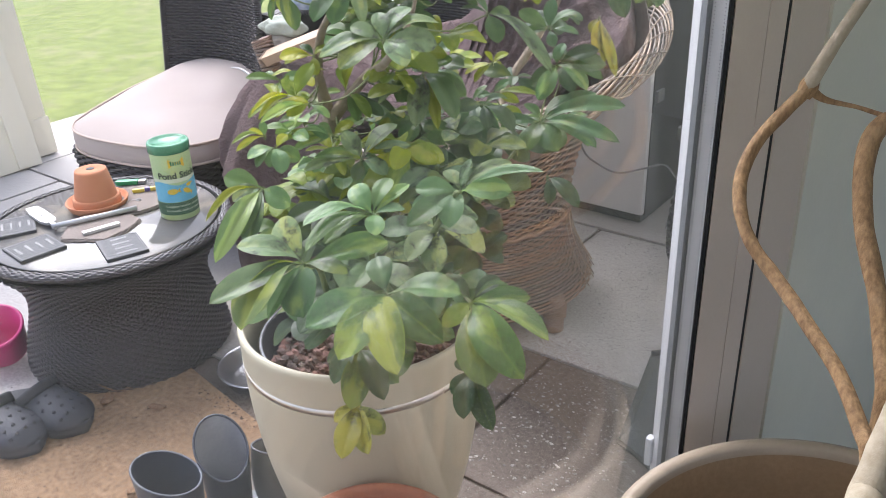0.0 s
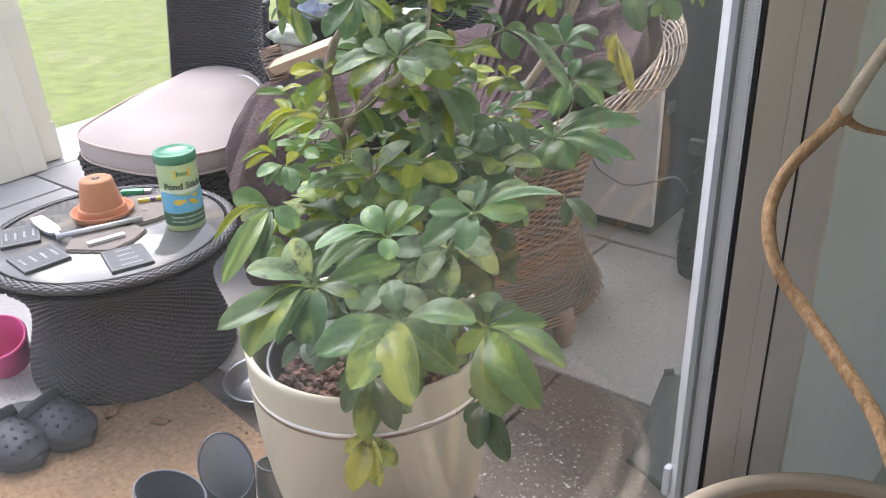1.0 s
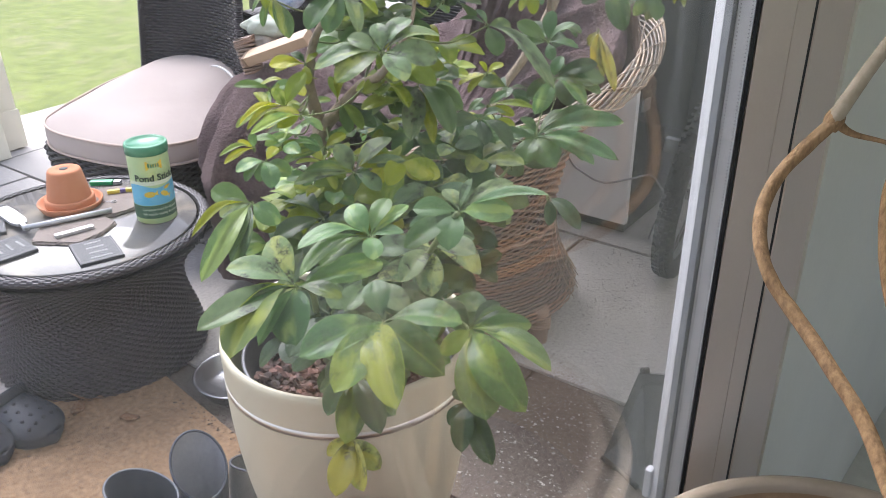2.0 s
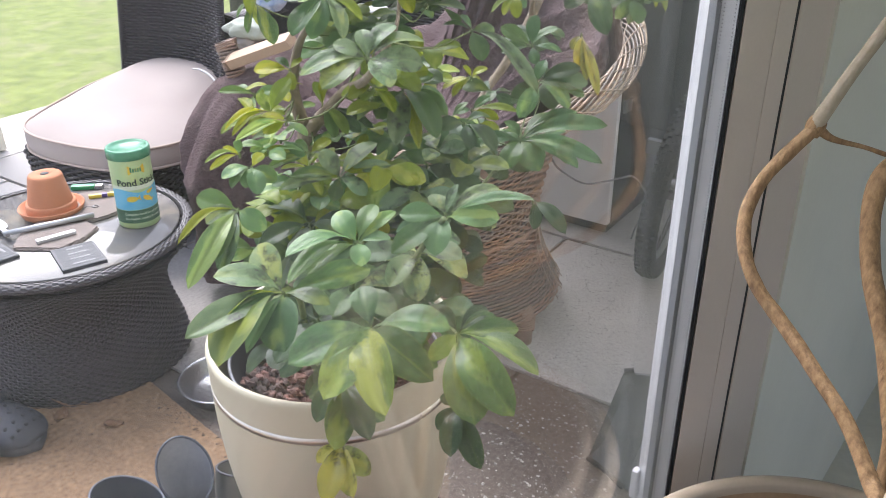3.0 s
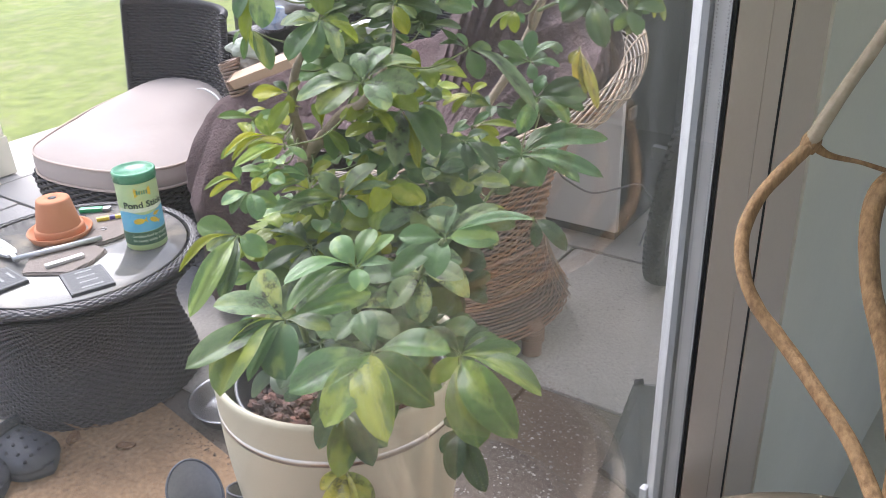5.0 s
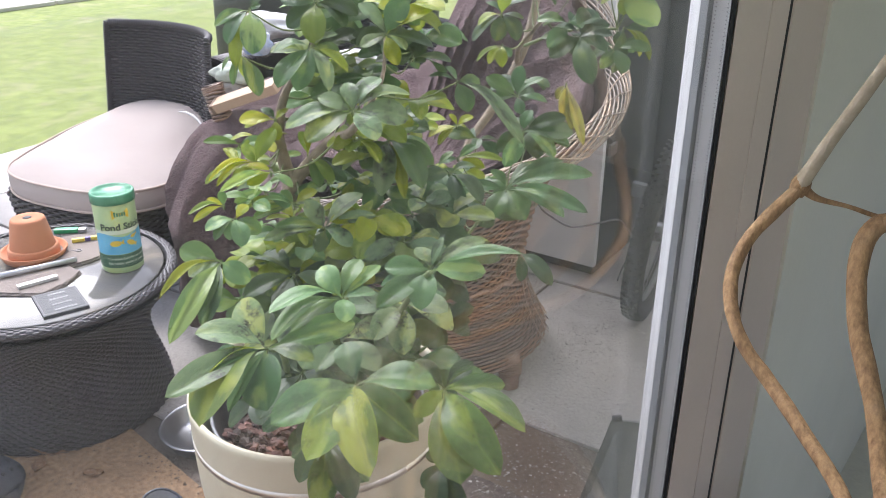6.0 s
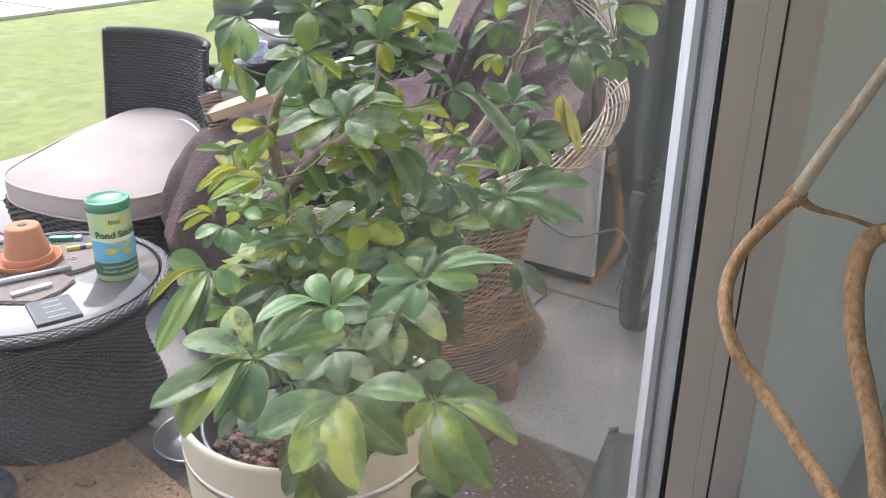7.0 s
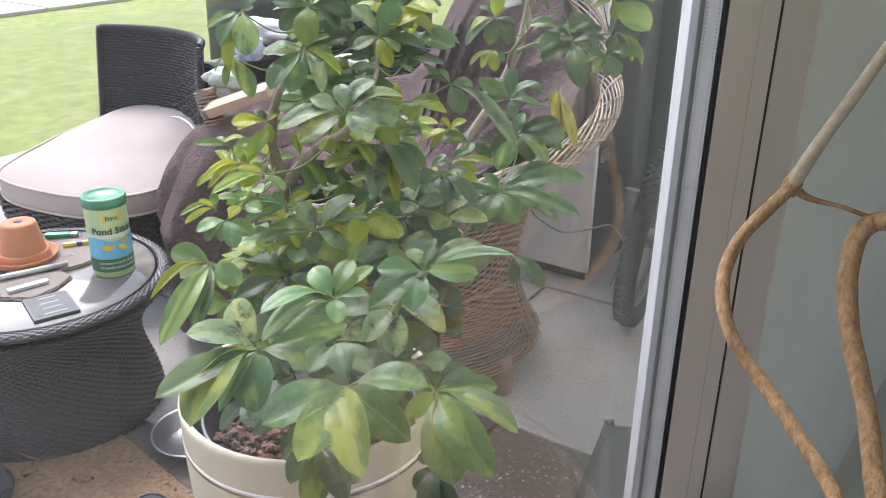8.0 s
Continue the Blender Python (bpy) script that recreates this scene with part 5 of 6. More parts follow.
part("lip", tube([(-0.717, 1.748, 0.010), (-0.655, 1.731, 0.006), (-0.600, 1.702, 0.006)], 0.007, 8), M["black_plastic"], dp, "dark rubber lip")
part("knob", tube([(-0.652, 1.768, 0.292), (-0.632, 1.778, 0.297)], 0.008, 12), M["black_plastic"], dp)

# ---- foreground of the patio: mat, boots, clogs, bowl, bucket ----
mat_poly = [(-1.93, 1.33), (-1.47, 1.25), (-1.25, 0.35), (-2.05, 0.15), (-2.35, 0.75)]
mat_bm = prism(mat_poly, 0.0, 0.014, bevel=0.004)
tagged(part("door_mat", mat_bm, M["coir"]), "worn brown coir doormat lying on the paving", "doormat")
rng = np.random.default_rng(11)
fv, ff = [], []
for k in range(9000):
    x, y = rng.uniform(-2.3, -1.25), rng.uniform(0.2, 1.3)
    inside = all((b[0] - a[0]) * (y - a[1]) - (b[1] - a[1]) * (x - a[0]) < 0 for a, b in zip(mat_poly, mat_poly[1:] + mat_poly[:1]))
    if not inside:
        continue
    a, h = rng.uniform(0, 6.28), rng.uniform(0.003, 0.008)
    l = rng.uniform(0.004, 0.012)
    b = len(fv)
    fv += [(x - 0.0007, y, 0.012), (x + 0.0007, y, 0.012), (x + l * math.cos(a), y + l * math.sin(a), 0.014 + h)]
    ff.append((b, b + 1, b + 2))
solid("mat_fibre", mesh("fibre", fv, ff, False), M["coir"], "loose coir fibres standing out of the mat", "fibre", kind="stuff")


def boot(base, yaw, height, material, lining, label, lean=0.0, rx=0.072, ry=0.058, dip=(0.0, 0.0)):
    m = Matrix.Translation(base) @ Matrix.Rotation(radians(yaw), 4, "Z")
    bt = thing("boot", base, label, "boot", "rubber boots")

    def shaft(s, t):
        a = 2 * math.pi * s
        f = 0.80 + 0.20 * t
        k = 1 + 0.03 * math.sin(2 * a + 1.0)
        slope = (0.015 * math.cos(a) - dip[1] * math.cos(a - radians(dip[0]))) * t
        return m @ Vector((rx * f * k * math.cos(a) + lean * t * t, ry * f * k * math.sin(a), 0.09 + (height - 0.09) * t + slope))

    def inner(s, t):
        a = 2 * math.pi * s
        f = (0.80 + 0.20 * t) - 0.06
        k = 1 + 0.03 * math.sin(2 * a + 1.0)
        return m @ Vector((rx * f * k * math.cos(a) + lean * t * t, ry * f * k * math.sin(a), 0.05 + (height - 0.05) * t + (0.015 * math.cos(a) - dip[1] * math.cos(a - radians(dip[0]))) * t))
    part("shaft", sheet(shaft, 48, 16, 0, True), material, bt)
    part("lining", sheet(inner, 48, 16, 0, True), lining, bt, "dull lining")
    rim = [shaft(s, 1.0) * 0.5 + inner(s, 1.0) * 0.5 for s in np.linspace(0, 1, 49)]
    part("top_edge", tube([tuple(p) for p in rim], 0.0030, 6, caps=False), M["rubber_boot"], bt, "rolled edge")

    def foot(s, t):
        a = 2 * math.pi * s
        g = math.sin(math.pi * min(1, max(0, t))) ** 0.45
        x = -0.075 + 0.27 * t
        w = 0.045 * g * (1 + 0.15 * math.sin(3 * t))
        h = (0.055 + 0.05 * max(0, 1 - t * 1.6)) * g
        return m @ Vector((x, w * math.cos(a), 0.012 + h * (0.5 + 0.5 * math.sin(a)) * 1.1))
    part("foot", sheet(foot, 28, 22, 0, True), material, bt)
    part("sole", box_bm((0.27, 0.09, 0.02), (0.055, 0, 0.010), 0.008), M["black_plastic"], bt, m=m)
    return bt


boot((-1.255, 0.805, 0.014), 195, 0.300, M["rubber_boot"], M["rubber_boot"], "dark blue-grey rubber boot standing open on the mat")
boot((-1.262, 0.945, 0.014), 215, 0.265, M["rubber_boot"], M["boot_lining"], "dark blue-grey rubber boot with its top pushed oval", 0.0, 0.054, 0.060, (111, 0.042))
boot((-1.232, 1.062, 0.0), 230, 0.215, M["grey_rubber"], M["grey_rubber"], "faded grey rubber boot leaning on the planter", -0.02, 0.07, 0.035)


def clog(base, yaw, label):
    """A foam clog: closed toe with vent holes, an open heel and a strap; local x runs heel to toe."""
    m = Matrix.Translation(base) @ Matrix.Rotation(radians(yaw), 4, "Z")
    cl = thing("clog", base, label, "clog", "black clogs on the mat")
    L, W = 0.305, 0.140

    def half(x):
        f = x / L
        return W / 2 * (0.72 + 0.35 * f) * (1 - max(0, (f - 0.72) / 0.28) ** 2.6) ** 0.5 * (1 - max(0, (0.10 - f) / 0.10) ** 2 * 0.4)

    def sole(s, t):
        a = 2 * math.pi * s
        ca, sa = math.cos(a), math.sin(a)
        x = L / 2 + L / 2 * (abs(ca) ** 0.75) * (1 if ca > 0 else -1)
        y = half(min(max(x, 0.001), L * 0.999)) * (abs(sa) ** 0.8) * (1 if sa > 0 else -1)
        prof = [(0.0, 0.0), (1.0, 0.0), (1.06, 0.015), (1.04, 0.034), (0.95, 0.036), (0.0, 0.026)]
        k = t * 5
        i = min(4, int(k))
        f = prof[i][0] + (prof[i + 1][0] - prof[i][0]) * (k - i)
        z = prof[i][1] + (prof[i + 1][1] - prof[i][1]) * (k - i)
        return m @ Vector((L / 2 + (x - L / 2) * f, y * f, z))
    part("sole", sheet(sole, 56, 26, 0, True), M["clog"], cl)

    def top(s, t):
        # toe cap from the instep to the tip
        x = L * (0.40 + 0.60 * t)
        w = half(min(x, L * 0.999)) * 1.03
        a = math.pi * s
        hgt = 0.068 * (1 - 0.62 * t ** 2.2) * (0.15 + 0.85 * min(1, (1 - t) * 5 + 0.15))
        y = w * math.cos(a)
        return m @ Vector((x + 0.03 * math.sin(a) * (1 - t) - 0.02 * (1 - t), y, 0.032 + hgt * math.sin(a) ** 0.75))
    part("toe_cap", sheet(top, 40, 26, 0.004), M["clog"], cl)
    # flat dark discs paint the shade inside the vent holes
    for i, t in enumerate((0.16, 0.33, 0.50, 0.67, 0.82)):
        for s in ((0.30, 0.43, 0.57, 0.70) if i % 2 else (0.24, 0.37, 0.50, 0.63, 0.76)):
            p = Vector(top(s, t))
            n = (Vector(top(s + 0.02, t)) - p).cross(Vector(top(s, t + 0.02)) - p).normalized()
            if n.z < 0:
                n = -n
            part("vent_hole", lathe([(0, 0), (0.0052, 0), (0.0052, 0.0005), (0, 0.0005)], 12), M["shade_core"], cl, "dark disc for the shade in a vent hole",
                 m=Matrix.Translation(p + n * 0.0002) @ n.to_track_quat("Z", "Y").to_matrix().to_4x4())

    def strap(s, t):
        a = math.pi * (s - 0.5)
        return m @ Vector((L * 0.40 + 0.045 * math.cos(a) - 0.012 * (t - 0.5), (W / 2) * 1.04 * math.sin(a), 0.060 + 0.052 * math.cos(a) ** 0.8 + 0.026 * (t - 0.5)))
    part("strap", sheet(strap, 30, 4, 0.005), M["clog"], cl)
    for y in (-1, 1):
        p = m @ Vector((L * 0.41, y * W * 0.515, 0.055))
        part("rivet", lathe([(0, -0.003), (0.009, -0.003), (0.009, 0.003), (0, 0.003)], 16), M["clog"], cl, m=Matrix.Translation(p) @ pose(0, 0, 0, 90, 0, math.degrees(math.atan2(m[1][0], m[0][0]))))
    return cl


clog((-2.205, 0.918, 0.014), 10, "scuffed black foam clog with vent holes, on the mat")
clog((-2.235, 0.805, 0.014), 8, "scuffed black foam clog with its strap forward, on the mat")

bowl = thing("pet_bowl", (-1.715, 1.43, 0), "small stainless steel bowl on the paving", "bowl")
part("dish", lathe([(0, 0.004), (0.085, 0.004), (0.098, 0.012), (0.116, 0.046), (0.124, 0.050), (0.128, 0.047), (0.126, 0.044), (0.120, 0.042), (0.104, 0.006), (0.09, 0.0), (0, 0.0)][::-1], 64, (-1.715, 1.43, 0.003)), M["bowl_steel"], bowl)

bucket = thing("bucket", (-2.478, 1.045, 0), "bright pink plastic bucket tipped over at the table's foot", "bucket")
part("body", lathe([(0, 0), (0.066, 0), (0.073, 0.006), (0.084, 0.110), (0.086, 0.114), (0.0865, 0.120), (0.083, 0.124), (0.076, 0.121), (0.066, 0.012), (0, 0.010)], 56), M["pink_plastic"], bucket, m=pose(-2.478, 1.045, 0.030, 0, 24, -33))

rng = np.random.default_rng(21)


def dry_leaf(x, y, s, seed):
    def f(a, b):
        w = math.sin(math.pi * a) ** 0.7 * 0.32
        return (x + s * (a - 0.5) * math.cos(seed) - s * w * (b - 0.5) * 2 * math.sin(seed), y + s * (a - 0.5) * math.sin(seed) + s * w * (b - 0.5) * 2 * math.cos(seed),
                0.016 + s * 0.35 * abs(b - 0.5) + s * 0.1 * math.sin(5 * a + seed))
    tagged(part("dry_leaf", sheet(f, 9, 5, 0.0008), M["dry_leaf"]), "curled dry brown leaf on the mat", "leaf", "dry leaves")


dry_leaf(-2.02, 1.13, 0.10, 0.6)
dry_leaf(-1.98, 1.08, 0.06, 2.2)
dry_leaf(-1.83, 1.14, 0.05, 0.9)
dry_leaf(-1.60, 0.90, 0.04, 1.9)
dry_leaf(-1.95, 0.99, 0.05, 3.9)
cv, cf = [], []
for k in range(430):
    if k < 260:
        x, y = rng.normal(-1.60, 0.10), rng.normal(1.30, 0.05)
    else:
        x, y = rng.uniform(-2.3, -1.2), rng.uniform(0.5, 1.45)
    s = rng.uniform(0.0012, 0.0035) * (1.7 if k % 9 == 0 else 1)
    b = len(cv)
    turn = rng.uniform(0, 6)
    cv += [(x + s * rng.uniform(0.7, 1.3) * math.cos(q + turn), y + s * rng.uniform(0.7, 1.3) * math.sin(q + turn), 0.014) for q in (0, 1.26, 2.5, 3.8, 5.0)] + [(x, y, 0.0145 + 0.5 * s)]
    cf += [(b + q, b + (q + 1) % 5, b + 5) for q in range(5)]
solid("crumbs", mesh("crumbs", cv, cf, False), M["crumb"], "scattered soil crumbs on mat and paving", "soil", kind="stuff")

# old terracotta pot outside by the planter
tp = thing("terracotta_pot", (-0.72, 0.83, 0), "weathered terracotta pot standing on the paving", "flower pot")
part("body", lathe([(0, 0), (0.10, 0), (0.104, 0.004), (0.142, 0.33), (0.150, 0.332)], 56, (-0.72, 0.83, 0)), M["old_terracotta"], tp)
part("rim", lathe([(0.150, 0.330), (0.159, 0.334), (0.163, 0.395), (0.160, 0.402), (0.150, 0.402), (0.146, 0.395), (0.138, 0.30), (0.128, 0.25)], 56, (-0.72, 0.83, 0)), M["old_terracotta"], tp)
part("soil", lathe([(0, 0.275), (0.134, 0.27)], 40, (-0.72, 0.83, 0)), M["soil"], tp, "dark soil")

# ---- cream planter and umbrella plant ----
PX, PY, PH, PR = -0.995, 1.132, 0.622, 0.236
pl = thing("planter", (PX, PY, 0), "tall tapered cream plastic planter with a chrome band", "planter")
prof = [(0, 0.0), (0.116, 0.0), (0.122, 0.006)] + [(0.122 + (PR - 0.124) * (1 - (1 - f) ** 2.15), 0.006 + (PH - 0.06) * f) for f in np.linspace(0.08, 1, 18)]
part("body", lathe(prof + [(PR - 0.001, PH - 0.02), (PR, PH - 0.008), (PR - 0.003, PH), (PR - 0.010, PH), (PR - 0.013, PH - 0.006), (PR - 0.016, PH - 0.05), (PR - 0.03, PH - 0.15)], 96, (PX, PY, 0)), M["cream_pot"], pl)
part("chrome_band", lathe([(PR - 0.005, PH - 0.084), (PR - 0.0016, PH - 0.0835), (PR - 0.0012, PH - 0.0702), (PR - 0.004, PH - 0.070)], 96, (PX, PY, 0)), M["chrome"], pl, "thin chrome band")
part("inner_pot", lathe([(0.150, 0.42), (0.192, PH - 0.055), (0.197, PH - 0.050), (0.200, PH - 0.052), (0.198, PH - 0.062), (0.156, 0.42)], 72, (PX, PY, 0)), M["black_plastic"], pl, "black grower's pot inside")
part("inner_rim", tube([(PX + 0.197 * math.cos(a), PY + 0.197 * math.sin(a), PH - 0.051) for a in np.linspace(0, 2 * math.pi, 73)], 0.0035, 6, caps=False), M["grey_rim"], pl)
part("soil", lathe([(0, 0.508), (0.178, 0.502)], 48, (PX, PY, 0)), M["soil"], pl, "dark soil")
rng = np.random.default_rng(3)
rv, rf = [], []
for k in range(900):
    r, a = 0.175 * math.sqrt(rng.random()), rng.uniform(0, 6.28)
    s = rng.uniform(0.005, 0.0125)
    c = np.array([PX + r * math.cos(a), PY + r * math.sin(a), 0.512 + rng.uniform(0, 0.016) + (0.012 if k % 4 == 0 else 0)])
    pts = rng.normal(0, 1, (16, 3))
    pts /= np.linalg.norm(pts, axis=1)[:, None]
    bmr = bmesh.new()
    for q in pts * rng.uniform(0.8, 1.2, (16, 1)) * s * np.array([1.1, 0.9, 0.75]):
        bmr.verts.new(q + c)
    bmesh.ops.convex_hull(bmr, input=bmr.verts)
    bmr.verts.index_update()
    b0 = len(rv)
    rv += [tuple(v.co) for v in bmr.verts]
    rf += [tuple(b0 + v.index for v in f.verts) for f in bmr.faces]
    bmr.free()
solid("lava_rock", mesh("rocks", rv, rf, False), M["lava"], "reddish brown lava rock chips mulching the planter", "gravel", kind="stuff")

plant = thing("umbrella_plant", (PX, PY, 0.51), "bushy variegated umbrella plant with glossy whorled leaves", "plant")


STEM_POINTS = []


def stem(name, pts, radius, material, sides=8, knots=0.05, label=""):
    STEM_POINTS.extend(Vector(p) for p in smooth_path(pts, 8))
    return part(name, tube(smooth_path(pts, 8), radius, sides, knots, 4), material, plant, label)


stem("trunk", [(-1.075, 1.165, 0.50), (-1.100, 1.180, 0.70), (-1.104, 1.186, 0.84), (-1.076, 1.184, 0.980)], [0.018, 0.0145, 0.014, 0.015], M["bark"], 12, 0.07, "greyish brown woody trunk")
stem("limb", [(-1.076, 1.184, 0.975), (-1.086, 1.178, 1.030), (-1.086, 1.173, 1.076), (-1.050, 1.160, 1.15), (-0.990, 1.160, 1.225), (-1.006, 1.196, 1.288)], [0.0125, 0.0104, 0.0086, 0.0035, 0.0025], M["bark"], 10)
stem("limb", [(-1.076, 1.184, 0.975), (-1.035, 1.200, 1.025), (-0.992, 1.201, 1.066), (-0.90, 1.150, 1.115), (-0.862, 1.175, 1.19), (-0.877, 1.208, 1.250)], [0.0125, 0.0100, 0.0084, 0.0038, 0.0025], M["bark"], 10)
stem("trunk", [(-0.93, 1.22, 0.50), (-0.975, 1.45, 0.66), (-1.008, 1.631, 0.789), (-1.068, 1.759, 0.889), (-1.052, 1.857, 0.976), (-1.031, 1.959, 1.105), (-1.03, 2.02, 1.25)], [0.007, 0.007, 0.008, 0.009, 0.0105, 0.0105, 0.009], M["bark"], 12, 0.07, "leaning woody trunk")
stem("limb", [(-1.036, 1.93, 1.07), (-0.97, 1.82, 1.13), (-0.90, 1.79, 1.20)], [0.007, 0.005, 0.0035], M["bark"])
stem("limb", [(-1.036, 1.95, 1.10), (-0.92, 1.95, 1.15), (-0.80, 1.955, 1.165)], [0.0045, 0.0035, 0.003], M["stem"])
stem("limb", [(-0.99, 1.09, 0.51), (-0.91, 0.98, 0.70), (-0.80, 0.86, 0.88), (-0.768, 0.81, 0.925)], [0.007, 0.006, 0.0045, 0.004], M["stem"])
stem("limb", [(-0.95, 1.08, 0.51), (-0.82, 0.96, 0.70), (-0.70, 0.86, 0.85), (-0.645, 0.825, 0.897)], [0.007, 0.006, 0.0045, 0.004], M["stem"])
stem("limb", [(-0.94, 1.11, 0.51), (-0.86, 1.03, 0.74), (-0.75, 0.92, 0.92), (-0.697, 0.876, 0.99)], [0.007, 0.006, 0.0045, 0.004], M["stem"])
stem("limb", [(-0.93, 1.13, 0.51), (-0.83, 1.09, 0.74), (-0.71, 1.03, 0.92), (-0.653, 1.0, 0.99)], [0.007, 0.006, 0.0045, 0.004], M["stem"])
stem("limb", [(-0.93, 1.18, 0.51), (-0.89, 1.28, 0.72), (-0.83, 1.40, 0.87), (-0.798, 1.468, 0.932)], [0.006, 0.0042, 0.0032, 0.0024], M["stem"])
stem("limb", [(-0.92, 1.16, 0.55), (-0.80, 1.12, 0.70), (-0.68, 1.04, 0.79), (-0.624, 0.990, 0.822)], [0.006, 0.005, 0.004, 0.003], M["stem"])


def leaf_mesh(fold, arch, tip, seed):
    """A leaflet of length 1 and width 1 along x: a short stalk, a folded midrib, an arched blade, a blunt or pointed tip and a wavy edge."""
    n, k = 16, 3
    verts, faces, flat, edge = [], [], [], []
    for i in range(n + 1):
        f = i / n
        if f < 0.11:
            w = 0.030 + 0.05 * f
        else:
            g = (f - 0.11) / 0.89
            w = 0.5 * math.sin(math.pi * min(1.0, g ** (0.92 + 0.12 * tip))) ** (0.52 + 0.02 * tip)
        x = f * (1 - 0.10 * arch * f)
        z = arch * 0.27 * math.sin(math.pi * f ** 0.85)
        for j in range(-k, k + 1):
            y = w * j / k
            up = 0.4 * fold * abs(y) * (1 - 0.5 * abs(j) / k) + 0.010 * math.sin(9 * f + seed + 1.5 * (j > 0)) * (abs(j) / k) ** 2 * (f > 0.15)
            verts.append((x, y, z + up))
            flat.append((x, y * 0.4, 0.0))
            edge.append(abs(j) / k if 0.12 < f else 0.0)
    m = 2 * k + 1
    for i in range(n):
        for j in range(m - 1):
            faces.append((i * m + j, (i + 1) * m + j, (i + 1) * m + j + 1, i * m + j + 1))
    me = mesh("leaf", verts, faces)
    co = me.attributes.new("leaf_co", "FLOAT_VECTOR", "POINT")
    co.data.foreach_set("vector", np.array(flat, np.float32).ravel())
    me.attributes.new("leaf_edge", "FLOAT", "POINT").data.foreach_set("value", edge)
    me.attributes.new("leaf_rnd", "FLOAT", "POINT")
    return me


SHAPES = [(0.60, 0.50, 2.6), (0.48, 0.62, 3.4), (0.55, 0.36, 2.2), (0.70, 0.66, 2.8), (0.42, 0.45, 3.6), (0.55, 0.74, 2.0)]
LEAVES = {}
for kind in LEAF:
    for i, s in enumerate(SHAPES):
        me = leaf_mesh(s[0], s[1], s[2], i * 3 + 1)
        me.materials.append(LEAF[kind])
        LEAVES[kind, i] = me
leaf_rng = random.Random(42)
FOLIAGE = []   # leaves deep in the bush, joined at the end
TO_LIGHT = Vector((0.26, -0.46, 1.0)).normalized()   # the blades turn up and a little towards the open side


def whorl(hub, kind, leaves, deep=False):
    """Leaflets round a hub, each as 'azimuth/rise/length/width', in degrees and cm, with a kind of its own where it differs."""
    hub = Vector(hub)
    lean = Vector()
    for item in leaves.split():
        f = item.split("/")
        az, el, ln, wd = map(float, f[:4])
        own = f[4] if len(f) > 4 else kind
        d = Vector((math.cos(radians(el)) * math.cos(radians(az)), math.cos(radians(el)) * math.sin(radians(az)), math.sin(radians(el))))
        lean += d / 8
        side = TO_LIGHT.cross(d).normalized()
        nn = (d.cross(side) + side * leaf_rng.uniform(-0.45, 0.45)).normalized()
        side = nn.cross(d)
        m = Matrix((d * ln * 0.0106, side * min(wd * 1.20, ln * 0.58) * 0.01, nn * ln * 0.0095)).transposed().to_4x4()
        m.translation = hub
        me = LEAVES[own, leaf_rng.randrange(len(SHAPES))]
        if deep:
            FOLIAGE.append((me, m, leaf_rng.random()))
        else:
            part("leaf", me, None, plant, m=m)
    near = min(STEM_POINTS, key=lambda q: (q - hub).length + 0.6 * max(0.0, q.z - hub.z))
    reach = (near - hub).length
    if 0.02 < reach < 0.17:
        mid = (hub + near) / 2 - lean * 0.02 + Vector((0, 0, -0.02))
        part("petiole", tube(smooth_path([hub, hub * 0.92 + near * 0.08 + Vector((0, 0, -0.004)), mid, near], 5), [0.0014, 0.0013, 0.0015, 0.0020], 6), M["stem"], plant)
    part("bud", lathe([(0.0015, -0.006), (0.0026, -0.001), (0.0022, 0.002), (0.0, 0.005)], 8), M["stem"], plant, m=Matrix.Translation(hub))


whorl((-0.644, 0.826, 0.907), "g", "259/3/12.6/4.1 283/-9/13.2/4.0 315/-14/14.2/4.2/s 345/-7/12.4/4.1/c 23/7/10.1/4.3 141/29/6.3/3.2")
whorl((-0.694, 0.866, 0.996), "p", "256/9/10.8/2.8 261/-9/8.2/2.3 263/-6/11.6/2.7 165/33/5.4/2.9 100/34/6.1/2.2 80/20/6.9/1.6 43/6/4.3/1.8 314/-13/4.6/2.8")
whorl((-0.770, 0.802, 0.928), "v", "264/2/14.7/3.2/b 239/27/9.7/3.6/b 160/35/7.8/3.8/b 281/-10/14.6/5.6/s 313/-16/9.8/4.9/c 283/-20/9.9/1.6/p 261/4/11.6/1.4/g 266/-3/12.0/1.3/l 69/-1/12.8/3.2/g 20/-6/6.4/2.5/d")
whorl((-0.964, 0.911, 0.958), "p", "206/15/6.4/3.7 256/-7/5.5/3.0/b 5/-21/5.7/3.7 299/-25/8.3/3.1 287/-21/11.6/2.9/g 285/-23/15.7/2.8/s 261/-11/10.9/1.5/l 299/-28/11.6/2.5/d")
whorl((-0.971, 0.953, 1.010), "p", "253/-6/5.0/2.2 297/-29/4.0/2.0 324/-33/5.1/2.5 17/-20/4.5/2.2/g 272/-22/4.9/1.9/g 87/33/3.0/2.1/l")
whorl((-1.001, 0.959, 1.023), "l", "252/-1/5.8/1.0 257/-13/5.4/1.1 220/28/2.7/0.9 151/70/2.4/1.4/p")
whorl((-0.976, 1.038, 1.058), "p", "252/-8/8.9/1.5 258/-7/6.3/1.6/l 259/-10/4.4/1.8/l 12/-26/4.1/1.6/g")
whorl((-1.049, 1.078, 1.049), "l", "259/-6/9.0/1.4 257/-17/8.0/1.5 201/56/3.7/2.6 68/54/6.7/2.3 266/-21/5.2/1.9 43/-10/2.3/1.5 201/55/2.4/1.7")
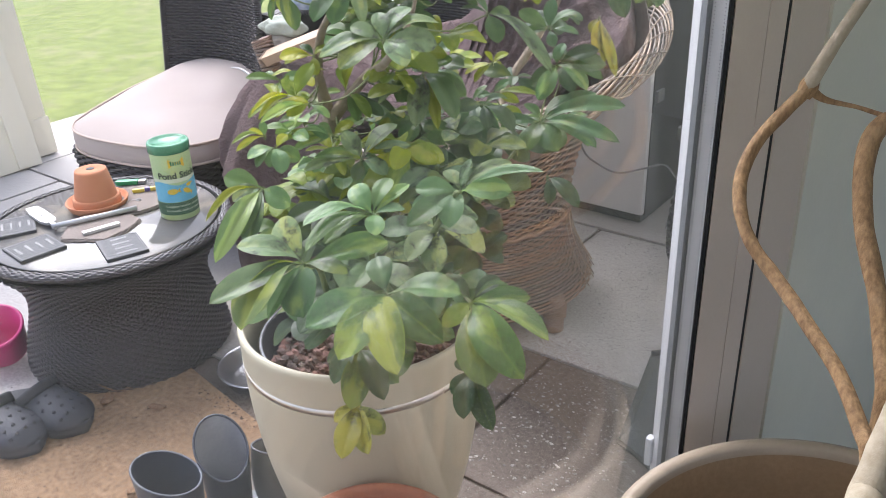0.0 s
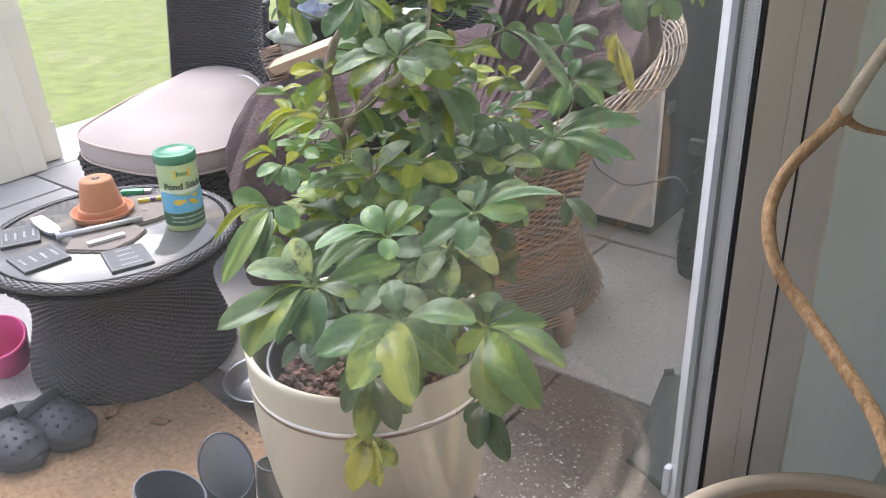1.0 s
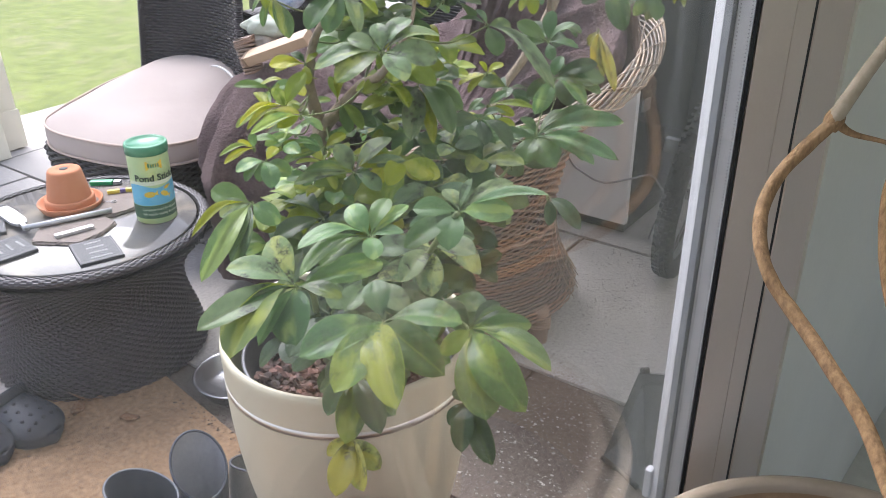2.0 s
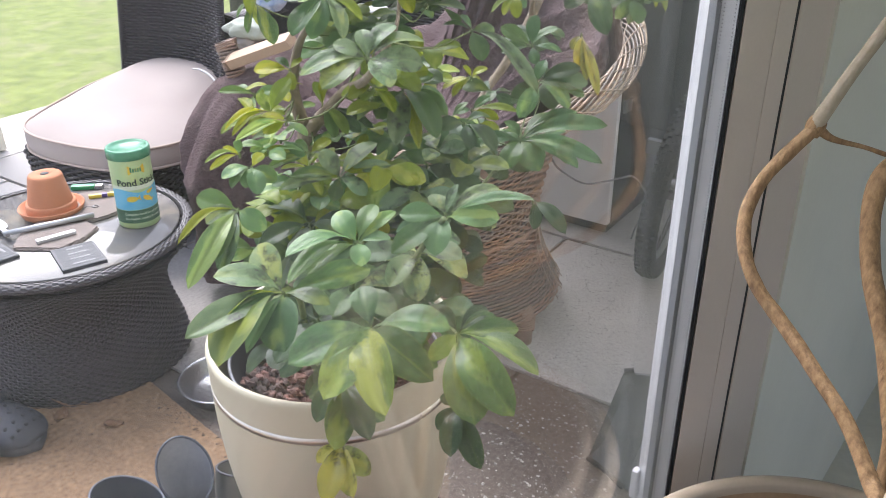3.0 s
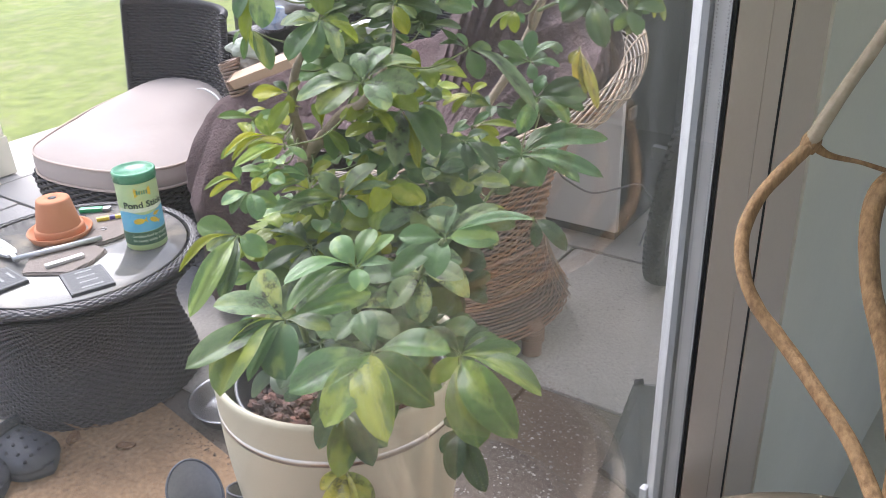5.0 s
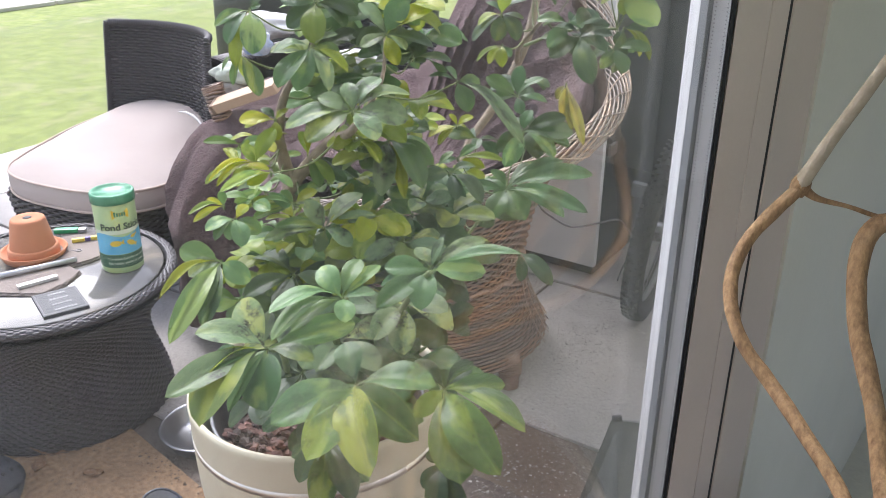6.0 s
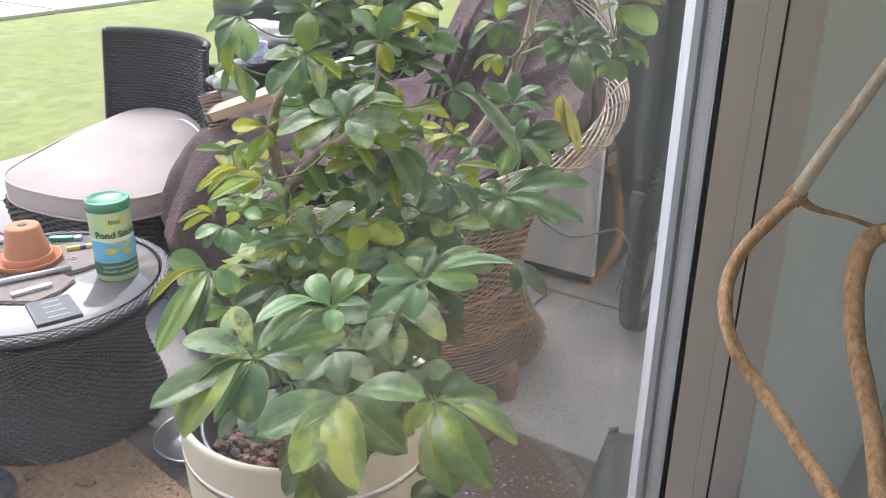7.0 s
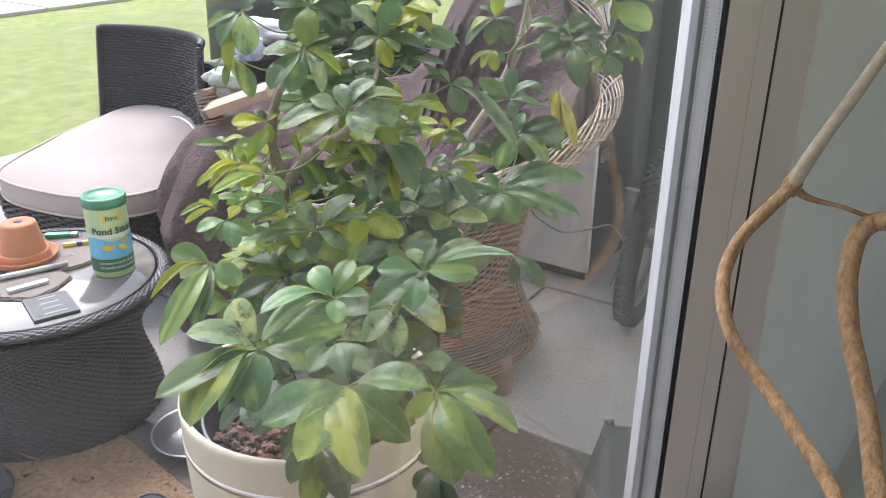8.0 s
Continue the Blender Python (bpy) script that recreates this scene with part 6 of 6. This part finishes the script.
whorl((-0.817, 1.050, 1.176), "b", "228/-10/9.8/3.4/v 258/-18/8.5/3.6/v 340/-23/6.6/4.0 35/-6/8.0/3.5 58/11/9.1/3.3 82/35/7.0/2.6 141/52/4.7/2.8 216/25/5.2/2.9")
whorl((-0.929, 1.278, 1.058), "g", "263/-28/7.4/3.7 300/-29/12.6/3.3/b 320/-31/13.0/1.9/l 338/-27/12.6/3.7/g 1/-16/9.6/3.3 43/25/6.1/2.8/g 128/57/4.1/2.0/g 30/-14/7.6/3.9")
whorl((-0.888, 1.371, 0.989), "g", "293/-37/10.6/4.2 325/-34/12.3/4.5 51/43/4.1/1.6/g 266/-33/5.3/2.6 21/-29/6.4/2.1/g")
whorl((-0.797, 1.469, 0.937), "g", "28/12/16.4/3.2 53/21/12.3/2.8 68/27/8.7/2.6 277/-30/7.3/4.4 329/-26/8.0/4.6 353/-10/13.0/3.9 356/-2/17.6/2.6 212/2/8.2/2.1 191/44/4.8/2.3")
whorl((-0.800, 1.503, 1.107), "p", "96/77/5.6/2.3/g 37/36/5.8/1.9/g 25/-8/5.5/1.9/g 317/-43/3.7/2.9/g 214/-11/5.8/1.7/g 204/30/6.7/2.5/g")
whorl((-0.798, 1.529, 1.034), "g", "66/67/4.5/2.4 25/2/9.2/3.7/b 21/-14/9.3/2.8 348/-24/8.5/2.9 268/-39/8.5/2.9 31/21/8.5/2.6/d")
whorl((-0.815, 1.319, 1.168), "g", "213/11/4.7/1.9 348/-27/16.7/2.3/b 330/-45/5.8/2.8 31/-2/4.0/1.9/d 198/52/3.1/1.7")
whorl((-0.665, 1.023, 0.980), "p", "17/19/13.0/2.2 15/8/8.0/2.9 291/-26/6.9/3.5 160/32/4.3/2.8/b 82/60/5.0/1.2/b 61/19/9.1/2.2/b 216/5/6.6/2.6 226/-13/7.3/1.6/g 251/-17/9.5/2.9/g")
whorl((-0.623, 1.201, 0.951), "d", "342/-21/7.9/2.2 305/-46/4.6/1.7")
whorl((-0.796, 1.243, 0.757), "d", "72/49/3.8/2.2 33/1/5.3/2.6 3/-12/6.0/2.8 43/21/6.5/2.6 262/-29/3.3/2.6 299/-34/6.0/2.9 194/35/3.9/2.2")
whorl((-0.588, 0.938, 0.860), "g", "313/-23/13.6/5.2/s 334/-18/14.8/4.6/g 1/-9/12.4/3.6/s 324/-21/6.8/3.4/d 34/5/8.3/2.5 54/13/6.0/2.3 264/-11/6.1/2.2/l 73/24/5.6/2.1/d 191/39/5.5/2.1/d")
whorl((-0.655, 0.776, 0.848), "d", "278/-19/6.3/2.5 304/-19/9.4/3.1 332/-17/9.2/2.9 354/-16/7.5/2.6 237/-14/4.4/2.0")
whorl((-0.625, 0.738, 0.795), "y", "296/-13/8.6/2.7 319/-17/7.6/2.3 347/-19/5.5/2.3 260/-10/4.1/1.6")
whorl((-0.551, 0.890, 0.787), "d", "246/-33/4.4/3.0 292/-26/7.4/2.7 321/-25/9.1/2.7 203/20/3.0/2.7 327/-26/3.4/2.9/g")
whorl((-0.877, 1.209, 1.254), "g", "210/50/6.2/3.2/b 49/59/6.5/3.4 39/29/9.0/2.9/l 243/-19/4.4/2.7/b 2/-26/4.3/2.8/b 32/-13/7.5/2.7/d 337/-48/5.5/2.1/l")
whorl((-0.982, 1.154, 1.232), "g", "227/-6/6.2/2.9 266/-33/8.9/3.7 283/-46/7.8/3.0 338/-43/4.9/3.2 331/-37/8.8/2.3/b 38/-14/4.6/2.8 46/25/4.7/1.3/b 12/-28/7.1/2.2/l")
whorl((-1.007, 1.199, 1.292), "d", "231/-36/5.9/3.2 309/-46/7.8/3.5/l 12/-33/6.4/3.4 37/-15/7.1/3.0 208/68/5.3/3.2 48/47/5.6/3.2/l 224/8/5.7/2.8")
whorl((-1.053, 1.097, 1.290), "d", "315/-45/8.1/3.4/c 272/-39/6.8/2.5/g 233/-21/5.9/1.8/g 291/-49/9.7/2.1/l 50/24/1.9/2.4/g 51/38/5.2/1.8")
whorl((-1.044, 1.061, 1.229), "d", "343/-47/7.4/2.5/c 292/-48/5.2/1.1/g 265/-27/4.0/0.9/g 333/-51/4.0/1.8/l")
whorl((-0.796, 1.751, 1.179), "d", "313/-40/12.0/3.9 235/-29/7.5/4.2 203/19/5.6/4.3 27/24/6.4/4.3 359/-20/6.5/3.7 128/82/6.0/3.8 258/-45/4.2/3.3")
whorl((-0.769, 1.885, 1.246), "l", "346/-27/10.5/5.1/p 20/2/8.5/2.7 309/-55/4.3/3.7 207/-22/4.5/3.8 30/53/4.8/3.8 194/55/5.1/3.5/g")
whorl((-0.763, 1.898, 1.178), "g", "21/3/4.9/2.8/d 339/-35/9.7/2.2/l 333/-42/7.8/1.7/l 229/-68/3.9/3.5/d 15/-33/2.4/3.3/d 280/-47/11.0/2.7/d")
whorl((-0.971, 1.734, 1.209), "d", "221/-42/7.9/3.2 285/-53/6.2/3.9 341/-42/7.1/3.9 27/-10/4.8/3.2 205/36/4.2/3.2/g 77/80/5.5/3.2/l 33/30/6.9/3.4 216/-25/5.5/2.7/l")
whorl((-0.962, 1.727, 1.147), "l", "227/-52/4.8/2.0 303/-53/5.1/2.2 16/-49/3.0/2.0/g 219/-31/6.2/1.5")
whorl((-0.758, 1.619, 1.112), "y", "293/-45/7.7/2.8 319/-44/13.1/1.7 309/-48/9.5/1.5 228/-56/3.2/2.0")
whorl((-0.959, 1.547, 1.014), "l", "221/-19/6.0/2.5 230/-42/5.2/2.1 190/55/2.9/2.1 41/30/3.9/1.6 31/-6/1.9/1.4")
whorl((-0.896, 1.452, 0.983), "l", "29/-1/8.8/1.7 25/-16/5.4/1.7 45/36/4.3/1.5/g 217/-8/3.0/1.5/g")
whorl((-0.923, 1.095, 0.956), "b", "229/-5/9.7/2.2 224/7/8.0/1.8/g 2/-19/5.7/2.9 44/12/8.6/2.0 57/38/8.3/4.0 192/55/5.6/2.6 40/-2/2.9/1.8/g 289/-37/4.2/2.5/d")
whorl((-0.849, 1.237, 0.950), "b", "224/-10/7.2/3.4 273/-30/12.1/3.7 284/-37/6.7/3.2 22/-27/4.8/2.5/d 203/33/4.2/2.1/g 252/-21/9.4/2.8")
whorl((-0.980, 1.089, 0.989), "g", "230/-7/4.8/2.4 229/-0/8.7/1.9/l 54/27/4.3/1.7/l 205/44/3.1/2.4 234/-14/7.1/1.7/p 44/2/3.2/2.4/b")
whorl((-1.065, 1.146, 1.103), "l", "227/3/5.9/2.5 231/-10/5.4/1.9 322/-48/3.7/2.1 214/40/3.1/1.7/d 56/38/2.9/1.7")
whorl((-1.043, 1.196, 1.030), "l", "177/68/4.6/1.8 84/67/6.0/1.8 354/-32/7.2/2.1 28/-33/8.1/2.0/d 334/-43/6.3/2.2/g 28/-29/11.1/1.8/d")
whorl((-0.805, 1.148, 0.793), "g", "209/19/7.0/3.0/b 11/-7/3.1/3.2 247/1/3.7/2.1/l 250/-2/6.5/3.1/d 106/60/2.8/2.5")
fill = random.Random(17)


def filler(count, centre, spread, heights, sizes, kinds):
    """Leaves deep in the bush, behind the outer whorls."""
    for _ in range(count):
        hub = (centre[0] + fill.uniform(-1, 1) * spread[0], centre[1] + fill.uniform(-1, 1) * spread[1], fill.uniform(*heights))
        n = fill.randint(5, 7)
        spec = []
        for i in range(n):
            ln = fill.uniform(*sizes)
            spec.append(f"{360 * i / n + fill.uniform(-16, 16):.0f}/{fill.uniform(-32, 18):.0f}/{ln:.1f}/{ln * fill.uniform(0.34, 0.44):.1f}")
        whorl(hub, fill.choice(kinds), " ".join(spec), True)


# inner whorls lean to dark kinds: the bush's shade put into leaf colour
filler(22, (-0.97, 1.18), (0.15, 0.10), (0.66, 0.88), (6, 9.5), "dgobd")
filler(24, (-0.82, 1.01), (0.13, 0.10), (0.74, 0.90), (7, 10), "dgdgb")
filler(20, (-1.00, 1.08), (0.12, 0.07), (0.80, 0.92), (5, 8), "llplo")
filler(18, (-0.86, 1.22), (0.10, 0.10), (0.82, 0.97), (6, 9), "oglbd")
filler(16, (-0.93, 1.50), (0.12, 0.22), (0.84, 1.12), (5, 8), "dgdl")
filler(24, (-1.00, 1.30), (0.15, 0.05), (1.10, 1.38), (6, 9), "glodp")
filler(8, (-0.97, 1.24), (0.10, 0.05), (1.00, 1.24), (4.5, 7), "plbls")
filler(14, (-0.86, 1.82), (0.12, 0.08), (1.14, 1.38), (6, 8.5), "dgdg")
# small lime whorls round the fork, backlight put into their colour
for hub in ((-1.004, 1.050, 1.019), (-1.069, 1.054, 1.042), (-0.988, 1.095, 0.959), (-1.000, 1.018, 1.010), (-1.100, 1.093, 1.067), (-1.077, 1.120, 1.072), (-1.025, 1.214, 0.971), (-0.975, 1.235, 0.983), (-0.988, 1.150, 0.951), (-1.013, 1.085, 0.933), (-1.124, 1.193, 1.005), (-0.969, 1.281, 1.162), (-1.021, 1.269, 1.177), (-0.890, 1.265, 0.905)):
    n = fill.randint(5, 7)
    turn = fill.uniform(0, 360)
    whorl(hub, fill.choice("llpls"), " ".join(f"{turn + 360 * i / n + fill.uniform(-14, 14):.0f}/{fill.uniform(-38, 22):.0f}/{fill.uniform(3.8, 6.0):.1f}/{fill.uniform(1.3, 2.0):.1f}" for i in range(n)), True)
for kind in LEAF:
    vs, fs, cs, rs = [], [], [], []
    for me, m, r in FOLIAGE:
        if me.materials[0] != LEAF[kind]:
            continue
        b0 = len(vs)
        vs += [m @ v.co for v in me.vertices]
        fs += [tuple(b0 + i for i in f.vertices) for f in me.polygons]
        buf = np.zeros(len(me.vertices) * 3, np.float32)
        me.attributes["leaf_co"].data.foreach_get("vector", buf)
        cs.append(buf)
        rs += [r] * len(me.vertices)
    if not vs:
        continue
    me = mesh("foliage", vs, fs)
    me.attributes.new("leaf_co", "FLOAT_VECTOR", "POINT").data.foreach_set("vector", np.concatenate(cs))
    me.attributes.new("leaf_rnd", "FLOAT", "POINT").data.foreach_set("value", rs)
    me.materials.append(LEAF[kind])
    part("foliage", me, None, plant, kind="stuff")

# ---- indoor plant with bare stems ----
IX, IY, IH, IR = -0.045, 0.850, 0.72, 0.262
ip = thing("indoor_planter", (IX, IY, FLOOR), "large round taupe-beige glazed planter standing on the floor indoors", "planter")
part("body", lathe([(0, FLOOR), (0.17, FLOOR), (0.178, FLOOR + 0.008), (0.225, FLOOR + 0.25), (IR - 0.006, IH - 0.06), (IR, IH - 0.012), (IR - 0.004, IH - 0.002), (IR - 0.012, IH), (IR - 0.018, IH - 0.002), (IR - 0.0205, IH - 0.006), (IR - 0.0225, IH - 0.014)], 96, (IX, IY, 0)), M["beige_pot"], ip)
part("inside", lathe([(IR - 0.0218, IH - 0.012), (IR - 0.026, IH - 0.03), (IR - 0.045, IH - 0.16)], 96, (IX, IY, 0)), M["beige_inside"], ip, "brown inner wall")
part("soil", lathe([(0, IH - 0.135), (IR - 0.040, IH - 0.14)], 56, (IX, IY, 0)), M["soil"], ip, "dark soil")
ib = thing("bare_plant", (IX, IY, IH - 0.14), "bare twisted tan stems of an indoor plant", "plant")
part("stem", tube(smooth_path([(-0.020, 0.850, 0.580), (-0.035, 0.862, 0.800), (-0.053, 0.839, 0.907), (-0.069, 0.859, 0.926), (-0.101, 0.887, 0.959), (-0.139, 0.909, 0.987), (-0.163, 0.923, 1.004), (-0.191, 0.937, 1.023), (-0.215, 0.944, 1.043), (-0.233, 0.953, 1.066), (-0.245, 0.968, 1.089), (-0.249, 0.984, 1.113), (-0.241, 0.999, 1.144), (-0.222, 1.016, 1.175), (-0.207, 1.027, 1.196)], 8), [0.0085, 0.0080, 0.0076, 0.0073, 0.0074, 0.0073], 14, 0.06, 7), M["tan_bark"], ib, "twisted tan stem")
part("stem", tube(smooth_path([(-0.208, 1.029, 1.197), (-0.187, 1.029, 1.250), (-0.167, 1.032, 1.296), (-0.14, 1.03, 1.36)], 8), [0.0085, 0.0068, 0.0066, 0.006], 12, 0.03, 3), M["pale_bark"], ib, "paler upper stem")
part("twig", tube(smooth_path([(-0.207, 1.030, 1.198), (-0.190, 1.035, 1.186), (-0.160, 1.045, 1.180), (-0.128, 1.052, 1.173), (-0.10, 1.05, 1.18)], 6), [0.0050, 0.0031, 0.0026, 0.0024], 10, 0.22, 5), M["tan_bark"], ib, "thin side twig")
part("collar", lathe([(0.0070, -0.012), (0.0092, -0.006), (0.0100, 0.0), (0.0090, 0.005), (0.0066, 0.010)], 14, wobble=0.05, seed=3), M["tan_bark"], ib, "swollen brown joint", m=pose(-0.207, 1.030, 1.199, -12, 14, 0))
part("stem", tube(smooth_path([(-0.045, 0.875, 0.580), (-0.052, 0.880, 0.760), (-0.056, 0.900, 0.925), (-0.070, 0.929, 0.965), (-0.087, 0.955, 1.006), (-0.105, 0.974, 1.041), (-0.121, 0.990, 1.072), (-0.132, 1.005, 1.106), (-0.137, 1.016, 1.131), (-0.137, 1.025, 1.154), (-0.131, 1.031, 1.169), (-0.121, 1.034, 1.176), (-0.100, 1.020, 1.185)], 8), [0.011, 0.0100, 0.0098, 0.0098, 0.0094], 14, 0.04, 9), M["tan_bark"], ib, "thicker tan stem")
part("stem", tube(smooth_path([(-0.075, 0.800, 0.580), (-0.045, 0.743, 0.887), (-0.042, 0.774, 0.923), (-0.039, 0.796, 0.952), (-0.036, 0.817, 0.981), (-0.032, 0.839, 1.015)], 8), [0.016, 0.0150, 0.0142, 0.0135], 14, 0.04, 11), M["pale_bark"], ib, "thick pale stem")

# ---- paving slabs, last ----
slab_cache = {}


def slab_mesh(w, d, brown):
    key = (round(w, 3), round(d, 3), brown)
    if key not in slab_cache:
        bm = box_bm((w, d, 0.05), (0, 0, -0.025), 0.007)
        me = bpy.data.meshes.new("slab")
        bm.to_mesh(me)
        bm.free()
        me.materials.append(M["brown_slab" if brown else "slab"])
        slab_cache[key] = me
    return slab_cache[key]


rng = np.random.default_rng(9)
rows = [(-1.9, -1.3), (-1.3, -0.4), (-0.4, 0.2), (0.2, 0.82), (0.82, 1.42), (1.42, 2.0), (2.0, 2.9), (2.9, 3.5), (-2.5, -1.9), (-3.1, -2.5), (-3.7, -3.1)]
for j, (y0, y1) in enumerate(rows):
    x = -0.46
    k = j
    while x > -6.2:
        w = (0.6, 0.9)[(k * 7 + j) % 3 == 0]
        w = 0.6 if (j == 5 and k == j) else w
        xc, yc = x - w / 2, (y0 + y1) / 2
        if (xc > -4.5 or yc < 2.4) and (yc < 2.95 or xc > -1.9):
            part("slab", slab_mesh(w - 0.012, y1 - y0 - 0.012, j < 6 and xc > -1.7), None, patio, m=pose(xc, yc, rng.uniform(-0.003, 0.0), rng.uniform(-0.25, 0.25), rng.uniform(-0.25, 0.25), rng.uniform(-0.3, 0.3)))
        x -= w
        k += 1
pv, pf_ = [], []
for k in range(8200):
    x, y = rng.uniform(-1.6, -0.45), rng.uniform(0.85, 1.42)
    s = rng.uniform(0.0010, 0.0026)
    if k >= 3600:
        y, s = rng.uniform(1.44, 2.95), 0.0020 + 0.0042 * rng.uniform(0, 1) ** 3
    b = len(pv)
    a0 = rng.uniform(0, 6)
    pv += [(x + s * math.cos(a0 + q), y + s * rng.uniform(0.6, 1) * math.sin(a0 + q), -0.001) for q in (0, 1.26, 2.5, 3.8, 5.0)] + [(x, y, 0.0016)]
    pf_ += [(b + q, b + (q + 1) % 5, b + 5) for q in range(5)]
solid("aggregate", mesh("aggregate", pv, pf_, False), M["pebble"], "small stones showing in the slabs' worn faces", "aggregate", kind="stuff")
